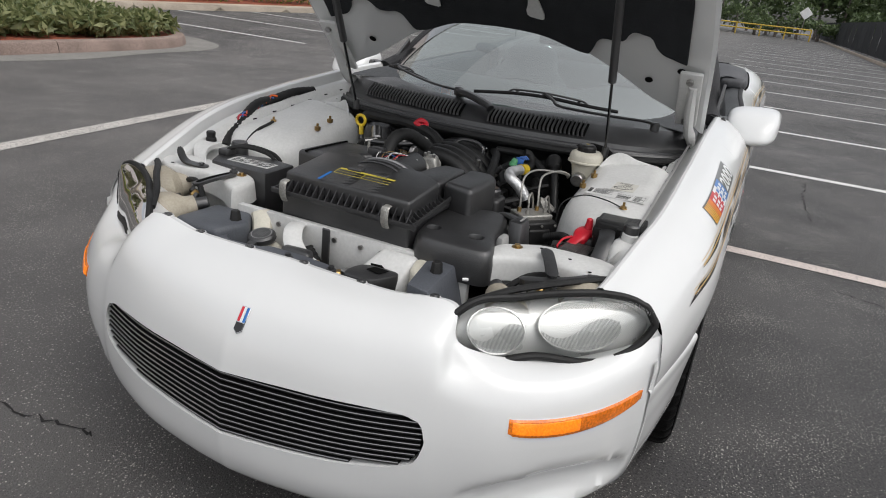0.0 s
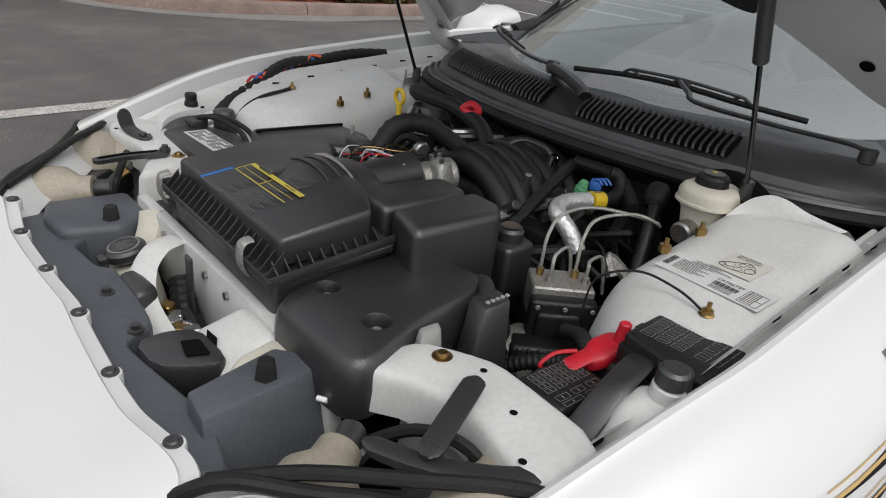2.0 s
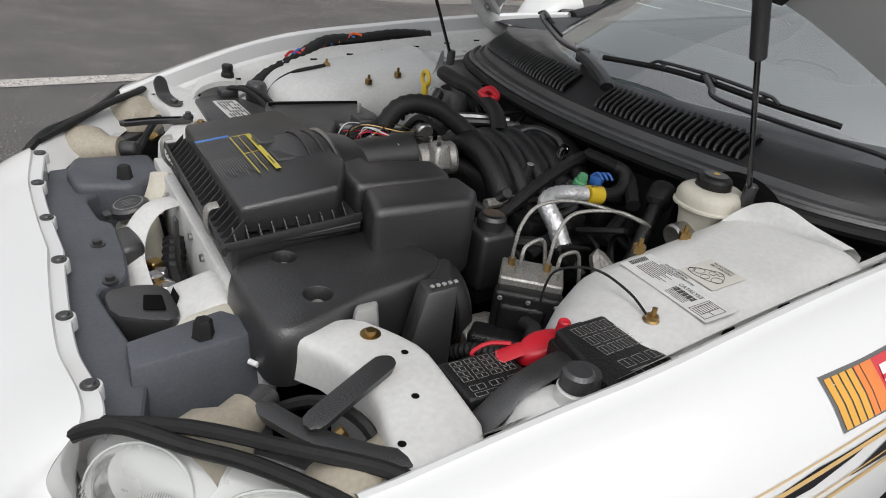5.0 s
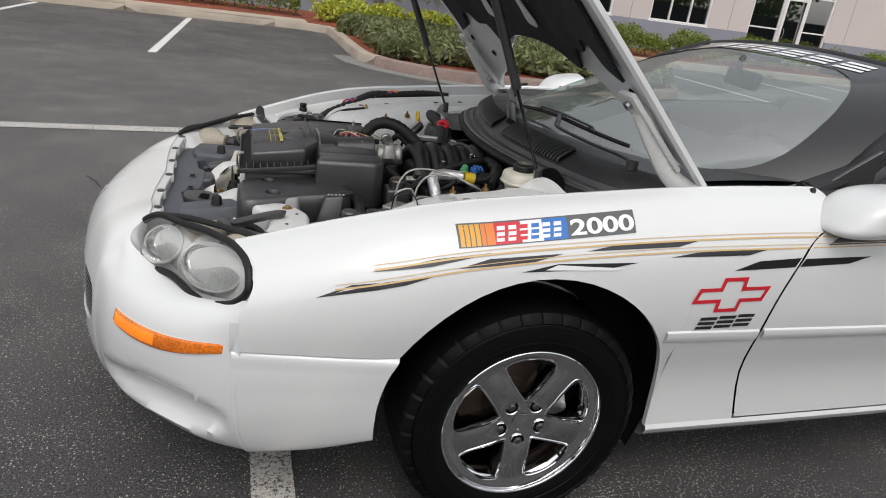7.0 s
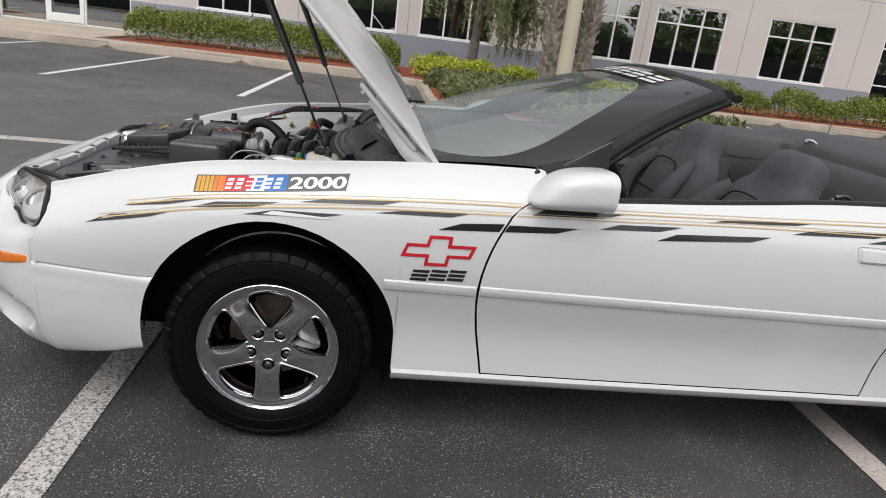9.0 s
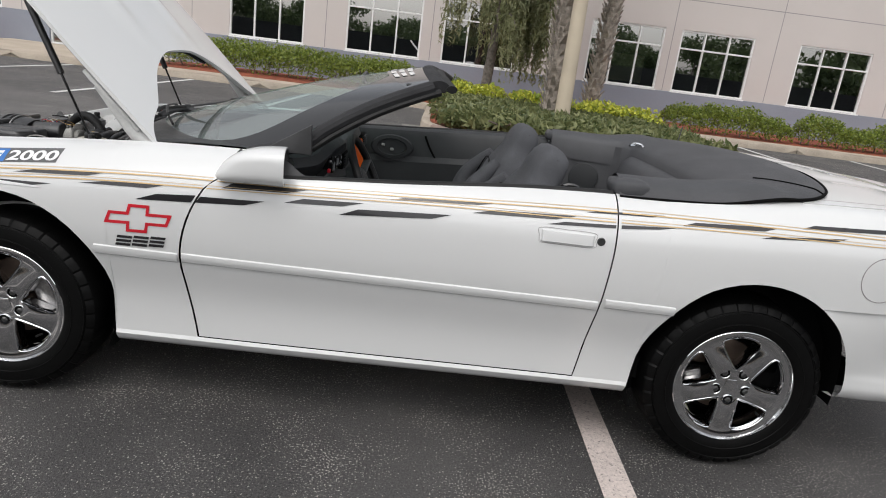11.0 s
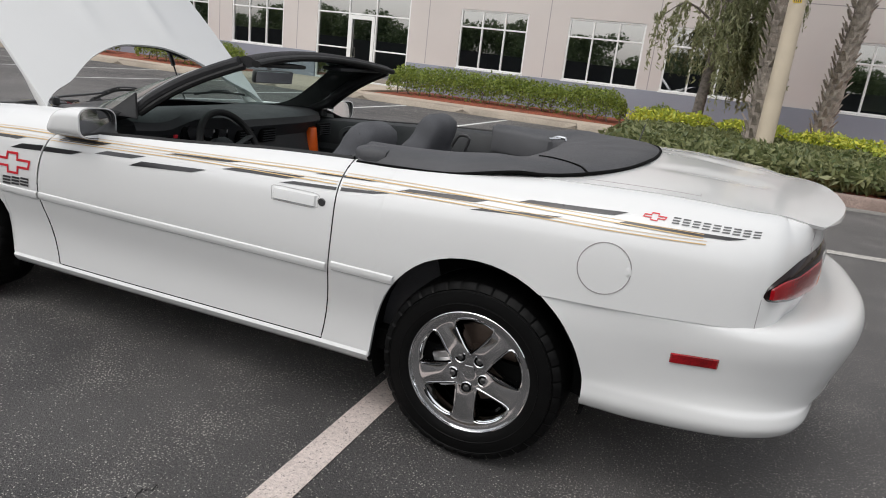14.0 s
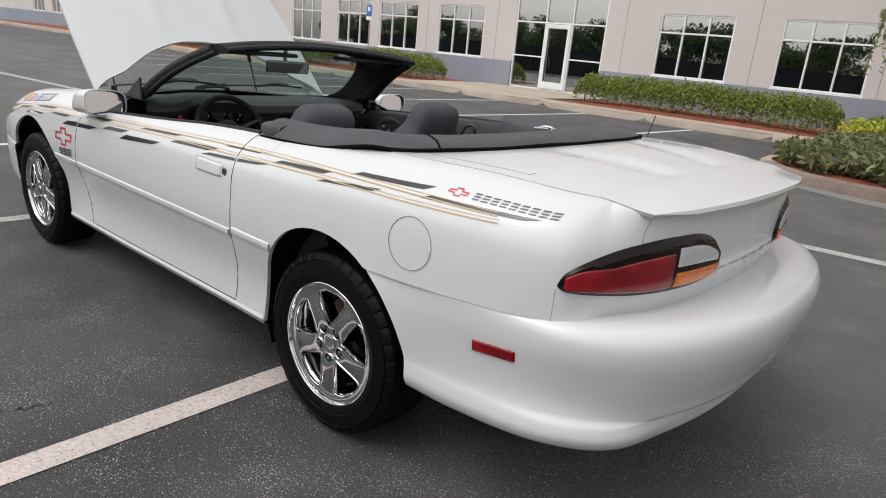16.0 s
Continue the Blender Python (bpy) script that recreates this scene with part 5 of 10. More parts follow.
cover_bm = bm_join(bm_grid(band(0)), bm_grid(band(1), skip=in_grille), bm_grid(band(2)), bm_grid(stations_surface(CHEEK2, NU, NV)), bm_grid(stations_surface([mirror_y(c) for c in CHEEK2], NU, NV)))
bmesh.ops.remove_doubles(cover_bm, verts=cover_bm.verts, dist=0.0015)
cover = part("front_bumper_cover", cover_bm, M_WHITE, car, "white front bumper cover with billet grille", smooth=50)

# Grille: a near-black sheet for the shade inside, its white lip, and horizontal billet bars that follow the nose
grid_g = [c[1] for c in nose_cols if abs(c[1][0].y) < GR_HALF]
part("grille_shade", bm_grid([[p + Vector((0.05, 0, 0)) for p in c] for c in grid_g]), M_GAP_SHADE, cover, "near-black sheet for the shade behind the grille")
lip = [c[0] for c in grid_g] + [c[-1] for c in grid_g[::-1]]
part("grille_lip", bm_grid([lip, [p + Vector((0.006, 0, 0)) for p in lip], [p + Vector((0.05, 0, 0)) for p in lip]], closed=True), M_WHITE, cover)
N_BAR = 11
for b in range(N_BAR):
    f = (b + 0.6) / N_BAR

    def bar_point(p):
        y = abs(p[0].y)
        zt, zl = 0.508 + 0.012 * y, 0.354 + 0.06 * y
        z = zt + (zl - zt) * f
        if z > GR_TOP(y) - 0.004 or z < GR_LOW(y) + 0.004:
            return None
        k = next((i for i in range(1, len(p)) if p[i].z <= z), len(p) - 1)
        return p[k - 1].lerp(p[k], (p[k - 1].z - z) / max(p[k - 1].z - p[k].z, 1e-6))

    line = [q for q in (bar_point(p) for p in grid_g) if q is not None]
    gb = part("grille_bar", bm_grid([[p + Vector((dx, 0, dz)) for p in line] for dx, dz in ((0.03, -0.0035), (0.006, -0.0035), (0.0045, 0.0012), (0.0055, 0.0028), (0.03, 0.003), (0.03, -0.0035))]), [M_BARBLACK, M_BARGLINT], cover)
    # One narrow front strip of the bar is coloured pale as its sky glint
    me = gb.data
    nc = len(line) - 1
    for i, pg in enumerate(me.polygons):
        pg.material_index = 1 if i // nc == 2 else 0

# Enamel emblem on the nose: a plain shield in red, white and blue
em = part("emblem", bm_prism([(-0.055, -0.022), (0.045, -0.022), (0.045, 0.022), (-0.055, 0.022), (-0.07, 0.0)], 0, 0.004, 0.0015, 1), M_CHROME, car, "small tricolour shield emblem")
em_m = Matrix.Translation((-1.0815, -0.022, 0.620)) @ Matrix.Rotation(radians(-55), 4, "Y") @ Matrix.Scale(0.52, 4)
for y0, y1, mt in ((-0.019, -0.007, D_BLUE), (-0.006, 0.006, D_WHITE), (0.007, 0.019, D_RED)):
    part("band", bm_box((-0.02, y0, 0.0035), (0.042, y1, 0.0055), 0.0008, 1, em_m), mt, em)
part("band", bm_prism([(-0.053, -0.019), (-0.023, -0.019), (-0.023, 0.019), (-0.053, 0.019), (-0.066, 0.0)], 0.0035, 0.0055, 0.0, 1), D_BLACK, em).data.transform(em_m)
em.data.transform(em_m)


# ---- lamps in the front ----
SIG_TOP = lambda f: NV * (3.55 + 0.5 * f - 0.98 * f * f)
SIG_LOW = lambda f: NV * (4.2 + 0.95 * f - 1.5 * f * f)


def patch_on(rows, top, low, j0, j1, off):
    """A piece of a sheet, lifted off it."""
    out = []
    for v0 in np.linspace(0, 1, 8):
        line = []
        for j in np.linspace(j0, j1, 26):
            f = (j - j0) / (j1 - j0)
            ii = top(f) + (low(f) - top(f)) * v0
            a, b = int(min(ii, len(rows) - 2)), int(min(j, len(rows[0]) - 2))
            u, v = ii - a, j - b
            p = rows[a][b].lerp(rows[a][b + 1], v).lerp(rows[a + 1][b].lerp(rows[a + 1][b + 1], v), u)
            du, dv = rows[a + 1][b] - rows[a][b], rows[a][b + 1] - rows[a][b]
            n = du.cross(dv).normalized()
            if n.x > 0:
                n = -n
            e = min(v0, 1 - v0) * 6
            g = min(f, 1 - f) * 14
            line.append(p + n * off * min(1, e, g))
        out.append(line)
    return out


for s in (-1, 1):
    rows = [[Vector((p.x, s * p.y, p.z)) for p in r] for r in cheek_rows]
    sig = part("turn_signal", bm_grid(patch_on(rows, SIG_TOP, SIG_LOW, 1.2 * NU, 3.72 * NU, 0.006)), M_AMBER, car, "lit amber turn signal lamp")
    part("lit_lens", bm_grid(patch_on(rows, lambda f: SIG_TOP(0.02 + 0.5 * f) + 0.35, lambda f: SIG_LOW(0.02 + 0.5 * f) - 0.35, 1.25 * NU, 2.48 * NU, 0.008)), M_AMBERLIT, sig, "bright lit half of the lamp")
    part("lamp_edge", bm_grid(patch_on(rows, lambda f: SIG_TOP(f) - 0.2, lambda f: SIG_LOW(f) + 0.2, 1.17 * NU, 3.76 * NU, 0.002)), M_WHITE, sig)

HL_LOW = [(-0.926, 0.418, 0.640), (-0.918, 0.452, 0.605), (-0.901, 0.503, 0.590), (-0.839, 0.589, 0.606), (-0.771, 0.691, 0.592), (-0.710, 0.757, 0.612), (-0.675, 0.789, 0.648), (-0.664, 0.797, 0.680)]
HL_TOP = [(-0.924, 0.419, 0.655), (-0.914, 0.427, 0.682), (-0.872, 0.464, 0.712), (-0.815, 0.525, 0.714), (-0.763, 0.580, 0.718), (-0.705, 0.668, 0.724), (-0.677, 0.735, 0.720), (-0.666, 0.775, 0.704)]


def headlamp(s):
    low = spline([(x, s * y, z) for x, y, z in HL_LOW], 8)
    top = spline([(x, s * y, z) for x, y, z in HL_TOP], 8)
    n = Vector((-0.62, s * 0.42, 0.66)).normalized()
    rows = []
    for k in range(11):
        v = k / 10
        rows.append([a.lerp(b, v) + n * 0.030 * math.sin(math.pi * v) ** 0.7 * math.sin(math.pi * min(max(i / (len(low) - 1), 0.03), 0.97)) ** 0.5 for i, (a, b) in enumerate(zip(low, top))])
    hl = part("headlight", bm_grid([[p - n * 0.042 for p in r] for r in rows]), M_LAMPSILVER, car, "clear composite headlight with twin reflectors")
    part("lens", bm_grid(rows), M_LAMPGLASS, hl, "clear ribbed lamp lens").visible_shadow = False
    ring = low + top[::-1]
    part("bezel", bm_tube(ring[::3], 0.0088, 10, 3, closed=True), M_RUBBER, hl, "black rubber lamp surround")
    skirt = [[p + n * 0.002 for p in ring], [p - n * 0.075 for p in ring]]
    part("housing", bm_grid(skirt, closed=True), M_LAMPSILVER, hl)
    # Two bowls
    for (cx, cy, cz), ru, rv in (((-0.868, 0.507, 0.654), 0.064, 0.050), ((-0.748, 0.655, 0.660), 0.098, 0.056)):
        c = Vector((cx, s * cy, cz)) - n * 0.004
        t = (Vector((-0.735, s * 0.665, 0.663)) - Vector((-0.868, s * 0.515, 0.663))).normalized()
        u = n.cross(t).normalized()
        rws = []
        for k in range(9):
            f = k / 8
            rws.append([c + (t * ru * math.cos(a) + u * rv * math.sin(a)) * math.sin(f * math.pi / 2) - n * 0.036 * math.cos(f * math.pi / 2) for a in np.linspace(0, 2 * math.pi, 29)[:-1]])
        part("reflector", bm_grid(rws, closed=True), M_REFLECTOR, hl, "bright chrome reflector bowl")
        part("reflector_rim", bm_tube([c + t * ru * math.cos(a) + u * rv * math.sin(a) for a in np.linspace(0, 2 * math.pi, 19)[:-1]], 0.0022, 6, 2, closed=True), M_LAMPSILVER, hl)
        part("bulb", bm_lathe([(0.0, 0.016), (0.006, 0.013), (0.007, 0.0), (0.010, -0.01)], 12, along(c - n * 0.042 + u * 0.014, n, 0)), M_LAMPSILVER, hl)
        ribs = []
        for q in np.linspace(-0.96, 0.96, 44 if ru < 0.08 else 62):
            h = rv * math.sqrt(1 - q * q) * 0.97
            o = c + t * ru * q + n * 0.006
            ribs.append(bm_tube([o - u * h, o + u * h * (-0.15 + 0.45 * math.sin(2.2 * q))], 0.0007, 4, 1))
        part("lens_flute", bm_join(*ribs), M_FLUTE, hl)
    return hl


for s in (-1, 1):
    headlamp(s)
    # The cover's painted edge rolls in to meet the lamp
    edge = [p for p in half_rows[0] if p.y > 0.424]
    lower = spline(HL_LOW, 12)
    n = len(edge)
    meet = [lower[round(i * (len(lower) - 1) / (n - 1))] for i in range(n)]
    part("lamp_pocket", bm_grid([[Vector((p.x, s * p.y, p.z)).lerp(Vector((q.x, s * q.y, q.z)), f) + Vector((0.006, 0, -0.010)) * math.sin(math.pi * f) - Vector((0, 0, 0.001)) for p, q in zip(edge, meet)] for f in (0.0, 0.2, 0.4, 0.6, 0.8, 1.0)]), M_WHITE, cover, smooth=60)

# ---- rear: bumper cover, tail panel, deck ----
REAR = [
    [(3.55, 0, 0.69), (3.665, 0, 0.703), (3.735, 0, 0.692), (3.762, 0, 0.655), (3.763, 0, 0.6), (3.745, 0, 0.535), (3.722, 0, 0.475), (3.708, 0, 0.4342), (3.678, 0, 0.4297), (3.678, 0, 0.397), (3.655, 0, 0.357), (3.50, 0, 0.332)],
    [(3.54, 0.30, 0.69), (3.652, 0.30, 0.703), (3.719, 0.30, 0.692), (3.745, 0.30, 0.655), (3.746, 0.30, 0.6), (3.729, 0.30, 0.535), (3.707, 0.30, 0.475), (3.694, 0.30, 0.4342), (3.665, 0.30, 0.4297), (3.664, 0.30, 0.394), (3.642, 0.30, 0.354), (3.485, 0.30, 0.327)],
    [(3.50, 0.53, 0.688), (3.60, 0.54, 0.701), (3.657, 0.55, 0.69), (3.680, 0.56, 0.655), (3.682, 0.56, 0.6), (3.666, 0.558, 0.535), (3.648, 0.553, 0.475), (3.638, 0.55, 0.4342), (3.622, 0.545, 0.4272), (3.620, 0.545, 0.388), (3.592, 0.535, 0.344), (3.44, 0.50, 0.322)],
    [(3.425, 0.70, 0.686), (3.51, 0.715, 0.697), (3.556, 0.728, 0.686), (3.575, 0.742, 0.652), (3.575, 0.743, 0.6), (3.562, 0.737, 0.535), (3.550, 0.731, 0.475), (3.546, 0.730, 0.4342), (3.553, 0.738, 0.4133), (3.555, 0.740, 0.372), (3.515, 0.72, 0.334), (3.36, 0.65, 0.322)],
    [(3.35, 0.838, 0.682), (3.385, 0.836, 0.685), (3.412, 0.843, 0.675), (3.427, 0.85, 0.648), (3.426, 0.849, 0.6), (3.412, 0.839, 0.535), (3.403, 0.832, 0.475), (3.406, 0.835, 0.4342), (3.418, 0.846, 0.407), (3.420, 0.848, 0.37), (3.385, 0.823, 0.334), (3.26, 0.75, 0.327)],
    [(3.16, 0.896, 0.676), (3.16, 0.900, 0.673), (3.16, 0.900, 0.662), (3.16, 0.899, 0.642), (3.16, 0.896, 0.6), (3.159, 0.886, 0.535), (3.156, 0.879, 0.475), (3.152, 0.879, 0.431), (3.150, 0.886, 0.4), (3.146, 0.887, 0.36), (3.12, 0.862, 0.322), (3.1, 0.805, 0.317)],
    [(2.776, 0.922, 0.6665), (2.783, 0.925, 0.66), (2.796, 0.926, 0.65), (2.831, 0.926, 0.62), (2.862, 0.923, 0.585), (2.901, 0.915, 0.525), (2.925, 0.905, 0.468), (2.937, 0.899, 0.431), (2.9415, 0.899, 0.402), (2.943, 0.897, 0.362), (2.94, 0.873, 0.327), (2.93, 0.82, 0.32)],
]
rear_full = [mirror_y(c) for c in REAR[:0:-1]] + REAR
rear_rows = stations_surface(rear_full, 8, 5)
rear_cover = part("rear_bumper_cover", bm_grid(rear_rows), M_WHITE, car, smooth=50)

for s in (-1, 1):
    part("panel_seam", bm_tube([on_tail(s * 0.842, z, 0.0) + Vector((0, s * 0.0004, 0)) for z in (0.684, 0.71, 0.74, 0.77)], 0.0009, 5, 2), M_JOINT, car)
    part("panel_seam", bm_tube([on_tail(s * (Q_SEAM + dy), z, 0.0006) for dy, z in ((0.0, 0.880), (0.002, 0.90), (-0.004, 0.922), (-0.02, 0.945))], 0.0010, 5, 3), M_JOINT, car)
part("tail_panel", bm_grid([[on_tail(y, TAIL_LOW + (0.962 - TAIL_LOW) * k / 14) for y in np.linspace(-Q_SEAM, Q_SEAM, 61)] for k in range(15)]), M_WHITE, car)


def lamp_patch(y0, y1, lo, hi, off, s, n=22):
    rows = []
    for j in range(9):
        v = j / 8
        e = min(v, 1 - v) * 7
        line = []
        for i in range(n + 1):
            f = 0.5 - 0.5 * math.cos(math.pi * i / n)
            y = y0 + (y1 - y0) * f
            g = min(f, 1 - f) * 40
            line.append(on_tail(s * y, lo(y) + (hi(y) - lo(y)) * v, 0.001 + off * min(1, e, g)))
        rows.append(line)
    return bm_grid(rows)


TL_LOW = curve([0.274, 0.278, 0.288, 0.305, 0.333, 0.40, 0.50, 0.595, 0.669, 0.753, 0.807, 0.832, 0.840], [0.800, 0.788, 0.776, 0.763, 0.753, 0.746, 0.744, 0.745, 0.747, 0.755, 0.761, 0.768, 0.778])
TL_TOP = curve([0.274, 0.278, 0.284, 0.298, 0.319, 0.345, 0.378, 0.452, 0.531, 0.644, 0.723, 0.793, 0.820, 0.832, 0.837, 0.840], [0.806, 0.818, 0.828, 0.845, 0.864, 0.878, 0.889, 0.898, 0.898, 0.887, 0.869, 0.842, 0.824, 0.810, 0.798, 0.784])
for s in (-1, 1):
    tl = part("tail_light", lamp_patch(0.274, 0.840, TL_LOW, TL_TOP, 0.010, s, 44), M_SMOKE, car, "tail light with red, clear and amber lenses")
    part("red_lens", lamp_patch(0.528, 0.834, lambda y: TL_LOW(y) + 0.004, lambda y: max(TL_TOP(y) - 0.006 - 0.026 * ease((0.83 - y) / 0.12), TL_LOW(y) + 0.006), 0.0145, s, 40), M_REDLENS, tl)
    part("reverse_lens", lamp_patch(0.306, 0.518, lambda y: 0.808, lambda y: max(TL_TOP(y) - 0.024, 0.812), 0.0145, s), M_CLEARLENS, tl)
    part("amber_lens", lamp_patch(0.300, 0.518, lambda y: TL_LOW(y) + 0.009, lambda y: 0.803, 0.0145, s), M_AMBER, tl)
# Raised lettering on the tail reads as a row of plain bars
for k in range(6):
    y0 = -0.27 + 0.095 * k
    part("raised_bar", bm_grid([[on_tail(y, z, o) for y, o in ((y0, 0.0), (y0 + 0.004, 0.004), (y0 + 0.062, 0.004), (y0 + 0.066, 0.0))] for z in (0.735, 0.738, 0.768, 0.771)]), M_WHITE, car)

# Red side markers
for s in (-1, 1):
    def rear_side(x, z, o):
        """The bumper's side at a place along it and a height."""
        near = sorted((p for r in rear_rows for p in r if p.y * s > 0.6), key=lambda p: (p.x - x) ** 2 + (p.z - z) ** 2)[:4]
        w = [1 / ((p.x - x) ** 2 + (p.z - z) ** 2 + 1e-5) for p in near]
        y = sum(p.y * q for p, q in zip(near, w)) / sum(w)
        return Vector((x, y + s * o, z))

    corners = [[rear_side(3.172, 0.541, 0.002), rear_side(3.303, 0.549, 0.002)], [rear_side(3.172, 0.574, 0.002), rear_side(3.303, 0.582, 0.002)]]
    rows = []
    for v in (0.0, 0.08, 0.5, 0.92, 1.0):
        a, b = corners[0][0].lerp(corners[1][0], v), corners[0][1].lerp(corners[1][1], v)
        rows.append([a.lerp(b, f) + Vector((0, s * (0.003 if 0 < v < 1 and 0 < f < 1 else -0.003), 0)) for f in (0.0, 0.03, 0.25, 0.5, 0.75, 0.97, 1.0)])
    part("side_marker", bm_grid(rows), M_REDLENS, car, "red side marker lamp")

# Deck lid and spoiler
SPOIL_X = curve([0, 0.3, 0.5, 0.6, 0.652], [3.622, 3.607, 3.568, 3.533, 3.508])


def crest(x):
    """The line in which the quarter panel's shoulder meets the deck."""
    if x <= 3.372:
        return side(x, Z_BELT(x) - 0.001) - 0.004
    return side(3.372, Z_BELT(3.372) - 0.001) - 0.004 - (x - 3.372) / (3.508 - 3.372) * 0.036


def deck_z(x, f):
    crown = curve([2.6, 2.9, 3.1, 3.3, 3.5, 3.65], [1.01, 1.03, 1.03, 1.016, 0.995, 0.990])(x)
    edge = Z_BELT(min(x, 3.372)) + 0.003 - 0.020 * ease((x - 3.372) / 0.136)
    g = f**2.4
    z = crown * (1 - g) + min(crown, edge) * g
    # Twin shallow valleys that run into the lid
    v = math.exp(-(((f - 0.40 + 0.10 * ease((x - 2.9) / 0.5)) / 0.10) ** 2)) * ease((3.40 - x) / 0.07) * ease((x - 2.9) / 0.3)
    return z - 0.011 * v


deck_rows = []
for k in range(57):
    line = []
    for g in np.linspace(-1, 1, 121):
        x1 = SPOIL_X(abs(g) * 0.652)
        x = 2.70 + (x1 - 2.70) * k / 56
        line.append(Vector((x, g * crest(x), deck_z(x, abs(g)))))
    deck_rows.append([line[0] + Vector((-0.004, 0.006, -0.010))] + line + [line[-1] + Vector((-0.004, -0.006, -0.010))])
trail = deck_rows[-1]
trail_in = [trail[1]] + trail[1:-1] + [trail[-2]]
fade = [ease((0.66 - abs(p.y)) / 0.16) for p in trail_in]
under1 = [p + Vector((0.003, 0, -0.009)) * w + Vector((0, 0, -0.002)) for p, w in zip(trail_in, fade)]
under2 = [p + Vector((-0.012, 0, -0.017)) * w + Vector((-0.002, 0, -0.004)) for p, w in zip(trail_in, fade)]
under3 = [Vector((on_tail(p.y, 0.95).x - 0.004, p.y, 0.958)) * w + (p + Vector((-0.006, 0, -0.008))) * (1 - w) for p, w in zip(trail_in, fade)]
deck = part("deck_lid", bm_grid(deck_rows + [under1, under2, under3]), M_WHITE, car, "white deck lid with integral spoiler", smooth=40)
for s in (-1, 1):
    part("deck_seam", bm_tube([(x, s * crest(x) * 0.93, deck_z(x, 0.93) + 0.0002) for x in np.linspace(2.74, 3.16, 9)], 0.0011, 5, 2), M_JOINT, deck)
    part("deck_seam", bm_tube([(3.16, s * crest(3.16) * f, deck_z(3.16, f) + 0.0002) for f in (0.93, 0.91, 0.89)], 0.0011, 5, 2), M_JOINT, deck)

# ---- wheels ----
def wheel(x, s):
    """A five-spoke chrome wheel; its outer face looks along s times y."""
    base = Matrix.Translation((x, s * 0.775, 0.325)) @ Matrix.Rotation(radians(90) * s * -1, 4, "X")
    # Local: z outwards, y up after the turn
    w = empty("wheel")
    w.parent = car
    segs = 144
    prof = [(0.205, -0.105), (0.232, -0.117), (0.262, -0.119), (0.295, -0.112), (0.312, -0.100), (0.319, -0.085), (0.322, -0.03), (0.322, 0.0), (0.322, 0.03), (0.319, 0.085), (0.314, 0.099), (0.306, 0.107), (0.292, 0.1135), (0.288, 0.1105), (0.284, 0.115), (0.262, 0.1195), (0.240, 0.1185), (0.224, 0.115), (0.214, 0.110), (0.207, 0.098)]
    bm = bmesh.new()
    rings = []
    for i, (r, z) in enumerate(prof):
        ring = []
        for k in range(segs):
            a = 2 * math.pi * (k + (0.0 if k % 4 != 1 else -0.45)) / segs
            rr, zz = r, z
            if i in (9, 10, 11, 12) and k % 4 == 0:
                rr -= 0.0025
                zz -= 0.003
            ring.append(bm.verts.new((rr * math.cos(a), rr * math.sin(a), zz)))
        rings.append(ring)
    for a, b in zip(rings, rings[1:]):
        for k in range(segs):
            bm.faces.new((a[k], a[(k + 1) % segs], b[(k + 1) % segs], b[k]))
    bmesh.ops.recalc_face_normals(bm, faces=bm.faces)
    bm.transform(base)
    tyre = part("tyre", bm, M_TYRE, w, "black tyre with a grooved shoulder", smooth=24)
    for r in (0.245, 0.285):
        part("sidewall_ring", bm_tube([(base @ Vector((r * math.cos(a), r * math.sin(a), 0.1185 if r < 0.25 else 0.1152))) for a in np.linspace(0, 2 * math.pi, 33)[:-1]], 0.0022, 5, 2, closed=True), M_TYRE, tyre)
    # Rim: barrel, lip, star
    base = base @ Matrix.Diagonal((0.93, 0.93, 1.0, 1.0))
    rim = part("rim", bm_lathe([(0.2205, 0.1000), (0.2215, 0.1025), (0.2225, 0.1025), (0.2235, 0.107), (0.2255, 0.1105), (0.2285, 0.1115), (0.232, 0.109), (0.2325, 0.103), (0.225, 0.09), (0.203, 0.085), (0.198, 0.06), (0.194, -0.09), (0.21, -0.10)], 72, base), M_CHROME, w, "chrome five-spoke wheel rim")
    part("brake_backing", bm_lathe([(0.0, -0.035), (0.175, -0.035), (0.178, -0.045)], 40, base), M_GAP_SHADE, w)
    part("brake_disc", bm_lathe([(0.0, 0.012), (0.075, 0.012), (0.078, 0.0), (0.148, 0.0), (0.150, -0.012)], 48, base), M_RUST, w, "worn steel brake disc")
    ca = radians(20 if s < 0 else 160) if x < 1 else radians(200 if s < 0 else -20)
    part("brake_caliper", bm_box((-0.035, -0.07, 0.0), (0.035, 0.07, 0.045), 0.012, 2, base @ Matrix.Rotation(ca, 4, "Z") @ Matrix.Translation((0.122, 0, 0))), M_STEEL, w, "cast brake caliper")
    # The star: five crowned spokes that run from a dished hub into the rim, each with rolled bright edges
    HALF = curve([0.0, 0.066, 0.069, 0.073, 0.080, 0.095, 0.12, 0.15, 0.175, 0.188, 0.195, 0.199, 0.2015, 0.203, 0.2205], [36, 36, 33.5, 30.6, 27.0, 21.6, 16.6, 13.4, 12.0, 12.4, 14.6, 19.8, 28, 36, 36])

    def face_z(r, v):
        dish = -0.010 * (1 - ease(r / 0.05)) - 0.004 * math.exp(-(((r - 0.052) / 0.016) ** 2))
        run = ease((r - 0.060) / 0.04) * ease((0.212 - r) / 0.07)
        crown = run * 0.0050 * (1 - v * v)
        return 0.098 + dish + crown - 0.004 * ease((r - 0.10) / 0.09) + 0.006 * ease((r - 0.190) / 0.03)

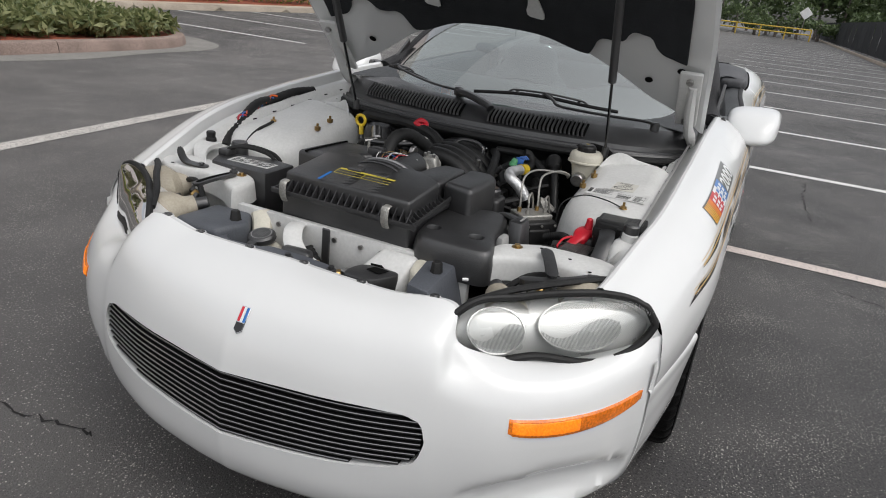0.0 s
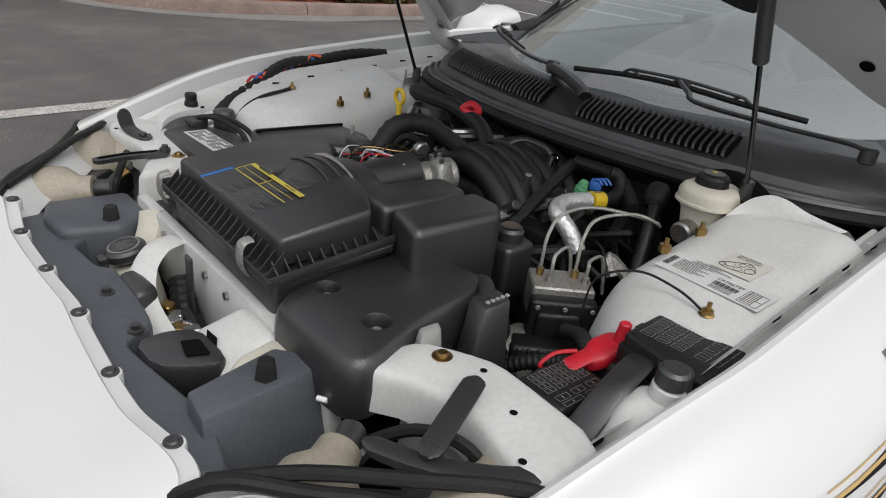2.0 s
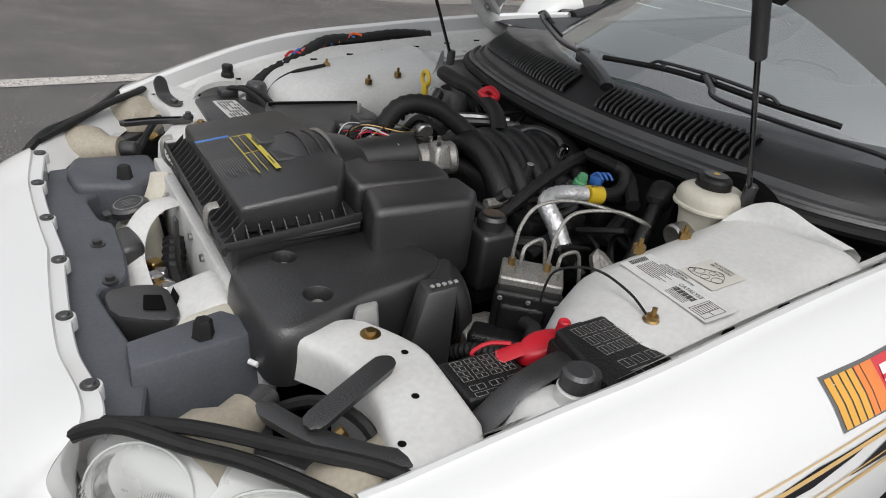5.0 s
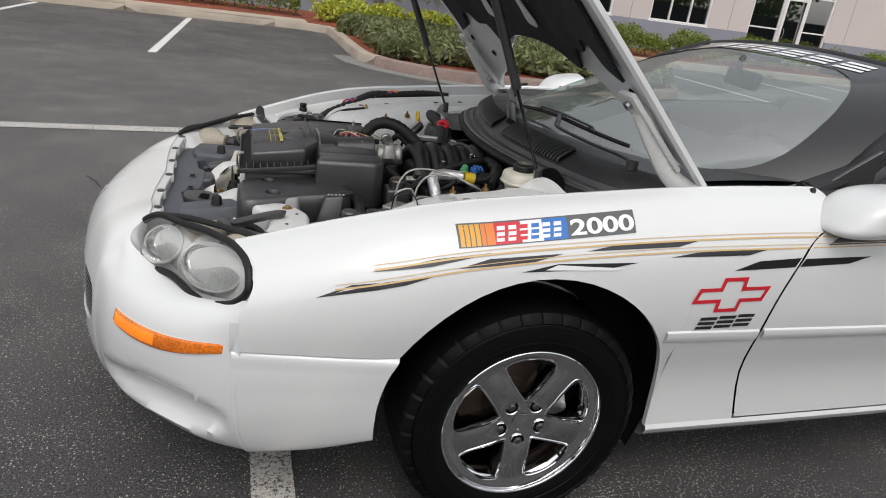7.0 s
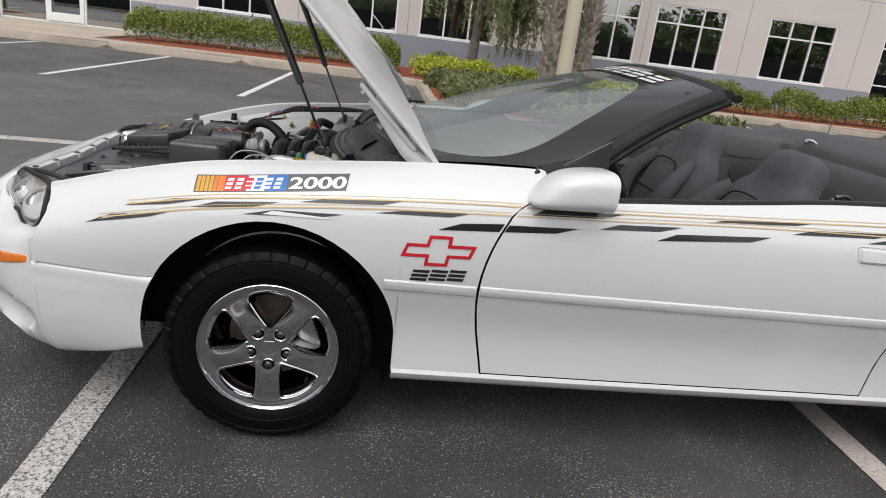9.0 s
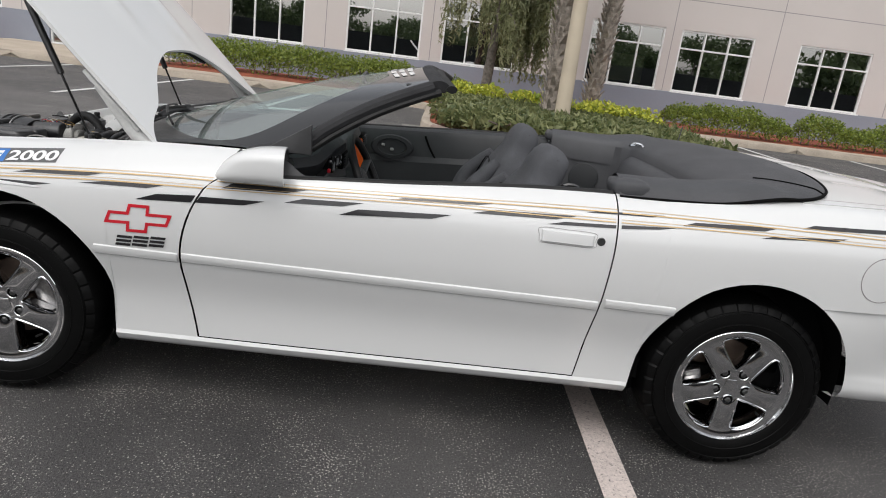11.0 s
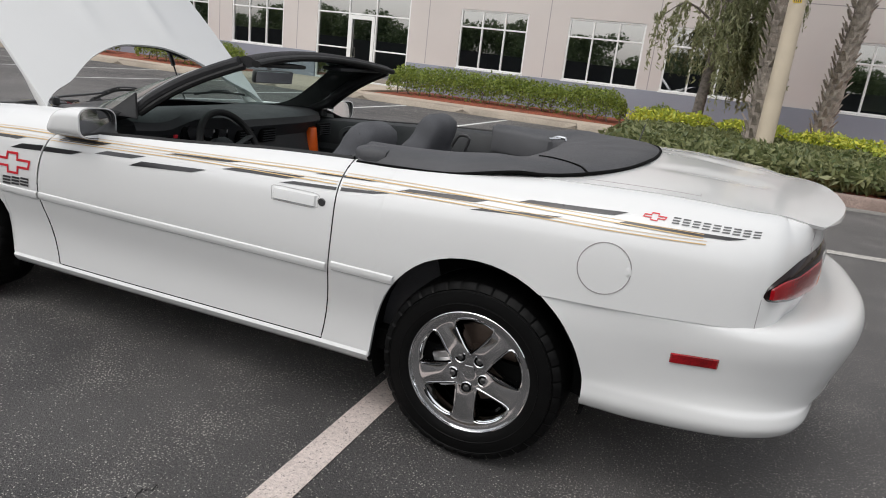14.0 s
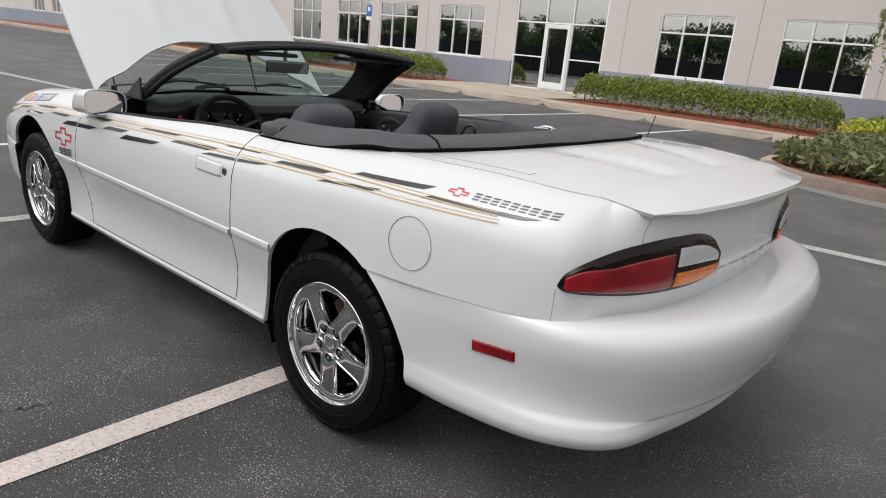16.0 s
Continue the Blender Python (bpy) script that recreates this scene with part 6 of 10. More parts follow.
    radii = [0.0, 0.02, 0.03, 0.04, 0.05, 0.058, 0.064, 0.0665, 0.068, 0.0695, 0.071, 0.073, 0.076, 0.080, 0.086, 0.094, 0.104, 0.116, 0.13, 0.145, 0.16, 0.172, 0.181, 0.187, 0.191, 0.194, 0.1965, 0.1985, 0.2, 0.2012, 0.2022, 0.203, 0.206, 0.210, 0.214, 0.2205]
    for k in range(5):
        a0 = radians(-90 + 72 * k)
        rows = []
        for r in radii:
            w = HALF(r)
            room = min(1.0, (36 - w) / 7.0)
            line = []
            for v, off, drop in [(-1, 3.9, 0.050), (-1, 3.6, 0.020), (-1, 3.0, 0.010), (-1, 2.2, 0.0052), (-1, 1.3, 0.0020), (-1, 0.6, 0.0005)] + [(q, 0, 0) for q in np.linspace(-1, 1, 15)] + [(1, 0.6, 0.0005), (1, 1.3, 0.0020), (1, 2.2, 0.0052), (1, 3.0, 0.010), (1, 3.6, 0.020), (1, 3.9, 0.050)]:
                lean = off * 0.10 / max(r, 0.07)
                ang = a0 + radians(v * (w + min(lean, max(0.0, 36 - w)) * (room if off else 0)))
                line.append(base @ Vector((r * math.cos(ang), r * math.sin(ang), face_z(r, v) - drop * room)))
            rows.append(line)
        part("spoke", bm_grid(rows), M_DARKCHROME, rim, "chrome star spoke with rolled edges", smooth=60)
        c = Vector((0.062 * math.cos(a0), 0.062 * math.sin(a0), 0.0))
        z0 = face_z(0.062, 0) + 0.0008
        part("lug_hole", bm_lathe([(0.0230, z0 - 0.006), (0.0228, z0 + 0.0015), (0.0212, z0 + 0.0024), (0.0195, z0 + 0.0008)], 20, base @ Matrix.Translation(c)), M_CHROME, rim)
        # A near-black disc on the face paints the shade of a sunk lug hole
        part("lug_hole_shade", bm_lathe([(0.0197, z0 + 0.0008), (0.0, z0 + 0.0010)], 20, base @ Matrix.Translation(c)), M_GAP_SHADE, rim)
        part("lug_nut", bm_lathe([(0.0, z0 + 0.0055), (0.0070, z0 + 0.005), (0.0105, z0 + 0.0025), (0.0125, z0 + 0.0009)], 6, base @ Matrix.Translation(c)), M_BLACK, rim, "lug nut coloured dark for the shade of a recess")
    # Bright rolled rim round each opening
    run = [r for r in radii if 0.0675 < r < 0.2028]
    for k in range(5):
        a0 = radians(-90 + 72 * k)
        loop = [(r, a0 + radians(HALF(r) + 0.6)) for r in run] + [(r, a0 + radians(72 - HALF(r) - 0.6)) for r in run[::-1]]
        part("opening_rim", bm_tube([base @ Vector((r * math.cos(q), r * math.sin(q), face_z(r, 1) - 0.0006)) for r, q in loop], 0.0038, 8, 1, closed=True), M_CHROME, rim, "bright rolled edge of a wheel opening")
    # A thin inner step behind the openings
    part("inner_step", bm_lathe([(0.2035, 0.088), (0.1985, 0.083), (0.194, 0.083), (0.192, 0.078), (0.192, 0.04)], 64, base), M_CHROME, rim)
    part("centre_cap", bm_lathe([(0.0, face_z(0.0, 0) + 0.004), (0.020, face_z(0.02, 0) + 0.0035), (0.027, face_z(0.027, 0) + 0.0012), (0.029, face_z(0.029, 0))], 5, base @ Matrix.Rotation(radians(18 - 36), 4, "Z")), M_DARKCHROME, rim, smooth=20)
    part("valve", bm_cyl(base @ Vector((0.17 * math.cos(-0.7), 0.17 * math.sin(-0.7), 0.085)), base @ Vector((0.165 * math.cos(-0.7), 0.165 * math.sin(-0.7), 0.115)), 0.004, 8), M_RUBBER, rim)
    return w


for x in (0.0, 2.568):
    for s in (-1, 1):
        wheel(x, s)

# ---- open hood ----
HOOD_O, HOOD_ANG = Vector((0.47, 0, 0.925)), radians(45)
HD = Vector((-math.cos(HOOD_ANG), 0, math.sin(HOOD_ANG)))
HN = Vector((math.sin(HOOD_ANG), 0, math.cos(HOOD_ANG)))
HOOD_L = 1.40
HOOD_W = curve([0, 0.3, 0.7, 1.1, 1.4], [0.735, 0.735, 0.715, 0.66, 0.56])


def hood_point(u, y, h):
    return HOOD_O + HD * u + Vector((0, y, 0)) + HN * h


HOOD_REAR = curve([0, 0.16, 0.35, 0.466, 0.545, 0.65, 0.70, 0.735], [0.345, 0.335, 0.264, 0.187, 0.128, 0.076, 0.04, 0.0])


def hood_rear(y):
    """Where the hood's hollow rear edge lies."""
    return HOOD_REAR(abs(y))


def hood_front(y):
    return HOOD_L - 0.10 * (abs(y) / 0.56) ** 2


def hood_crown(u, y):
    f = abs(y) / HOOD_W(u)
    return 0.055 * (1 - f**2) + 0.012 * math.exp(-(((abs(y) - 0.24) / 0.05) ** 2)) * ease((u - 0.3) / 0.3)


def hood_rows(off, inset=0.0, nu=26, ny=49, sq=1.0):
    rows = []
    for k in range(nu + 1):
        f = k / nu
        line = []
        for g in np.linspace(-1, 1, ny):
            g2 = math.copysign(abs(g) ** 0.8, g)
            y0 = g2 * 0.735
            u = hood_rear(y0) + inset + (hood_front(g2 * 0.56) - hood_rear(y0) - 2 * inset) * f
            y = g2 * (HOOD_W(u) - inset)
            line.append(hood_point(u, y, hood_crown(u, y) * sq + off))
        rows.append(line)
    return rows


hood = part("hood", bm_grid(hood_rows(0.0)), M_WHITE, car, "white raised hood seen from both sides")
ring_a, ring_b = hood_rows(0.0), hood_rows(-0.02, 0.012)


def edge_ring(rows):
    return rows[0] + [r[-1] for r in rows[1:-1]] + rows[-1][::-1] + [r[0] for r in rows[-2:0:-1]]


part("hem", bm_grid([edge_ring(ring_a), edge_ring(hood_rows(-0.012)), edge_ring(ring_b)], closed=True), M_WHITE, hood)
part("inner_panel", bm_grid(hood_rows(-0.02, 0.012)), M_WHITE, hood, "white pressed inner hood panel")


LINER = curve([0, 0.16, 0.325, 0.34, 0.365, 0.43, 0.455, 0.475, 0.525, 0.545, 0.56, 0.62, 0.66], [0.362, 0.352, 0.302, 0.315, 0.372, 0.385, 0.395, 0.432, 0.436, 0.425, 0.389, 0.356, 0.345])


def liner_edge(y):
    """The scalloped lower edge of the insulation felt."""
    return LINER(abs(y))


lrows = []
for k in range(17):
    f = k / 16
    line = []
    for g in np.linspace(-1, 1, 121):
        y = g * 0.655
        u = liner_edge(y) + (1.28 - liner_edge(y)) * f
        yy = min(max(y, -HOOD_W(u) + 0.07), HOOD_W(u) - 0.07)
        line.append(hood_point(u, yy, hood_crown(u, yy) - 0.035 - 0.006 * noise.noise(Vector((u * 6, yy * 6, 1)))))
    lrows.append(line)
part("insulation", bm_grid(lrows, thick=0.008, inward=HN), M_LINER, hood, "black felt insulation with scalloped edge")
for y in (-0.155, 0.225):
    rows = []
    for a, w0, w1 in ((0.44, -0.026, 0.012), (0.445, -0.034, 0.022), (0.465, -0.036, 0.024), (0.49, -0.03, 0.016), (0.52, -0.022, 0.012), (0.56, -0.02, 0.012)):
        rows.append([hood_point(a + 0.2 * q, y + q, hood_crown(a, y) - 0.048) for q in np.linspace(w0, w1, 5)])
    part("liner_cutout", bm_grid(rows, thick=0.004, inward=HN), M_BAYWHITE, hood)
# Near-black discs on the uncut panel give the shade of its holes
for y, u in ((-0.535, 0.225), (0.535, 0.225), (-0.64, 0.30), (0.64, 0.30)):
    part("hole", bm_lathe([(0.0, 0.002), (0.012, 0.002), (0.014, 0.0)], 14, along(hood_point(u, y, hood_crown(u, y) - 0.0235), -HN, 0)), M_GAP_SHADE, hood)
for s in (-1, 1):
    # Hinge arm
    arm = [hood_point(0.27, s * 0.685, -0.03), hood_point(0.17, s * 0.685, -0.045), hood_point(0.07, s * 0.69, -0.055), Vector((0.45, s * 0.70, 0.895)), Vector((0.50, s * 0.70, 0.86))]
    hg = part("hinge", bm_tube(arm, 0.016, 10, 6, flat=1.6), M_BAYWHITE, car, "white painted hood hinge")
    part("hinge_plate", bm_box((-0.13, -0.035, -0.008), (0.13, 0.035, 0.008), 0.006, 2, Matrix.Translation(hood_point(0.20, s * 0.675, -0.035)) @ Matrix(((HD.x, 0, HN.x, 0), (0, 1, 0, 0), (HD.z, 0, HN.z, 0), (0, 0, 0, 1)))), M_BAYWHITE, hg)
    for u in (0.10, 0.30):
        part("bolt", bm_cyl(hood_point(u, s * 0.675, -0.043), hood_point(u, s * 0.675, -0.055), 0.012, 12, 0.002), M_STEEL, hg)
    # Gas strut
    foot, head = Vector((0.115, s * 0.475, 0.86)), hood_point(0.86, s * 0.475, -0.05)
    st = part("gas_strut", bm_cyl(foot.lerp(head, 0.36), head, 0.0125, 16, 0.003), M_BLACK, car, "black gas strut holding the hood")
    part("rod", bm_cyl(foot, foot.lerp(head, 0.38), 0.0045, 10), M_BLACKGLOSS, st)
    part("end_joint", bm_cyl(foot - Vector((0, 0, 0.02)), foot + Vector((0, 0, 0.02)), 0.011, 12, 0.003), M_BLACK, st)

# ---- windscreen and cowl ----
def cowl_front(y):
    a = abs(y)
    return 0.105 + 0.40 * a * a + 2.0 * max(0, a - 0.5) ** 2


def glass_base(y):
    return 0.305 + 0.535 * (abs(y) / 0.70) ** 2.3


HEADER = lambda y: (1.325 + 0.055 * (abs(y) / 0.60) ** 2, 1.262 - 0.04 * (abs(y) / 0.60) ** 2)


def screen_point(g, v, off=0.0):
    yb, yt = g * 0.715, g * 0.585
    b = Vector((glass_base(yb), yb, 0.935 + 0.012 * (1 - g * g)))
    hx, hz = HEADER(yt)
    t = Vector((hx, yt, hz))
    p = b.lerp(t, v)
    n = Vector((-0.30, 0.25 * g, 0.9)).normalized()
    return p + n * (0.028 * math.sin(math.pi * v) + off)


srows = [[screen_point(g, v) for g in np.linspace(-1, 1, 41)] for v in np.linspace(-0.07, 1, 22)]
screen = part("windscreen", bm_grid(srows), M_GLASS, car, "raked laminated windscreen with a white banner of plain shapes")
screen.visible_shadow = False
# Black edge band of the glass with a round lower corner, and the shade band on top
CLEAR = curve([-0.07, -0.03, 0.0, 0.04, 0.10, 0.16, 0.39, 0.55, 0.74, 0.82, 0.86], [0.72, 0.80, 0.835, 0.855, 0.868, 0.872, 0.85, 0.81, 0.71, 0.61, 0.50])
for s in (-1, 1):
    part("edge_band", bm_grid([[screen_point(s * (CLEAR(v) + (1 - CLEAR(v)) * k / 8), v, 0.003) for k in range(9)] for v in np.linspace(-0.07, 0.86, 36)]), M_BLACKGLOSS, screen)
part("shade_band", bm_grid([[screen_point(g, v, 0.003) for g in np.linspace(-1, 1, 41)] for v in (0.86, 0.93, 1.0)]), M_BLACKGLOSS, screen)
# Banner: plain white shapes in place of the letters
for k in range(6):
    g0 = -0.62 + 0.215 * k
    cells = ((0.0, 0.17, 0.0, 0.24), (0.0, 0.17, 0.38, 0.62), (0.0, 0.17, 0.76, 1.0))
    for a, b, c, d in cells:
        part("banner_bar", bm_grid([[screen_point(g0 + g, 0.875 + 0.085 * v, 0.005) for g in np.linspace(a, b, 5)] for v in np.linspace(c, d, 3)]), D_WHITE, screen, smooth=0)

# Frame: pillars and header, wrapped in black
for s in (-1, 1):
    pl = [screen_point(s * 1.02, v, -0.012) for v in np.linspace(0.0, 1.0, 8)]
    pl = [Vector((0.79, s * 0.735, 0.925))] + pl[1:]
    pil = part("windscreen_pillar", bm_tube(pl, 0.034, 12, 4, flat=0.75), M_TOPBLACK, car, "black windscreen pillar")
    part("seal", bm_tube([p + Vector((0.03, s * 0.012, -0.012)) for p in pl[1:]], 0.013, 8, 4), M_RUBBER, pil)
    part("quarter_vent", bm_prism([(0.0, 0.0), (0.17, 0.0), (0.165, 0.105)], -0.006, 0.006, 0.002, 1), M_BLACK, pil).data.transform(Matrix.Translation((0.83, s * 0.745, 0.945)) @ Matrix.Rotation(radians(90), 4, "X"))
head_line = [Vector((HEADER(y)[0] + 0.03, y, HEADER(y)[1] - 0.008)) for y in np.linspace(-0.585, 0.585, 13)]
hdr = part("windscreen_header", bm_tube(head_line, 0.036, 14, 3, flat=0.62), M_TOPBLACK, car, "black padded windscreen header")
part("seal", bm_tube([p + Vector((0.045, 0, -0.004)) for p in head_line], 0.02, 10, 3, flat=0.7), M_RUBBER, hdr)
for y in (-0.35, 0.35):
    part("sun_visor", bm_box((1.285, y - 0.2, 1.196), (1.395, y + 0.2, 1.214), 0.008, 2), M_DASH, hdr)
mir = part("interior_mirror", bm_box((-0.012, -0.12, -0.032), (0.016, 0.12, 0.032), 0.012, 3, Matrix.Translation((1.10, 0.0, 1.135)) @ Matrix.Rotation(radians(-14), 4, "Z") @ Matrix.Rotation(radians(8), 4, "Y")), M_BLACK, car, "black interior mirror")
part("mirror_glass", bm_box((0.0165, -0.112, -0.027), (0.019, 0.112, 0.027), 0.001, 1, Matrix.Translation((1.10, 0.0, 1.135)) @ Matrix.Rotation(radians(-14), 4, "Z") @ Matrix.Rotation(radians(8), 4, "Y")), M_CHROME, mir)
part("stalk", bm_tube([(1.09, 0, 1.15), (1.07, 0, 1.19), (1.085, 0, 1.215)], 0.01, 8, 4), M_BLACK, mir)

# Cowl: black plenum with a ribbed front lip, two sloped slotted vents and the wipers
crow = []
for dx, z in ((0.004, 0.825), (0.0, 0.846), (0.006, 0.852), (0.014, 0.851), (0.018, 0.846), (0.024, 0.846), (0.028, 0.853), (0.038, 0.856), (0.044, 0.852), (0.05, 0.853), (0.056, 0.868), (0.064, 0.874), (0.118, 0.914), (0.13, 0.920)):
    crow.append([Vector((cowl_front(y) + dx, y, z - 0.012 * (abs(y) / 0.72) ** 3)) for y in np.linspace(-0.715, 0.715, 61)])
for v, z in ((0.4, 0.925), (0.8, 0.927), (1.0, 0.922)):
    crow.append([Vector((cowl_front(y) + 0.13 + (glass_base(y) - 0.028 - cowl_front(y) - 0.13) * v, y, z - 0.012 * (abs(y) / 0.72) ** 3)) for y in np.linspace(-0.715, 0.715, 61)])
cowl = part("cowl_panel", bm_grid(crow), M_BLACK, car, "black plastic cowl panel with slotted vents", smooth=24)
for y0, y1, n in ((0.075, 0.53, 30), (-0.375, -0.03, 24)):
    # Near-black strip laid on the face stands for the shade between slats
    part("vent_shade", bm_grid([[Vector((cowl_front(y) + dx - 0.002, y, z + 0.002 - 0.012 * (abs(y) / 0.72) ** 3)) for y in np.linspace(y0, y1, 12)] for dx, z in ((0.066, 0.876), (0.116, 0.913))]), M_GAP_SHADE, cowl)
    for k in range(n):
        y = y0 + (y1 - y0) * (k + 0.5) / n
        dz = -0.012 * (abs(y) / 0.72) ** 3
        a, b = Vector((cowl_front(y) + 0.060, y, 0.877 + dz)), Vector((cowl_front(y) + 0.116, y + 0.004, 0.920 + dz))
        part("vent_slat", bm_tube([a, a.lerp(b, 0.3) + Vector((-0.004, 0.003, 0.003)), b], 0.0042, 6, 3), M_BLACK, cowl)
part("pivot_hump", bm_tube([(0.30, 0.13, 0.93), (0.256, 0.127, 0.948), (0.225, 0.06, 0.945), (0.203, -0.012, 0.928), (0.195, -0.03, 0.918)], 0.017, 10, 6, flat=0.8), M_BLACK, cowl)
# Wipers
for arm, bl in (
    ([(0.335, -0.585, 0.935), (0.317, -0.555, 0.947), (0.285, -0.43, 0.950), (0.257, -0.27, 0.957), (0.268, -0.235, 0.972), (0.287, -0.202, 0.985)], [(0.268, 0.07, 0.958), (0.287, -0.08, 0.972), (0.298, -0.202, 0.975), (0.345, -0.32, 0.962), (0.408, -0.438, 0.950)]),
    ([(0.256, 0.127, 0.954), (0.275, 0.22, 0.957), (0.325, 0.33, 0.965), (0.375, 0.43, 0.978), (0.40, 0.46, 0.985)], [(0.335, 0.30, 0.958), (0.375, 0.40, 0.972), (0.425, 0.48, 0.975), (0.49, 0.55, 0.970)]),
):
    wp = part("wiper", bm_tube(arm, 0.0085, 8, 6, flat=0.6), M_BLACK, car, "black windscreen wiper")
    part("blade", bm_tube(bl, 0.0045, 6, 6, flat=1.5), M_RUBBER, wp)
    part("blade_bridge", bm_tube([Vector(p) + Vector((-0.004, 0, 0.014)) for p in bl[1:-1]], 0.0055, 6, 6, flat=0.7), M_BLACK, wp)
    for p in bl[1:-1]:
        part("blade_claw", bm_tube([Vector(p) + Vector((-0.006, 0.02, 0.004)), Vector(p) + Vector((-0.004, 0.0, 0.014)), Vector(p) + Vector((-0.002, -0.02, 0.004))], 0.0038, 6, 3), M_BLACK, wp)
    part("pivot", bm_cyl(Vector(arm[0]) - Vector((0, 0, 0.02)), Vector(arm[0]) + Vector((0, 0, 0.012)), 0.016, 14, 0.004), M_BLACK, wp)

# ---- door mirrors ----
for s in (-1, 1):
    c = Vector((0.838, s * (0.886 if s < 0 else 0.935), 0.922))
    rows = []
    for k in range(27):
        f = (k / 26) ** 2
        # From the blunt, slanted nose of the shell to its open rear face
        r = (1 - (1 - f) ** 6.5) ** 0.45 * (0.93 + 0.07 * f) + 0.012
        ring = []
        for a in np.linspace(0, 2 * math.pi, 49)[:-1]:
            ca, sa = math.copysign(abs(math.cos(a)) ** 0.60, math.cos(a)), math.copysign(abs(math.sin(a)) ** 0.58, math.sin(a))
            ring.append(c + Vector((-0.098 + 0.205 * f + 0.040 * sa * r * (1 - f) ** 1.2 + 0.015 * f * ca, s * 0.100 * r * ca, (0.062 if sa > 0 else 0.060) * r * sa - 0.022 * (1 - f) ** 2 + 0.006 * ca * r)))
        rows.append(ring)
    bm = bm_grid(rows, closed=True)
    bm.verts.ensure_lookup_table()
    bm.faces.new(bm.verts[:48][::-1])
    bmesh.ops.recalc_face_normals(bm, faces=bm.faces)
    mir = part("door_mirror", bm, M_WHITE, car, "white door mirror", smooth=60)
    rimr = rows[-1]
    mid = c + Vector((0.107, 0, 0))
    lip = [p.lerp(mid, 0.07) + Vector((0.001, 0, 0)) for p in rimr]
    inner = [p.lerp(mid, 0.11) + Vector((-0.010 - 0.13 * (p.z - mid.z), 0, 0)) for p in rimr]
    part("shell_lip", bm_grid([rimr, lip], closed=True), M_WHITE, mir)
    part("mirror_rim", bm_grid([lip, inner], closed=True), M_BLACK, mir)
    gl = bmesh.new()
    gl.faces.new([gl.verts.new(p + Vector((-0.004, 0, 0))) for p in inner])
    part("mirror_glass", gl, M_CHROME, mir, smooth=0)
    part("mirror_foot", bm_hull8([(0.79, s * 0.765, 0.885), (0.90, s * 0.765, 0.885), (0.89, s * 0.85, 0.885), (0.81, s * 0.85, 0.885)], [(0.80, s * 0.765, 0.935), (0.90, s * 0.765, 0.935), (0.885, s * 0.85, 0.94), (0.83, s * 0.85, 0.94)], 0.008, 2), M_BLACK, mir)
    part("base_gasket", bm_tube([(0.722, s * 0.826, 0.862), (0.742, s * 0.806, 0.90), (0.772, s * 0.775, 0.940)], 0.008, 8, 4), M_RUBBER, mir)

# ---- engine bay ----
def rounded(outline, times=2, cut=0.22):
    for _ in range(times):
        nxt = []
        for (x0, y0), (x1, y1) in zip(outline, outline[1:] + outline[:1]):
            nxt += [(x0 + (x1 - x0) * cut, y0 + (y1 - y0) * cut), (x1 + (x0 - x1) * cut, y1 + (y0 - y1) * cut)]
        outline = nxt
    return outline


def soft_plate(outline, level, steps, holes=(), hole_depth=0.02):
    """A moulded plate: its rim rolls over in steps of (inward, down), its top follows level(x, y), with round sunk holes."""
    n = len(outline)
    area = sum(outline[i][0] * outline[(i + 1) % n][1] - outline[(i + 1) % n][0] * outline[i][1] for i in range(n))
    sg = 1 if area > 0 else -1
    bm = bmesh.new()
    rings = []
    for d, dz in steps:
        ring = []
        for i in range(n):
            (xa, ya), (xb, yb) = outline[i - 1], outline[(i + 1) % n]
            t = Vector((xb - xa, yb - ya)).normalized()
            x, y = outline[i][0] - sg * t.y * d, outline[i][1] + sg * t.x * d
            ring.append(bm.verts.new((x, y, level(x, y) - dz)))
        rings.append(ring)
    for a, b in zip(rings, rings[1:]):
        for i in range(n):
            bm.faces.new((a[i], a[(i + 1) % n], b[(i + 1) % n], b[i]))
    edges = [bm.edges.get((rings[-1][i], rings[-1][(i + 1) % n])) for i in range(n)]
    for hx, hy, r in holes:
        lip = [bm.verts.new((hx + r * math.cos(2 * math.pi * k / 22), hy + r * math.sin(2 * math.pi * k / 22), level(hx, hy))) for k in range(22)]
        edges += [bm.edges.new((lip[k], lip[(k + 1) % 22])) for k in range(22)]
        prev = lip
        for f, dz in ((0.93, 0.003), (0.86, hole_depth)):
            nx = [bm.verts.new((hx + (v.co.x - hx) * f, hy + (v.co.y - hy) * f, level(hx, hy) - dz)) for v in lip]
            for k in range(22):
                bm.faces.new((prev[k], prev[(k + 1) % 22], nx[(k + 1) % 22], nx[k]))
            prev = nx
        bm.faces.new(prev)
    bmesh.ops.triangle_fill(bm, edges=edges, use_beauty=True)
    bmesh.ops.recalc_face_normals(bm, faces=bm.faces)
    return bm


def slab(name, outline, z0, z1, mat, parent=car, label="", bev=0.006, segs=2, tilt=None):
    bm = bm_prism(outline, z0, z1, bev, segs)
    if tilt:
        # Raises the top along x and y about a middle: (x, y, per metre in x, per metre in y)
        for v in bm.verts:
            v.co.z += ((v.co.x - tilt[0]) * tilt[2] + (v.co.y - tilt[1]) * tilt[3]) * ((v.co.z - z0) / (z1 - z0))
    return part(name, bm, mat, parent, label)


def bars_print(rects, m, mat, parent, thick=0.0012):
    for a, b, c, d in rects:
        part("print_bar", bm_box((a, c, 0), (b, d, thick), 0, 1, m), mat, parent, smooth=0)


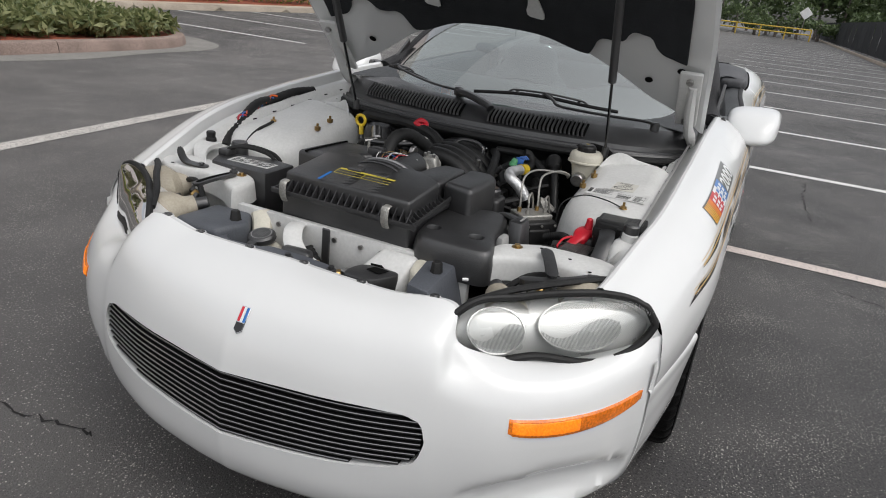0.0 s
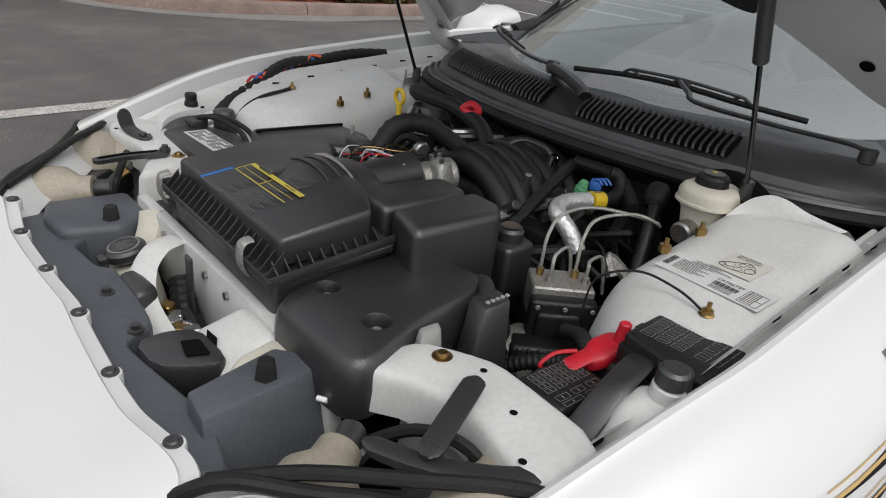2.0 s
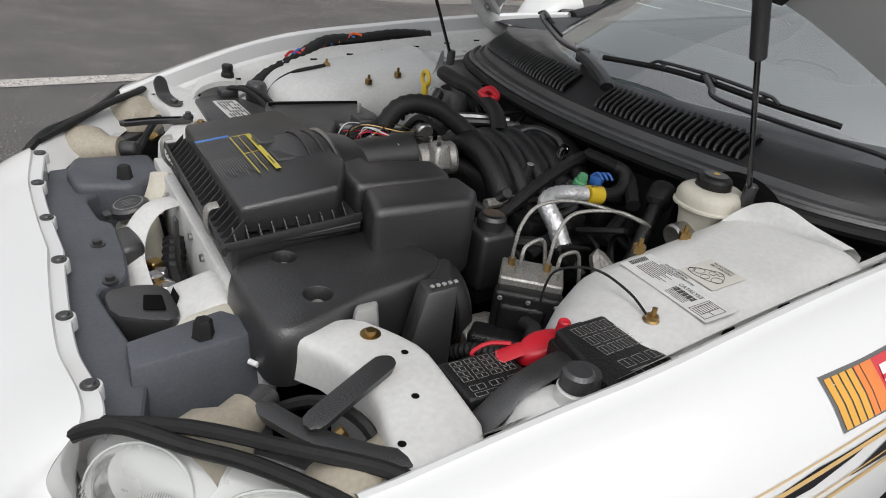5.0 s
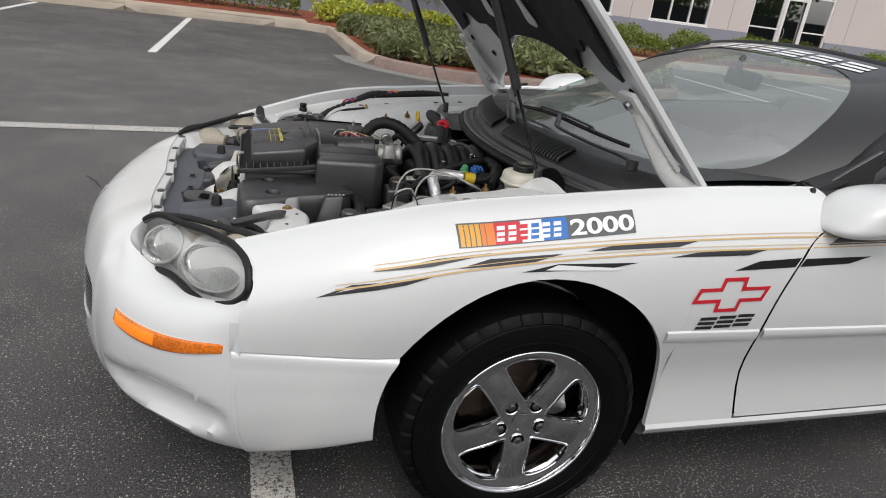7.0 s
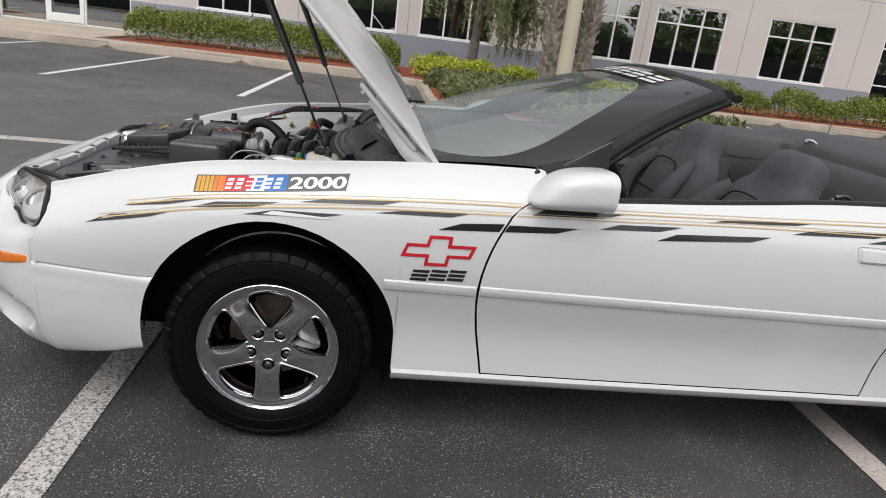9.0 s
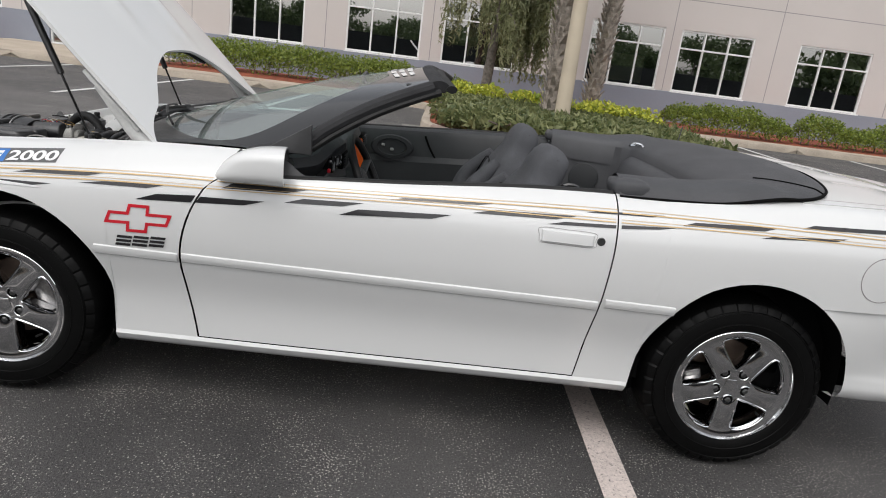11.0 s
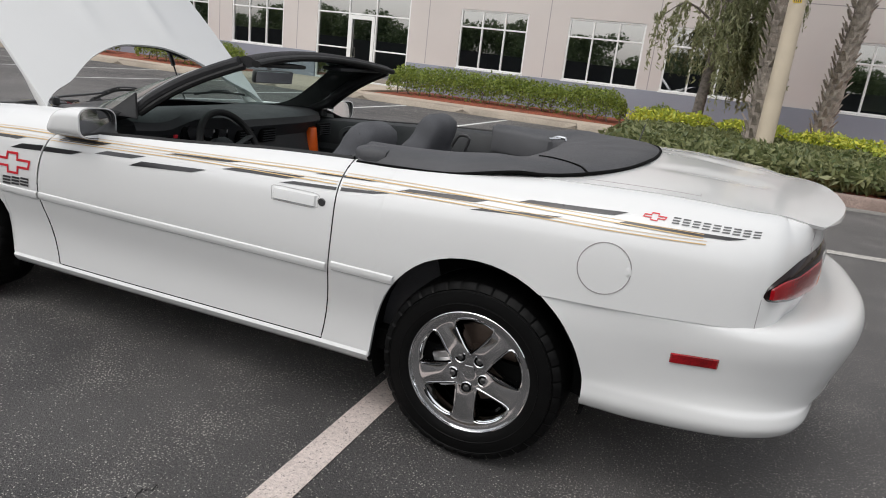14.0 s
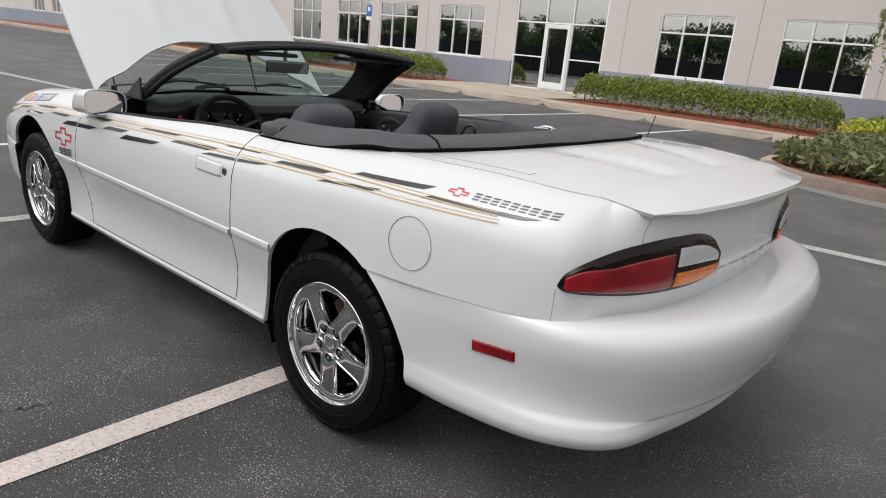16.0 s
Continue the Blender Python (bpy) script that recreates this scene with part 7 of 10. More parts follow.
def outline_rects(a, b, c, d, w=0.0012):
    return [(a, b, c, c + w), (a, b, d - w, d), (a, a + w, c + w, d - w), (b - w, b, c + w, d - w)]


# Nose flange with push pins behind the nose's top edge
edge_line = [p for p in band(0)[0] if abs(p.y) < 0.43]
fl = part("nose_flange", bm_grid([[p + Vector((dx, 0, dz)) for p in edge_line] for dx, dz in ((0, 0), (0.003, -0.004), (0.006, -0.005), (0.021, -0.007), (0.023, -0.010), (0.023, -0.05))]), M_WHITE, car, "white nose flange with black push pins")
for y in (-0.366, -0.198, -0.031, 0.122, 0.269, 0.39):
    e = min(edge_line, key=lambda p: abs(p.y - y))
    part("pin_tab", bm_lathe([(0.0, 0.0), (0.0135, 0.0), (0.0145, -0.003), (0.0145, -0.02)], 18, Matrix.Translation(e + Vector((0.015, 0, -0.0055)))), M_WHITE, fl)
    part("push_pin", bm_lathe([(0.0, 0.003), (0.005, 0.004), (0.007, 0.002), (0.0105, 0.002), (0.011, -0.002)], 18, Matrix.Translation(e + Vector((0.015, 0, -0.0045)))), M_BLACK, fl, "black plastic push pin")

# Aprons, towers, firewall, floor
for s in (-1, 1):
    rows = []
    for x in np.linspace(-0.60, 0.46, 24):
        zt = Z_BELT(x)
        yi = side(x, zt - 0.0001) - 0.05
        rows.append([Vector((x, s * yi, zt - 0.04)), Vector((x, s * (yi - 0.012), zt - 0.055)), Vector((x, s * (yi - 0.02), zt - 0.08)), Vector((x, s * (yi - 0.045), zt - 0.095)), Vector((x, s * 0.655, zt - 0.15)), Vector((x, s * 0.63, 0.55)), Vector((x, s * 0.62, 0.40))])
    ap = part("inner_fender", bm_grid(rows), M_BAYWHITE, car, "white inner fender with slotted flange")
    for k in range(9):
        x = -0.52 + 0.11 * k
        zt, yi = Z_BELT(x), side(x, Z_BELT(x) - 0.0001) - 0.05
        # Dark block laid on the flange as the shade inside a slot
        part("slot", bm_box((-0.012, -0.002, -0.005), (0.012, 0.002, 0.005), 0.002, 1, Matrix.Translation((x, s * (yi - 0.0135), zt - 0.066))), M_GAP_SHADE, ap)
        part("fender_bolt", bm_cyl((x + 0.055, s * (yi - 0.03), zt - 0.088), (x + 0.055, s * (yi - 0.03), zt - 0.08), 0.008, 8, 0.001), M_BAYWHITE, ap)
    for x0, x1, dz, dy in ((-0.56, -0.24, 0.105, 0.058), (-0.20, 0.02, 0.104, 0.056), (0.06, 0.30, 0.104, 0.056)):
        part("pressed_bead", bm_tube([(x, s * (side(x, Z_BELT(x) - 0.0001) - 0.05 - dy), Z_BELT(x) - dz) for x in np.linspace(x0, x1, 7)], 0.006, 8, 4, flat=0.6), M_BAYWHITE, ap)
    low = [(-0.41, s * 0.50, 0.45), (-0.28, s * 0.40, 0.45), (0.17, s * 0.41, 0.45), (0.20, s * 0.72, 0.45), (-0.42, s * 0.72, 0.45)]
    top = [(x, s * y, 0.785 + 0.153 * (x + 0.235) + 0.074 * (y - 0.455)) for x, y in ((-0.365, 0.555), (-0.235, 0.455), (0.125, 0.455), (0.15, 0.70), (-0.33, 0.71))]
    if s > 0:
        low, top = low[::-1], top[::-1]
    bm = bm_hull8(low, top, 0.062, 7)
    bmesh.ops.subdivide_edges(bm, edges=[e for e in bm.edges if e.calc_length() > 0.05], cuts=5, use_grid_fill=True)
    for v in bm.verts:
        v.co += Vector((0, 0, 0.003 * noise.noise(v.co * 9)))
        # Pressed hollows and a raised lip at the outer edge
        for hx, hy, hr, hd in ((0.07, 0.52, 0.05, 0.010), (-0.02, 0.49, 0.035, 0.006), (-0.27, 0.60, 0.05, -0.006)):
            q = math.hypot(v.co.x - hx, abs(v.co.y) - hy) / hr
            if q < 1 and v.co.z > 0.7:
                v.co.z -= hd * (1 - q * q) ** 2
    tw = part("strut_tower", bm, M_BAYWHITE, car, "white strut tower" + (" with printed emission label" if s < 0 else ""), smooth=60)
    fin = [Vector((0.06, s * 0.475, 0.815)), Vector((0.085, s * 0.49, 0.845)), Vector((0.105, s * 0.51, 0.865)), Vector((0.13, s * 0.535, 0.862)), Vector((0.15, s * 0.575, 0.845)), Vector((0.16, s * 0.64, 0.835))]
    part("tower_flange", bm_grid([[p + Vector((dx, dx * s, dz)) for p in spline(fin, 5)] for dx, dz in ((-0.012, -0.06), (-0.010, -0.02), (-0.004, -0.004), (0.004, 0.0), (0.014, -0.012), (0.018, -0.06))]), M_BAYWHITE, tw)
    for bx, by in ((-0.13, 0.475), (-0.04, 0.485)):
        part("stud_nut", bm_lathe([(0.0, 0.018), (0.004, 0.018), (0.004, 0.007), (0.010, 0.007), (0.010, -0.006)], 6, Matrix.Translation((bx, s * by, 0.783 + 0.153 * (bx + 0.235)))), M_BRASS, tw)
part("firewall", bm_grid([[Vector((cowl_front(y) + dx, y, z)) for y in np.linspace(-0.70, 0.70, 21)] for dx, z in ((0.01, 0.83), (0.03, 0.80), (0.08, 0.77), (0.09, 0.4))]), M_BLACK, car)
part("cowl_seal", bm_tube([Vector((cowl_front(y) - 0.004, y, 0.832 - 0.012 * (abs(y) / 0.72) ** 3)) for y in np.linspace(-0.71, 0.71, 15)], 0.012, 8, 4), M_RUBBER, car, "black cowl weatherstrip")
# Near-black slabs paint the deep shade at the bottom of the bay
part("bay_floor", bm_box((-0.66, -0.62, 0.35), (0.16, 0.62, 0.46)), M_GAP_SHADE, car, smooth=0)
part("front_bay_floor", bm_box((-1.0, -0.44, 0.30), (-0.66, 0.44, 0.46)), M_GAP_SHADE, car, smooth=0)

# Radiator support
rs = part("radiator_support", bm_box((-0.686, -0.36, 0.55), (-0.664, 0.345, 0.690), 0.004, 2), M_BAYWHITE, car, "white radiator support bar")
for y in (-0.12, -0.06, 0.02, 0.2):
    part("bolt", bm_cyl((-0.684, y, 0.665), (-0.692, y, 0.665), 0.007, 8), M_STEEL, rs)
for s in (-1, 1):
    o = rounded([(x, s * y) for x, y in ((-0.672, 0.375), (-0.60, 0.372), (-0.560, 0.385), (-0.530, 0.44), (-0.512, 0.49), (-0.518, 0.56), (-0.53, 0.66), (-0.59, 0.70), (-0.645, 0.66), (-0.612, 0.54), (-0.627, 0.45), (-0.655, 0.405))], 1)
    plate_z = lambda x, y: 0.724 + 0.05 * (x + 0.6) + 0.05 * (abs(y) - 0.4)
    pl = part("support_plate", soft_plate(o, plate_z, ((-0.004, 0.060), (0.0, 0.020), (0.001, 0.010), (0.005, 0.003), (0.011, 0.0))), M_BAYWHITE, car, "white pressed support plate with rolled edges", smooth=50)
    part("plate_bolt", bm_lathe([(0.0, 0.007), (0.0065, 0.007), (0.008, 0.003), (0.008, 0.002), (0.014, 0.001), (0.0145, -0.002)], 16, Matrix.Translation((-0.565, s * 0.434, plate_z(-0.565, 0.434)))), M_BRASS, pl, "brass bolt with washer")
    for x, y in ((-0.575, 0.57), (-0.625, 0.63), (-0.545, 0.49)):
        # Dark disc on the plate paints the shade of a drilled hole
        part("plate_hole_shade", bm_lathe([(0.005, 0.0006), (0.0, 0.0004)], 10, Matrix.Translation((x, s * y, plate_z(x, y)))), M_GAP_SHADE, pl)
    slab("support_web", [(x, s * y) for x, y in ((-0.60, 0.40), (-0.53, 0.47), (-0.54, 0.62), (-0.60, 0.56))][:: (1 if s < 0 else -1)], 0.50, 0.690, M_BAYWHITE, car, "", 0.008)


def flat_bar(pts, half, thick=0.006):
    """A flat moulded bar through points, with round ends."""
    line = spline(pts, 5)
    rows, n = [], len(line)
    for i, p in enumerate(line):
        d = (line[min(i + 1, n - 1)] - line[max(i - 1, 0)])
        across = Vector((d.y, -d.x, 0)).normalized()
        run = min((p - line[0]).length, (p - line[-1]).length)
        w = half * math.sqrt(max(0.12, 1 - max(0.0, 1 - run / half) ** 2))
        rows.append([p + across * w * q + Vector((0, 0, -0.0015 * abs(q) ** 3)) for q in (-1, -0.8, 0, 0.8, 1)])
    return bm_grid(rows, thick=thick, inward=(0, 0, -1))


pad = part("hood_pad", flat_bar([Vector(p) for p in ((-0.575, -0.508, 0.747), (-0.610, -0.525, 0.747), (-0.66, -0.547, 0.742), (-0.705, -0.567, 0.736))], 0.0145, 0.012), M_BLACK, car, "black moulded headlight strap", smooth=40)
part("strap_rail", flat_bar([Vector(p) for p in ((-0.735, -0.50, 0.725), (-0.70, -0.57, 0.728), (-0.655, -0.625, 0.732), (-0.61, -0.66, 0.735))], 0.012, 0.016), M_BLACK, pad)
pad = part("hood_pad", flat_bar([Vector(p) for p in ((-0.586, 0.535, 0.738), (-0.600, 0.575, 0.741), (-0.608, 0.600, 0.750), (-0.612, 0.612, 0.785))], 0.0165, 0.006), M_BLACK, car, "black upright hood bumper plate", smooth=40)
part("pad_bolt", bm_lathe([(0.0, 0.004), (0.008, 0.004), (0.009, 0.0)], 12, Matrix.Translation((-0.594, 0.553, 0.741))), M_BLACKGLOSS, pad)
stp = part("strap", flat_bar([Vector(p) for p in ((-0.580, 0.440, 0.740), (-0.615, 0.443, 0.740), (-0.67, 0.452, 0.738), (-0.73, 0.457, 0.733))], 0.0125, 0.010), M_BLACK, car, "black plastic headlight strap", smooth=40)
part("strap_groove", flat_bar([Vector(p) for p in ((-0.605, 0.443, 0.7415), (-0.66, 0.451, 0.740), (-0.72, 0.456, 0.736))], 0.006, 0.002), M_GAP_SHADE, stp)
part("strap_bolt", bm_lathe([(0.0, 0.012), (0.006, 0.012), (0.007, 0.006), (0.011, 0.005), (0.0115, 0.0)], 12, Matrix.Translation((-0.590, 0.441, 0.740))), M_BLACK, stp)

# Air cleaner: lower case, lid with ribs, clips and a label
box = slab("air_filter_box", [(-0.672, -0.185), (-0.47, -0.185), (-0.45, 0.10), (-0.47, 0.205), (-0.660, 0.215)], 0.60, 0.755, M_BLACK, car, "black air filter box with printed label", 0.010, 3, (-0.6, 0.05, 0.1, 0.0))
slab("flange", [(-0.688, -0.200), (-0.47, -0.200), (-0.45, 0.10), (-0.47, 0.214), (-0.680, 0.225)], 0.750, 0.757, M_BLACK, box, "", 0.002, 1, (-0.6, 0.05, 0.1, 0.0))
FLZ = lambda x: 0.757 + 0.1 * (x + 0.6)
lid = slab("lid", [(-0.655, -0.172), (-0.50, -0.178), (-0.455, -0.10), (-0.452, 0.10), (-0.468, 0.205), (-0.648, 0.212)], 0.757, 0.803, M_BLACK, box, "", 0.008, 3, (-0.65, 0.0, 0.14, 0.0))
part("flange_lip", bm_tube([(-0.47, -0.200, FLZ(-0.47) + 0.006), (-0.60, -0.200, FLZ(-0.60) + 0.006), (-0.684, -0.199, FLZ(-0.684) + 0.006), (-0.688, -0.19, FLZ(-0.688) + 0.006), (-0.684, 0.05, FLZ(-0.684) + 0.006), (-0.680, 0.218, FLZ(-0.68) + 0.006), (-0.67, 0.226, FLZ(-0.67) + 0.006), (-0.58, 0.221, FLZ(-0.58) + 0.006)], 0.0035, 6, 6, flat=2.2), M_BLACK, box)


def gusset(foot, top, across):
    """A thin three-cornered stiffener between the flange and the lid."""
    a, b, c = Vector(foot), Vector((top[0], top[1], foot[2])), Vector(top)
    t = Vector(across) * 0.0011
    bm = bmesh.new()
    l, r = [bm.verts.new(p - t) for p in (a, b, c)], [bm.verts.new(p + t) for p in (a, b, c)]
    bm.faces.new(l[::-1])
    bm.faces.new(r)
    for i in range(3):
        bm.faces.new((l[i], l[(i + 1) % 3], r[(i + 1) % 3], r[i]))
    return bm


for k in range(20):
    y = -0.178 + 0.0202 * k
    part("rib", gusset((-0.686, y, FLZ(-0.686)), (-0.652, y, 0.786), (0, 1, 0)), M_BLACK, box, smooth=0)
for k in range(10):
    x = -0.668 + 0.0195 * k
    part("rib", gusset((x, -0.199, FLZ(x)), (x, -0.171, FLZ(x) + 0.022), (1, 0, 0)), M_BLACK, box, smooth=0)
for y in (-0.125, 0.185):
    part("clip", bm_tube([(-0.676, y, 0.79), (-0.692, y, 0.785), (-0.694, y, 0.755), (-0.684, y, 0.735)], 0.011, 8, 4, flat=0.3), M_CAST, box, "bright steel lid clip")
LM = Matrix.Translation((-0.605, 0.008, 0.8135)) @ Matrix.Rotation(radians(-8), 4, "Y") @ Matrix.Rotation(radians(-90), 4, "Z")
bars_print([(-0.085, 0.085, 0.037, 0.046), (-0.085, 0.085, 0.0085, 0.0105), (-0.0855, -0.0840, 0.0105, 0.037), (-0.002, -0.0005, 0.0105, 0.037), (-0.0835, -0.0025, 0.0235, 0.0245), (0.0, 0.0845, 0.0235, 0.0245)], LM, D_YELLOW, lid, 0.0006)
bars_print([(-0.060, -0.020, 0.0405, 0.0425), (0.030, 0.062, 0.0405, 0.0425)], LM @ Matrix.Translation((0, 0, 0.0007)), M_INK, lid, 0.0004)
bars_print([(-0.078 + 0.083 * c, -0.016 + 0.083 * c - 0.01 * ((c + k) % 3), 0.0325 - 0.0035 * k, 0.0334 - 0.0035 * k) for k in range(6) if k != 2 for c in range(2)], LM, M_DIMINK, lid, 0.0006)
bars_print([(-0.085 + 0.088 * c, -0.004 + 0.088 * c - 0.008 * ((k + c) % 4), 0.006 - 0.0043 * k, 0.0070 - 0.0043 * k) for k in range(14) for c in range(2)], LM, M_DIMINK, lid, 0.0006)
bars_print([(-0.096, -0.088, -0.05, 0.0085)], LM, D_BLUE, lid, 0.0006)

# Shroud over the radiator with two sunk bolts
shroud_o = rounded([(-0.694, -0.195), (-0.694, -0.30), (-0.690, -0.395), (-0.655, -0.412), (-0.58, -0.385), (-0.53, -0.370), (-0.46, -0.362), (-0.392, -0.35), (-0.372, -0.30), (-0.40, -0.235), (-0.42, -0.18), (-0.52, -0.17)])
SHROUD_Z = lambda x, y: 0.738 + 0.03 * (x + 0.6)
shr = part("radiator_shroud", soft_plate(shroud_o, SHROUD_Z, ((0.0, 0.085), (0.0, 0.045), (0.002, 0.026), (0.005, 0.012), (0.010, 0.004), (0.016, 0.0)), [(-0.606, -0.222, 0.0195), (-0.598, -0.335, 0.0215)], 0.022), M_BLACK, car, "black radiator shroud with sunk bolts", smooth=50)
for x, y in ((-0.606, -0.222), (-0.598, -0.335)):
    part("bolt", bm_lathe([(0.0, 0.007), (0.0075, 0.007), (0.008, 0.0), (0.0135, 0.0005), (0.0135, -0.001)], 10, Matrix.Translation((x, y, SHROUD_Z(x, y) - 0.0205))), M_CAST, shr)
snk = part("snorkel", bm_hull8([(-0.53, -0.43, 0.56), (-0.44, -0.45, 0.56), (-0.42, -0.40, 0.56), (-0.51, -0.38, 0.56)], [(-0.465, -0.408, 0.752), (-0.415, -0.412, 0.758), (-0.41, -0.372, 0.758), (-0.46, -0.368, 0.752)], 0.008, 2), M_BLACK, car, "black moulded cable duct")
for k in range(5):
    part("duct_notch", bm_box((-0.458 + 0.010 * k, -0.404, 0.7555), (-0.452 + 0.010 * k, -0.398, 0.7595), 0.001, 1), M_PALEINK, snk)
part("duct_brace", bm_tube([(-0.44, -0.385, 0.75), (-0.40, -0.345, 0.745), (-0.38, -0.315, 0.735)], 0.012, 8, 4, flat=0.6), M_BLACK, snk)
for r, x in ((0.028, -0.50), (0.034, -0.49)):
    part("hose_coil", bm_tube([(x + 0.02 * math.cos(a), -0.425 - r * math.cos(a) * 0.6, 0.625 + r * math.sin(a)) for a in np.linspace(0, 2 * math.pi, 13)[:-1]], 0.006, 7, 2, closed=True), M_CAST, snk)
part("clear_connector", bm_hull8([(-0.575, -0.398, 0.70), (-0.535, -0.406, 0.70), (-0.525, -0.380, 0.70), (-0.565, -0.372, 0.70)], [(-0.570, -0.395, 0.738), (-0.540, -0.401, 0.744), (-0.530, -0.384, 0.744), (-0.560, -0.376, 0.738)], 0.006, 2), M_PALEINK, car, "pale translucent connector cover")

# Resonator and ducts
res = slab("intake_resonator", [(-0.480, -0.262), (-0.300, -0.266), (-0.272, -0.238), (-0.272, -0.168), (-0.457, -0.168)], 0.665, 0.815, M_BLACK, car, "black moulded intake resonator", 0.016, 4)
slab("rear_lobe", [(-0.462, -0.160), (-0.276, -0.160), (-0.270, -0.085), (-0.33, -0.066), (-0.392, -0.062), (-0.392, 0.10), (-0.36, 0.152), (-0.308, 0.105), (-0.245, 0.19), (-0.262, 0.298), (-0.46, 0.318), (-0.47, 0.0)], 0.668, 0.812, M_BLACK, res, "", 0.014, 3)
part("lobe_seam", bm_tube([(-0.46, 0.285, 0.812), (-0.36, 0.278, 0.813), (-0.262, 0.27, 0.812)], 0.004, 6, 4), M_GAP_SHADE, res)
dc = part("air_duct", bm_tube([(-0.543, 0.016, 0.770), (-0.525, 0.016, 0.782), (-0.50, 0.016, 0.79), (-0.45, 0.016, 0.79), (-0.40, 0.02, 0.78)], 0.088, 24, 5, flat=0.50), M_BLACK, car, "wide black air duct with bellows")
for k, x in enumerate((-0.495, -0.468, -0.448)):
    part("duct_band", bm_tube([(x, 0.016 + 0.090 * math.cos(q), 0.79 + 0.047 * math.sin(q)) for q in np.linspace(-0.1, math.pi + 0.1, 13)], 0.0045 if k else 0.003, 6, 2), M_STEEL if k == 2 else M_BLACK, dc)
part("duct_tab", bm_box((-0.562, 0.03, 0.812), (-0.525, 0.075, 0.826), 0.003, 1), M_BLACK, dc)
part("duct_tab", bm_box((-0.555, -0.045, 0.812), (-0.52, 0.0, 0.822), 0.003, 1), M_BLACK, dc)
part("throttle_duct", bm_cyl((-0.40, 0.02, 0.775), (-0.26, 0.02, 0.785), 0.042, 20, 0.004), M_BLACK, dc)
th = part("throttle_body", bm_cyl((-0.245, 0.02, 0.765), (-0.165, 0.0, 0.775), 0.034, 20, 0.006), M_CAST, car, "cast alloy throttle body")
part("throttle_block", bm_hull8([(-0.24, -0.045, 0.765), (-0.19, -0.04, 0.765), (-0.185, 0.02, 0.765), (-0.235, 0.02, 0.765)], [(-0.23, -0.03, 0.812), (-0.2, -0.028, 0.818), (-0.195, 0.012, 0.815), (-0.228, 0.012, 0.81)], 0.009, 3), M_CAST, th)
for k, (bx, by) in enumerate(((-0.222, -0.022), (-0.205, 0.004), (-0.225, 0.006))):
    part("throttle_bolt", bm_cyl((bx, by, 0.81), (bx, by, 0.822), 0.005, 6, 0.001), M_STEEL, th)
part("throttle_cam", bm_cyl((-0.21, 0.05, 0.81), (-0.21, 0.065, 0.812), 0.02, 14, 0.003), M_STEEL, th)
part("vent_hose", bm_tube([(-0.29, 0.11, 0.79), (-0.24, 0.11, 0.85), (-0.17, 0.09, 0.852), (-0.10, 0.05, 0.80), (-0.08, 0.02, 0.76)], 0.021, 12, 9, ribs=0.10), M_RUBBER, car, "black corrugated hose")
rwire = random.Random(4)
for i, mt in enumerate((M_RED, M_LABEL, M_BAYBLACK, M_BRASS, M_LABEL, M_BAYBLACK, M_RED, M_BAYBLACK, M_BRASS, M_BLUE, M_BAYBLACK, M_LABEL)):
    a = Vector((-0.35 + rwire.uniform(-0.04, 0.04), 0.10 + rwire.uniform(-0.06, 0.05), 0.802))
    b = Vector((-0.27 + rwire.uniform(-0.05, 0.04), 0.03 + rwire.uniform(-0.05, 0.05), 0.815))
    part("wire", bm_tube([a, a.lerp(b, 0.35) + Vector((rwire.uniform(-0.02, 0.02), rwire.uniform(-0.02, 0.02), rwire.uniform(0.008, 0.026))), a.lerp(b, 0.7) + Vector((rwire.uniform(-0.02, 0.02), rwire.uniform(-0.02, 0.02), rwire.uniform(0.004, 0.016))), b], 0.0013, 5, 6), mt, car)
for k in range(5):
    c = Vector((-0.36 + 0.028 * k, 0.075 - 0.012 * (k % 2) - 0.008 * k, 0.803))
    part("wire_plug", bm_box((-0.011, -0.008, -0.006), (0.011, 0.008, 0.009), 0.003, 2, Matrix.Translation(c) @ Matrix.Rotation(0.7 * k, 4, "Z")), (M_BAYBLACK, M_DIMINK)[k % 2], car)
part("wire_connector", bm_box((-0.335, 0.10, 0.80), (-0.30, 0.15, 0.83), 0.005, 2), M_BLACK, car)
part("map_sensor", bm_cyl((-0.31, 0.16, 0.79), (-0.31, 0.16, 0.845), 0.0045, 10, 0.001), M_CAST, car)

# Intake manifold with its runners, and the block below
man = part("intake_manifold", bm_box((-0.13, -0.09, 0.60), (0.12, 0.12, 0.755), 0.03, 4), M_BAYBLACK, car, "black ribbed intake manifold")
for k in range(5):
    x = -0.115 + 0.053 * k
    part("runner", bm_tube([(x, -0.15, 0.66), (x + 0.004, -0.10, 0.735), (x + 0.008, -0.03, 0.782), (x + 0.008, 0.05, 0.785), (x + 0.004, 0.12, 0.74), (x, 0.17, 0.66)], 0.029, 14, 5), M_BAYBLACK, man)
    part("runner_rib", bm_tube([(x + 0.0265, -0.135, 0.68), (x + 0.0305, -0.09, 0.735), (x + 0.0345, -0.03, 0.772), (x + 0.0345, 0.05, 0.775), (x + 0.03, 0.11, 0.735)], 0.004, 6, 4), M_BAYBLACK, man)
part("manifold_nut", bm_cyl((0.055, -0.075, 0.78), (0.06, -0.08, 0.81), 0.012, 12, 0.003), M_CHROME, man)
part("manifold_bolt", bm_cyl((-0.05, -0.10, 0.755), (-0.05, -0.105, 0.79), 0.008, 8, 0.001), M_STEEL, man)
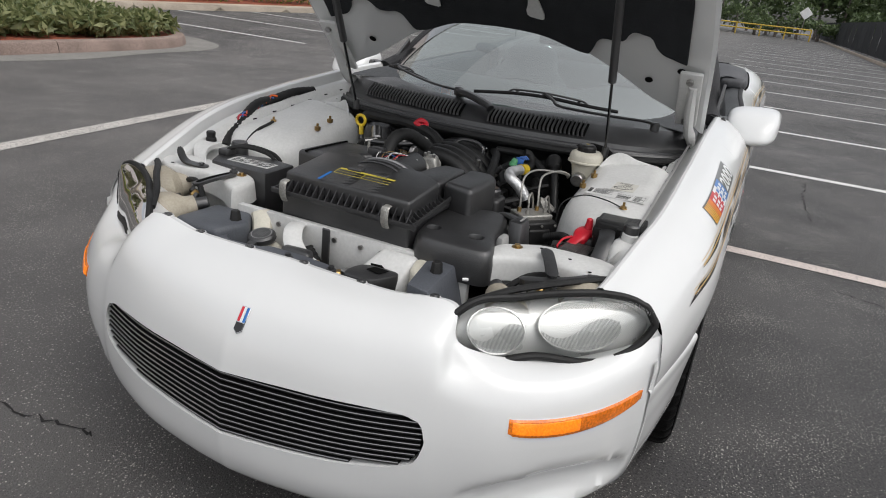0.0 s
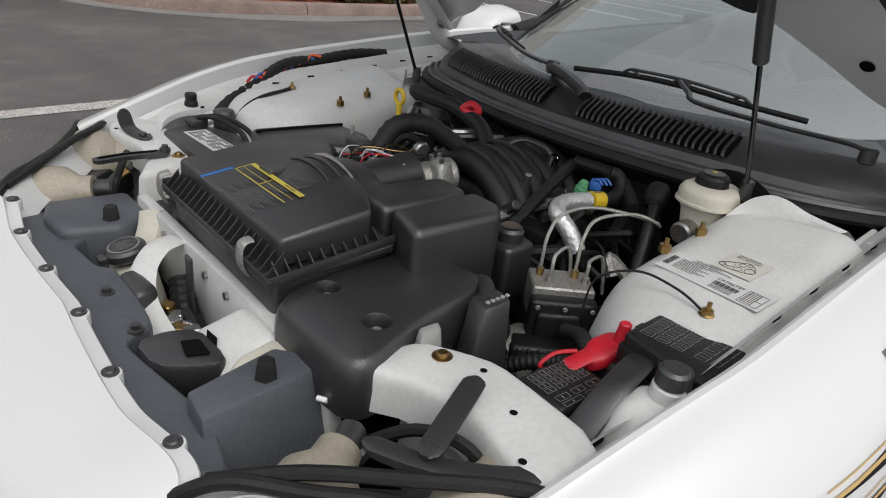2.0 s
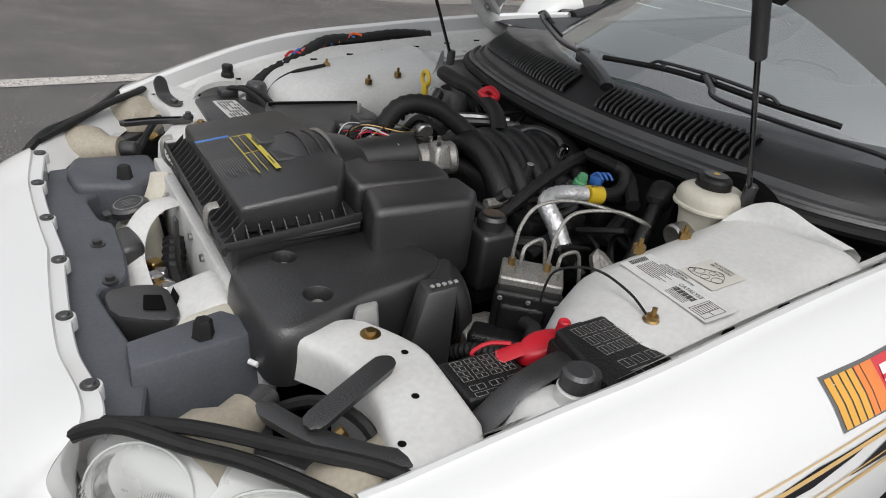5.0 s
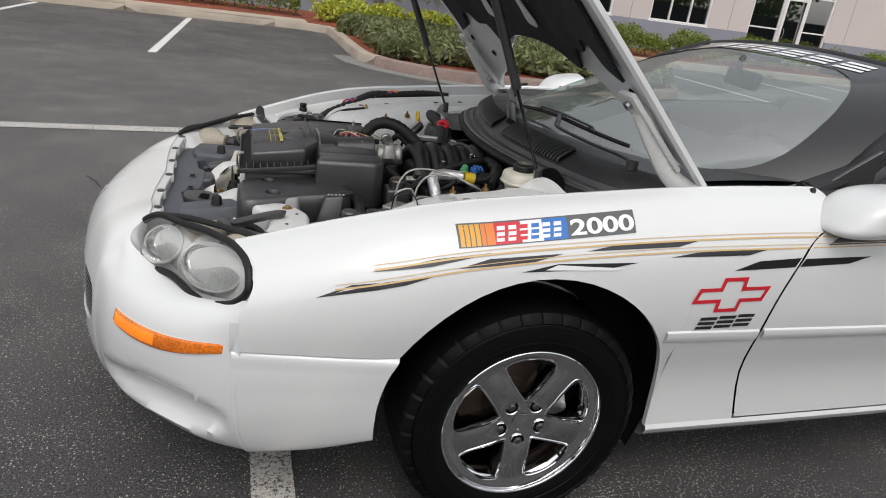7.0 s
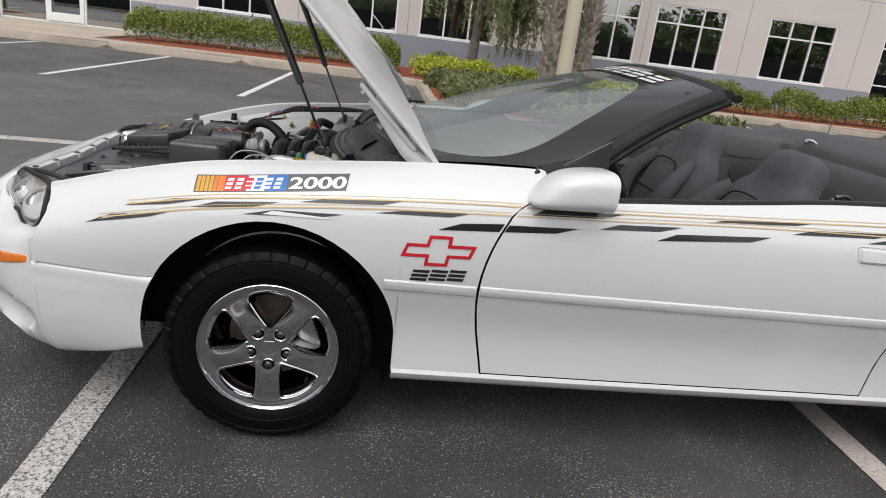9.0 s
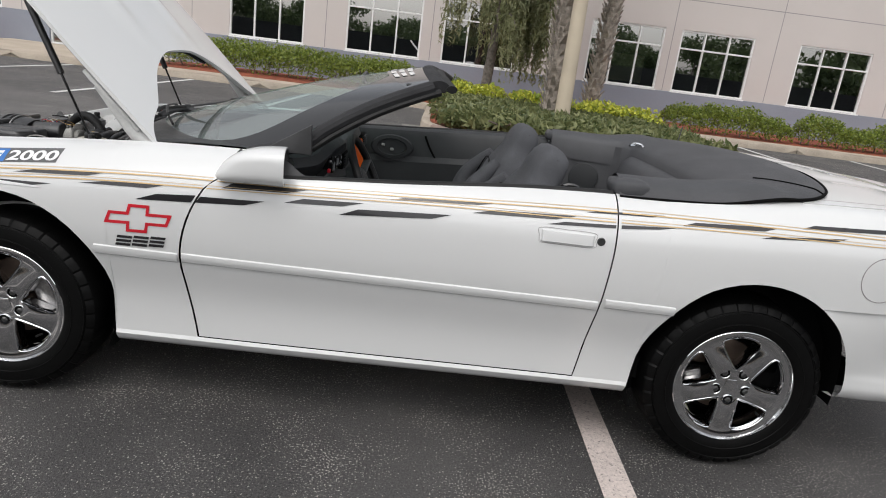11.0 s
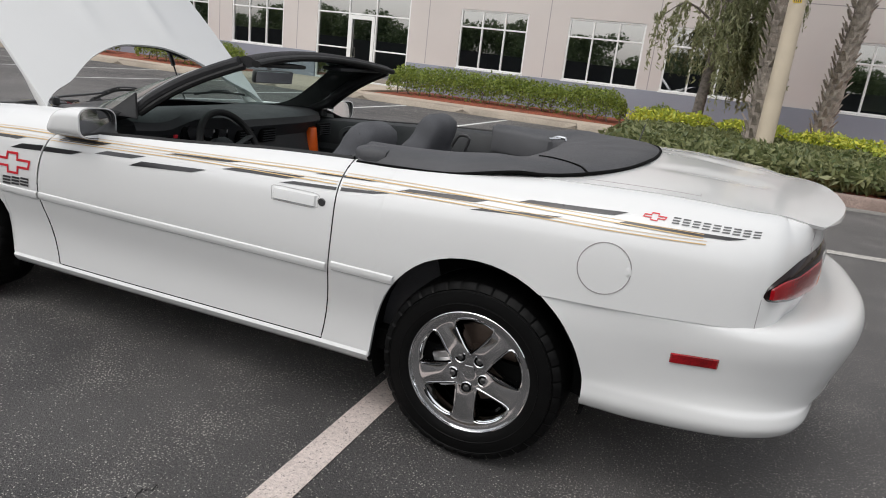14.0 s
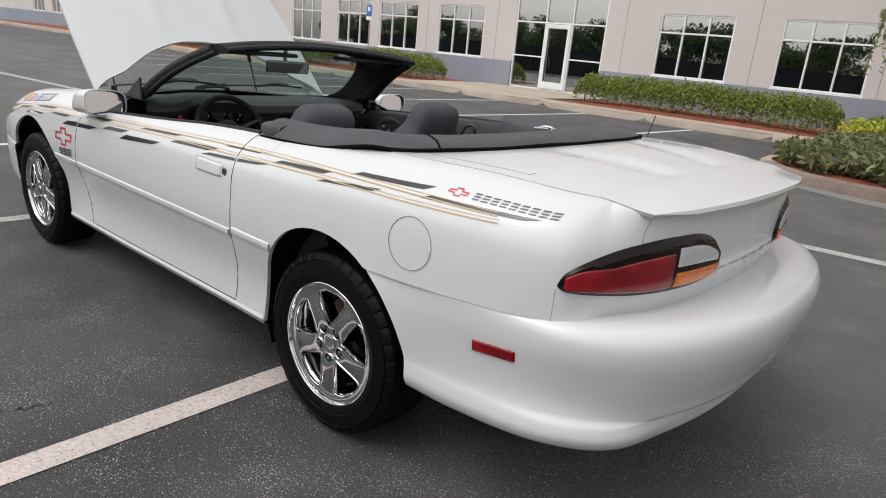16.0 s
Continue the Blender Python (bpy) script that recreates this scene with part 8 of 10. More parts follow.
part("pcv_tube", bm_tube([(-0.02, 0.02, 0.80), (0.03, 0.0, 0.825), (0.055, -0.05, 0.82), (0.06, -0.075, 0.80)], 0.006, 8, 5), M_BLACK, man)
# The block's near-black colour holds the shade it sits in
eng = part("engine_block", bm_box((-0.36, -0.22, 0.40), (0.14, 0.22, 0.62), 0.03, 3), M_GAP_SHADE, car, "engine block coloured near-black for the shade deep in the bay")
for s in (-1, 1):
    vc = part("valve_cover", bm_box((-0.26, s * 0.20 - 0.06, 0.58), (0.14, s * 0.20 + 0.06, 0.685), 0.02, 3), M_BAYBLACK, car, "black valve cover")
    for k in range(4):
        x = -0.20 + 0.09 * k
        part("ignition_coil", bm_box((x - 0.028, s * 0.20 - 0.035, 0.685), (x + 0.028, s * 0.20 + 0.035, 0.725), 0.008, 2), M_BAYBLACK, vc)
        part("spark_lead", bm_tube([(x, s * 0.24, 0.70), (x + 0.01, s * 0.29, 0.69), (x + 0.01, s * 0.31, 0.62)], 0.005, 6, 4), M_RUBBER, vc)
    part("fuel_rail", bm_cyl((-0.18, s * 0.145, 0.735), (0.12, s * 0.145, 0.735), 0.010, 10), M_CAST if s < 0 else M_BAYBLACK, car)
    for k in range(4):
        part("injector_plug", bm_cyl((-0.15 + 0.08 * k, s * 0.145, 0.745), (-0.15 + 0.08 * k, s * 0.17, 0.765), 0.011, 10, 0.002), M_BLACK, car)
    part("exhaust_manifold", bm_tube([(-0.2, s * 0.30, 0.56), (-0.05, s * 0.32, 0.55), (0.1, s * 0.31, 0.50)], 0.03, 10, 5), M_STEEL, car)
part("harness", bm_tube([(0.10, -0.10, 0.79), (0.03, -0.135, 0.795), (-0.06, -0.16, 0.775), (-0.13, -0.17, 0.74), (-0.17, -0.16, 0.70)], 0.014, 9, 8, ribs=0.14), M_RUBBER, car, "black corrugated wiring loom")
part("harness", bm_tube([(0.10, -0.11, 0.80), (0.10, -0.22, 0.80), (0.05, -0.30, 0.77)], 0.014, 9, 8, ribs=0.14), M_RUBBER, car, "black corrugated wiring loom")
part("harness", bm_tube([(-0.16, -0.15, 0.71), (-0.20, -0.12, 0.73), (-0.22, -0.05, 0.74)], 0.011, 9, 8, ribs=0.14), M_RUBBER, car, "black corrugated wiring loom")
slv = part("heat_sleeve", bm_tube([(-0.118, -0.305, 0.715), (-0.122, -0.28, 0.748), (-0.120, -0.245, 0.772), (-0.085, -0.232, 0.780), (-0.025, -0.242, 0.778)], 0.0175, 14, 8, ribs=0.05), M_FOIL, car, "silver foil heat sleeve with yellow band")
part("yellow_band", bm_tube([(-0.020, -0.2430, 0.778), (0.012, -0.248, 0.774)], 0.0182, 14, 2), M_YELLOW, slv)
bm = text_bm("FUEL", 0.011, bold=0.0003)
bm.transform(Matrix.Translation((-0.018, -0.2525, 0.7965)) @ Matrix.Rotation(radians(-8), 4, "Z"))
part("print_text", bm, M_INK, slv, smooth=0)
part("sleeve_hose", bm_tube([(0.012, -0.248, 0.774), (0.05, -0.25, 0.77), (0.08, -0.24, 0.75)], 0.014, 10, 4), M_RUBBER, car)
part("sleeve_end", bm_tube([(-0.118, -0.305, 0.718), (-0.115, -0.315, 0.70), (-0.10, -0.32, 0.67)], 0.016, 10, 4), M_RUBBER, car)
gc = part("green_cap", bm_lathe([(0.0, 0.014), (0.008, 0.013), (0.0105, 0.006), (0.0105, 0.0), (0.013, -0.002), (0.013, -0.012)], 16, Matrix.Translation((-0.012, -0.214, 0.795)) @ Matrix.Rotation(0.3, 4, "X")), M_GREEN, car, "pale green plastic service cap")
bc = part("blue_clip", bm_box((-0.014, -0.012, -0.010), (0.014, 0.012, 0.010), 0.004, 2, Matrix.Translation((0.022, -0.222, 0.796)) @ Matrix.Rotation(0.5, 4, "Z")), M_BLUE, car, "blue plastic hose clip")
for k in range(3):
    part("clip_prong", bm_tube([(0.012 + 0.009 * k, -0.215 - 0.004 * k, 0.80), (0.014 + 0.009 * k, -0.228 - 0.004 * k, 0.812), (0.018 + 0.009 * k, -0.240 - 0.004 * k, 0.802)], 0.0028, 6, 4), M_BLUE, bc)
part("heater_pipe", bm_tube([(0.012, -0.248, 0.774), (0.045, -0.252, 0.776), (0.072, -0.248, 0.79), (0.078, -0.235, 0.81), (0.068, -0.22, 0.815)], 0.013, 12, 6), M_RUBBER, car, "black fuel hose")
part("steering_shaft", bm_tube([(0.105, -0.315, 0.80), (0.045, -0.345, 0.735), (-0.02, -0.375, 0.655)], 0.015, 14, 8, ribs=0.12), M_BAYBLACK, car, "dull steering shaft")
part("shaft_joint", bm_lathe([(0.0, 0.022), (0.020, 0.02), (0.026, 0.01), (0.026, -0.02), (0.018, -0.03)], 18, along((0.10, -0.317, 0.795), (0.6, 0.3, 0.7), 0)), M_BAYBLACK, car, "black shaft boot")
part("sleeve_hose", bm_tube([(-0.118, -0.305, 0.718), (-0.115, -0.315, 0.70), (-0.10, -0.32, 0.67)], 0.016, 10, 4), M_RUBBER, car)
# Coolant overflow bottle beside the fuse boxes
ob = part("overflow_bottle", bm_hull8([(-0.556, -0.618, 0.60), (-0.43, -0.612, 0.60), (-0.42, -0.72, 0.60), (-0.55, -0.72, 0.60)], [(-0.495, -0.648, 0.768), (-0.430, -0.638, 0.776), (-0.418, -0.705, 0.772), (-0.480, -0.705, 0.766)], 0.022, 4), M_BAYWHITE, car, "white plastic overflow bottle with black cap", smooth=60)
part("neck", bm_cyl((-0.442, -0.676, 0.765), (-0.442, -0.678, 0.789), 0.0195, 20, 0.003), M_BAYWHITE, ob)
part("cap", bm_cyl((-0.442, -0.678, 0.786), (-0.442, -0.679, 0.812), 0.0185, 20, 0.004), M_BLACK, ob, "black screw cap")

# Power-steering reservoir
ps = part("steering_fluid_reservoir", bm_box((-0.265, -0.265, 0.62), (-0.19, -0.195, 0.735), 0.012, 3), M_BLACK, car, "black power-steering fluid reservoir")
part("cap", bm_lathe([(0.0, 0.026), (0.022, 0.024), (0.026, 0.018), (0.026, 0.0)], 24, Matrix.Translation((-0.227, -0.229, 0.735))), M_BLACK, ps)
part("cap_print", bm_lathe([(0.0, 0.0275), (0.018, 0.0265)], 20, Matrix.Translation((-0.227, -0.229, 0.735))), M_RUST, ps)
part("pulley", bm_lathe([(0.0, 0.03), (0.03, 0.03), (0.034, 0.02), (0.060, 0.02), (0.064, 0.03), (0.075, 0.03), (0.075, 0.024), (0.071, 0.022), (0.075, 0.02), (0.075, 0.014), (0.071, 0.012), (0.075, 0.01), (0.075, 0.0), (0.0, 0.0)], 32, along((-0.34, -0.285, 0.635), (-1, 0, 0), 0)), M_BAYBLACK, car, "black grooved belt pulley")
part("drive_belt", bm_tube([(-0.355, -0.285 + 0.077 * math.cos(a), 0.635 + 0.077 * math.sin(a)) for a in np.linspace(0.2, math.pi + 0.4, 13)], 0.011, 6, 3, flat=0.3), M_RUBBER, car, "black ribbed drive belt")
part("alternator", bm_cyl((-0.36, -0.36, 0.585), (-0.28, -0.36, 0.585), 0.055, 20, 0.01), M_CAST, car)

# Brake fluid reservoir
tank_o = rounded([(0.035, -0.475), (0.150, -0.475), (0.150, -0.370), (0.035, -0.370)], 3, 0.25)
br = part("brake_fluid_reservoir", soft_plate(tank_o, lambda x, y: 0.856, ((0.018, 0.085), (0.012, 0.05), (0.006, 0.038), (0.002, 0.036), (-0.003, 0.034), (-0.003, 0.030), (0.0, 0.028), (0.0, 0.014), (0.004, 0.006), (0.012, 0.001), (0.02, 0.0))), M_TANK, car, "cream brake fluid reservoir with black cap", smooth=50)
part("cap", bm_lathe([(0.0, 0.020), (0.022, 0.020), (0.027, 0.017), (0.030, 0.012), (0.030, 0.0), (0.034, -0.003)], 18, Matrix.Translation((0.093, -0.42, 0.857))), M_BAYBLACK, br, "black fluid cap", smooth=20)
part("cap_print", bm_lathe([(0.0, 0.0215), (0.020, 0.0208)], 20, Matrix.Translation((0.093, -0.42, 0.857))), M_DIMINK, br)
part("cap_mark", bm_lathe([(0.0, 0.0225), (0.006, 0.0222)], 12, Matrix.Translation((0.093, -0.42, 0.857))), M_YELLOW, br)
part("master_cylinder", bm_cyl((0.02, -0.42, 0.77), (0.18, -0.42, 0.782), 0.021, 18, 0.004), M_STEEL, br)
part("brake_booster", bm_lathe([(0.0, 0.05), (0.09, 0.045), (0.12, 0.02), (0.125, 0.0)], 28, along((0.19, -0.42, 0.74), (-1, 0, 0.05), 0)), M_GAP_SHADE, car)

# Brake control unit with its steel pipes
AB = Matrix.Translation((-0.233, -0.362, 0.716)) @ Matrix.Rotation(radians(-41), 4, "Z")
ab = part("brake_control_unit", bm_box((-0.052, -0.036, -0.060), (0.052, 0.036, 0.0), 0.003, 1, AB), M_CAST, car, "alloy brake control block with steel pipes")
part("motor_case", bm_box((-0.056, -0.062, -0.15), (0.056, -0.030, -0.012), 0.008, 3, AB), M_BAYBLACK, ab, "black control unit case")
part("case_step", bm_box((-0.045, -0.070, -0.13), (0.030, -0.058, -0.03), 0.008, 3, AB), M_BAYBLACK, ab)
part("motor_base", bm_box((-0.055, -0.04, -0.16), (0.055, 0.045, -0.060), 0.01, 2, AB), M_BAYBLACK, ab)
part("connector", bm_box((-0.085, -0.105, -0.135), (0.030, -0.055, -0.075), 0.01, 3, AB), M_BAYBLACK, ab, "black ribbed connector")
for k in range(6):
    part("connector_rib", bm_box((-0.075 + 0.017 * k, -0.108, -0.13), (-0.071 + 0.017 * k, -0.10, -0.078), 0.001, 1, AB), M_BAYBLACK, ab)
part("lock_tab", bm_box((-0.100, -0.085, -0.115), (-0.083, -0.06, -0.085), 0.003, 1, AB), M_BRASS, ab)
for k, (u, w) in enumerate(((-0.036, 0.012), (-0.022, -0.012), (0.024, 0.012), (0.038, -0.010))):
    a = AB @ Vector((u, w, 0.0))
    part("pipe_nut", bm_cyl(a, a + Vector((0, 0, 0.013)), 0.0065, 6), (M_BRASS, M_CAST)[k % 2], ab)
    top = (0.815, 0.765, 0.812, 0.752)[k]
    pts = [a, a + Vector((0, 0, 0.03)), Vector((a.x + 0.012, a.y + 0.006, (a.z + top) / 2 + 0.02)), Vector((a.x + 0.045, a.y + 0.008, top))]
    if k % 2 == 0:
        pts += [Vector((a.x + 0.11, a.y - 0.01 - 0.004 * k, top + 0.006)), Vector((-0.06, -0.395 - 0.008 * k, 0.805)), Vector((-0.02, -0.40, 0.785))]
    else:
        pts += [Vector((a.x + 0.055, a.y + 0.004, top - 0.03)), Vector((a.x + 0.06, a.y, 0.68))]
    part("brake_pipe", bm_tube(pts, 0.0032, 8, 7), M_CAST, ab)
for u, w in ((-0.045, -0.063), (0.045, -0.063), (0.0, -0.063)):
    a = AB @ Vector((u, w, -0.022))
    part("torx_screw", bm_cyl(a, AB @ Vector((u, w - 0.004, -0.022)), 0.0042, 8, 0.001), M_CAST, ab)

# Fuse boxes, battery terminal, bottle
def fuse_box(outline, z, label, seed, rows, cols):
    fb = slab("fuse_box", outline, z - 0.09, z, M_BAYBLACK, car, label, 0.007, 3)
    mid = (sum(p[0] for p in outline) / 4, sum(p[1] for p in outline) / 4)
    slab("lid_skirt", [(mid[0] + (x - mid[0]) * 1.06, mid[1] + (y - mid[1]) * 1.06) for x, y in outline], z - 0.045, z - 0.018, M_BAYBLACK, fb, "", 0.004, 2)
    for (xa, ya), (xb, yb) in zip(outline, outline[1:] + outline[:1]):
        part("lid_latch", bm_box((-0.009, -0.005, -0.02), (0.009, 0.005, 0.006), 0.002, 1, Matrix.Translation(((xa + xb) / 2, (ya + yb) / 2, z - 0.012)) @ Matrix.Rotation(math.atan2(yb - ya, xb - xa), 4, "Z")), M_BAYBLACK, fb)
    (x0, y0), (x1, y1), (x2, y2), (x3, y3) = outline
    o = Vector((x0, y0, z + 0.0006))
    e1, e2 = Vector((x1 - x0, y1 - y0, 0)), Vector((x3 - x0, y3 - y0, 0))
    r = random.Random(seed)
    def frame_bar(a, b, c, d):
        for q in ((a, b, c, c + 0.007), (a, b, d - 0.007, d), (a, a + 0.007, c, d), (b - 0.007, b, c, d), (a + 0.02, b - 0.02, (c + d) / 2 - 0.006, (c + d) / 2 + 0.006)):
            bm = bmesh.new()
            bm.faces.new([bm.verts.new(o + e1 * u + e2 * v + Vector((0, 0, 0.0006))) for u, v in ((q[0], q[2]), (q[1], q[2]), (q[1], q[3]), (q[0], q[3]))])
            part("print_bar", bm, M_PALEINK, fb, smooth=0)
    for i in range(rows):
        for j in range(cols):
            u, v = 0.10 + 0.5 * i / rows, 0.10 + 0.80 * j / cols
            frame_bar(u, u + 0.40 / rows, v, v + 0.62 / cols)
    for j in range(3):
        frame_bar(0.68, 0.80, 0.1 + 0.27 * j, 0.3 + 0.27 * j)
    for j in range(2):
        frame_bar(0.84, 0.93, 0.12 + 0.4 * j, 0.44 + 0.4 * j)
    return fb


fuse_box([(-0.385, -0.578), (-0.405, -0.712), (-0.283, -0.70), (-0.30, -0.576)][::-1], 0.785, "black fuse box lid with pale printed grid", 1, 3, 4)
fuse_box([(-0.514, -0.514), (-0.512, -0.592), (-0.412, -0.600), (-0.408, -0.518)][::-1], 0.722, "black relay box lid with pale printed grid", 2, 4, 4)
part("fuse_tray", bm_box((-0.53, -0.63, 0.50), (-0.36, -0.50, 0.66), 0.01), M_GAP_SHADE, car)
term_o = rounded([(-0.402, -0.560), (-0.345, -0.578), (-0.325, -0.560), (-0.332, -0.532), (-0.375, -0.522), (-0.405, -0.535)], 2)
rt = part("battery_terminal", soft_plate(term_o, lambda x, y: 0.746 + 0.20 * (x + 0.36) + 0.006 * math.sin(60 * y), ((0.002, 0.020), (0.0, 0.010), (0.002, 0.004), (0.007, 0.0))), M_RED, car, "red battery terminal cover", smooth=50)
part("terminal_post", bm_lathe([(0.012, -0.006), (0.0105, 0.006), (0.009, 0.014), (0.0085, 0.022), (0.0065, 0.024), (0.0, 0.020)], 16, Matrix.Translation((-0.345, -0.556, 0.748))), M_RED, rt)
part("terminal_flap", bm_tube([(-0.40, -0.545, 0.735), (-0.425, -0.535, 0.722), (-0.445, -0.522, 0.708)], 0.014, 8, 4, flat=0.25), M_RED, rt)
part("terminal_strap", bm_tube([(-0.405, -0.528, 0.732), (-0.43, -0.512, 0.728), (-0.45, -0.505, 0.712), (-0.44, -0.515, 0.702)], 0.003, 6, 5), M_RED, rt)
part("terminal_block", bm_box((-0.38, -0.58, 0.66), (-0.325, -0.53, 0.726), 0.006), M_BLACK, rt)
for pts in ([(-0.29, -0.43, 0.67), (-0.31, -0.47, 0.69), (-0.34, -0.50, 0.70), (-0.36, -0.53, 0.69)], [(-0.42, -0.40, 0.62), (-0.41, -0.44, 0.66), (-0.38, -0.49, 0.68), (-0.37, -0.54, 0.70)], [(-0.40, -0.53, 0.69), (-0.42, -0.56, 0.66), (-0.43, -0.6, 0.62)]):
    part("loom", bm_tube(pts, 0.0125, 12, 14, ribs=0.14), M_RUBBER, car, "black corrugated loom")
wb = part("coolant_bottle", bm_hull8([(-0.53, -0.735, 0.52), (-0.36, -0.735, 0.52), (-0.36, -0.635, 0.52), (-0.53, -0.635, 0.52)], [(-0.485, -0.715, 0.765), (-0.385, -0.715, 0.772), (-0.385, -0.648, 0.772), (-0.48, -0.648, 0.765)], 0.03, 4), M_BAYWHITE, car, "white coolant bottle with black cap", smooth=60)
part("cap", bm_lathe([(0.0, 0.034), (0.009, 0.034), (0.010, 0.03), (0.019, 0.03), (0.023, 0.0), (0.026, -0.006)], 22, Matrix.Translation((-0.428, -0.675, 0.772))), M_BLACK, wb)
part("bottle_strap", bm_tube([(-0.53, -0.62, 0.70), (-0.47, -0.625, 0.755), (-0.40, -0.615, 0.765), (-0.36, -0.60, 0.75)], 0.02, 8, 5, flat=0.3), M_BLACK, car)
bb = part("ground_bolt", bm_lathe([(0.0, 0.018), (0.0035, 0.018), (0.0035, 0.007), (0.008, 0.007), (0.009, 0.002), (0.012, 0.0)], 12, Matrix.Translation((-0.26, -0.622, 0.794))), M_BRASS, car, "rusty brass ground bolt")
part("ground_wire", bm_tube([(-0.262, -0.615, 0.797), (-0.255, -0.57, 0.806), (-0.262, -0.51, 0.808), (-0.285, -0.46, 0.78), (-0.29, -0.45, 0.72)], 0.0019, 6, 8), M_RUBBER, car)
# Emission label printed on the tower
TM = Matrix.Translation((-0.172, -0.584, 0.8066)) @ Matrix.Rotation(radians(-4.2), 4, "X") @ Matrix.Rotation(radians(-8.7), 4, "Y") @ Matrix.Rotation(radians(-97), 4, "Z")
lb = part("emission_label", bm_box((-0.085, -0.032, 0), (0.088, 0.026, 0.0004), 0, 1, TM), M_BAYWHITE, car, "printed emission label with a small belt drawing", smooth=0)
belt = part("belt_label", bm_box((-0.030, 0.030, 0), (0.036, 0.092, 0.0003), 0, 1, TM), M_CREAM, lb, smooth=0)
TP = TM @ Matrix.Translation((0, 0, 0.0007))
bars_print([(-0.066, -0.012 - 0.008 * (k % 3), 0.012 - 0.0036 * k, 0.0127 - 0.0036 * k) for k in range(9)], TP, M_INK, lb, 0.0004)
bars_print([(-0.082 + 0.0, -0.072, -0.018 + 0.0026 * k, -0.0167 + 0.0026 * k) for k in range(12)] + [(0.004 + 0.0026 * k, 0.0052 + 0.0026 * k + 0.0006 * (k % 3), -0.014, -0.004) for k in range(15)], TP, M_INK, lb, 0.0004)
bars_print([(0.004, 0.040, -0.0165 - 0.003 * k, -0.0160 - 0.003 * k) for k in range(4)], TP, M_INK, lb, 0.0004)
bars_print(outline_rects(0.052, 0.082, -0.028, 0.008, 0.0006) + [(0.056, 0.071, -0.024 + 0.004 * k, -0.0233 + 0.004 * k) for k in range(8)] + [(0.0555, 0.0562, -0.025, 0.006), (0.0712, 0.0719, -0.025, 0.006), (0.072, 0.080, -0.012, -0.0112)], TP, M_INK, lb, 0.0004)
for body, size, u, w in (("VEHICLE EMISSION", 0.0056, -0.050, 0.0205), ("CONTROL INFORMATION", 0.0056, -0.052, 0.0145), ("CATALYST", 0.0092, 0.002, 0.000), ("V8 ACCESSORY", 0.0056, -0.018, 0.084), ("BELT ROUTING", 0.0056, -0.018, 0.0775)):
    bm = text_bm(body, size, bold=0.0001)
    bm.transform(TP @ Matrix.Translation((u, w, 0.0006)))
    part("print_text", bm, M_INK, lb, smooth=0)
for cx, cy, r in ((-0.012, 0.052, 0.0075), (0.004, 0.047, 0.006), (0.020, 0.053, 0.0075), (0.003, 0.062, 0.005), (-0.020, 0.045, 0.005), (0.012, 0.068, 0.004)):
    part("print_ring", bm_tube([TP @ Vector((cx + r * math.cos(a), cy + r * math.sin(a), 0.0004)) for a in np.linspace(0, 2 * math.pi, 13)[:-1]], 0.0004, 4, 2, closed=True), M_INK, belt)
part("print_belt", bm_tube([TP @ Vector((u, w, 0.0004)) for u, w in ((-0.02, 0.054), (-0.004, 0.066), (0.012, 0.073), (0.028, 0.055), (0.018, 0.044), (0.004, 0.040), (-0.016, 0.039), (-0.026, 0.046))], 0.0004, 4, 4, closed=True), M_INK, belt)

# Grey trays behind the nose
TRAY_Z = 0.668
tray_o = rounded([(-0.905, -0.36), (-0.84, -0.40), (-0.815, -0.30), (-0.828, -0.235), (-0.850, -0.100), (-0.842, -0.083), (-0.812, -0.072), (-0.800, -0.05), (-0.790, 0.06), (-0.795, 0.14), (-0.815, 0.16), (-0.825, 0.25), (-0.80, 0.27), (-0.80, 0.42), (-0.872, 0.44), (-0.898, 0.30), (-0.922, 0.12), (-0.930, 0.0), (-0.925, -0.12), (-0.912, -0.25)], 1, 0.12)
part("nose_tray", soft_plate(tray_o, lambda x, y: 0.652 + 0.10 * max(0.0, -0.868 - x), ((0.0, 0.12), (0.0, 0.010), (0.0015, 0.003), (0.005, 0.0))), M_GREYPL, car, "grey moulded tray behind the nose", smooth=35)
part("tray_floor", bm_box((-0.88, -0.36, 0.40), (-0.69, 0.36, 0.535), 0.01, 2), M_GREYPL, car)
gb = part("grey_duct_box", bm_hull8([(-0.850, -0.275, 0.48), (-0.708, -0.250, 0.48), (-0.672, -0.285, 0.48), (-0.668, -0.385, 0.48), (-0.852, -0.385, 0.48)], [(-0.838, -0.275, TRAY_Z + 0.014), (-0.711, -0.258, TRAY_Z + 0.024), (-0.688, -0.285, TRAY_Z + 0.024), (-0.680, -0.325, TRAY_Z + 0.022), (-0.842, -0.328, TRAY_Z + 0.010)], 0.005, 2), M_GREYPL, car, "grey plastic duct box", smooth=30)
part("hex_peg", bm_lathe([(0.0, 0.026), (0.010, 0.026), (0.0125, 0.023), (0.0145, 0.004), (0.016, 0.0)], 6, Matrix.Translation((-0.746, -0.303, TRAY_Z + 0.018))), M_RUBBER, gb, "black hexagonal rubber peg")
part("pin", bm_cyl((-0.700, -0.352, 0.664), (-0.692, -0.364, 0.664), 0.004, 8), D_WHITE, gb)
gp = slab("grey_duct_box", [(-0.85, 0.36), (-0.83, 0.43), (-0.68, 0.42), (-0.675, 0.30), (-0.74, 0.255), (-0.84, 0.28)][::-1], 0.48, TRAY_Z + 0.004, M_GREYPL, car, "grey plastic duct box", 0.014, 3)
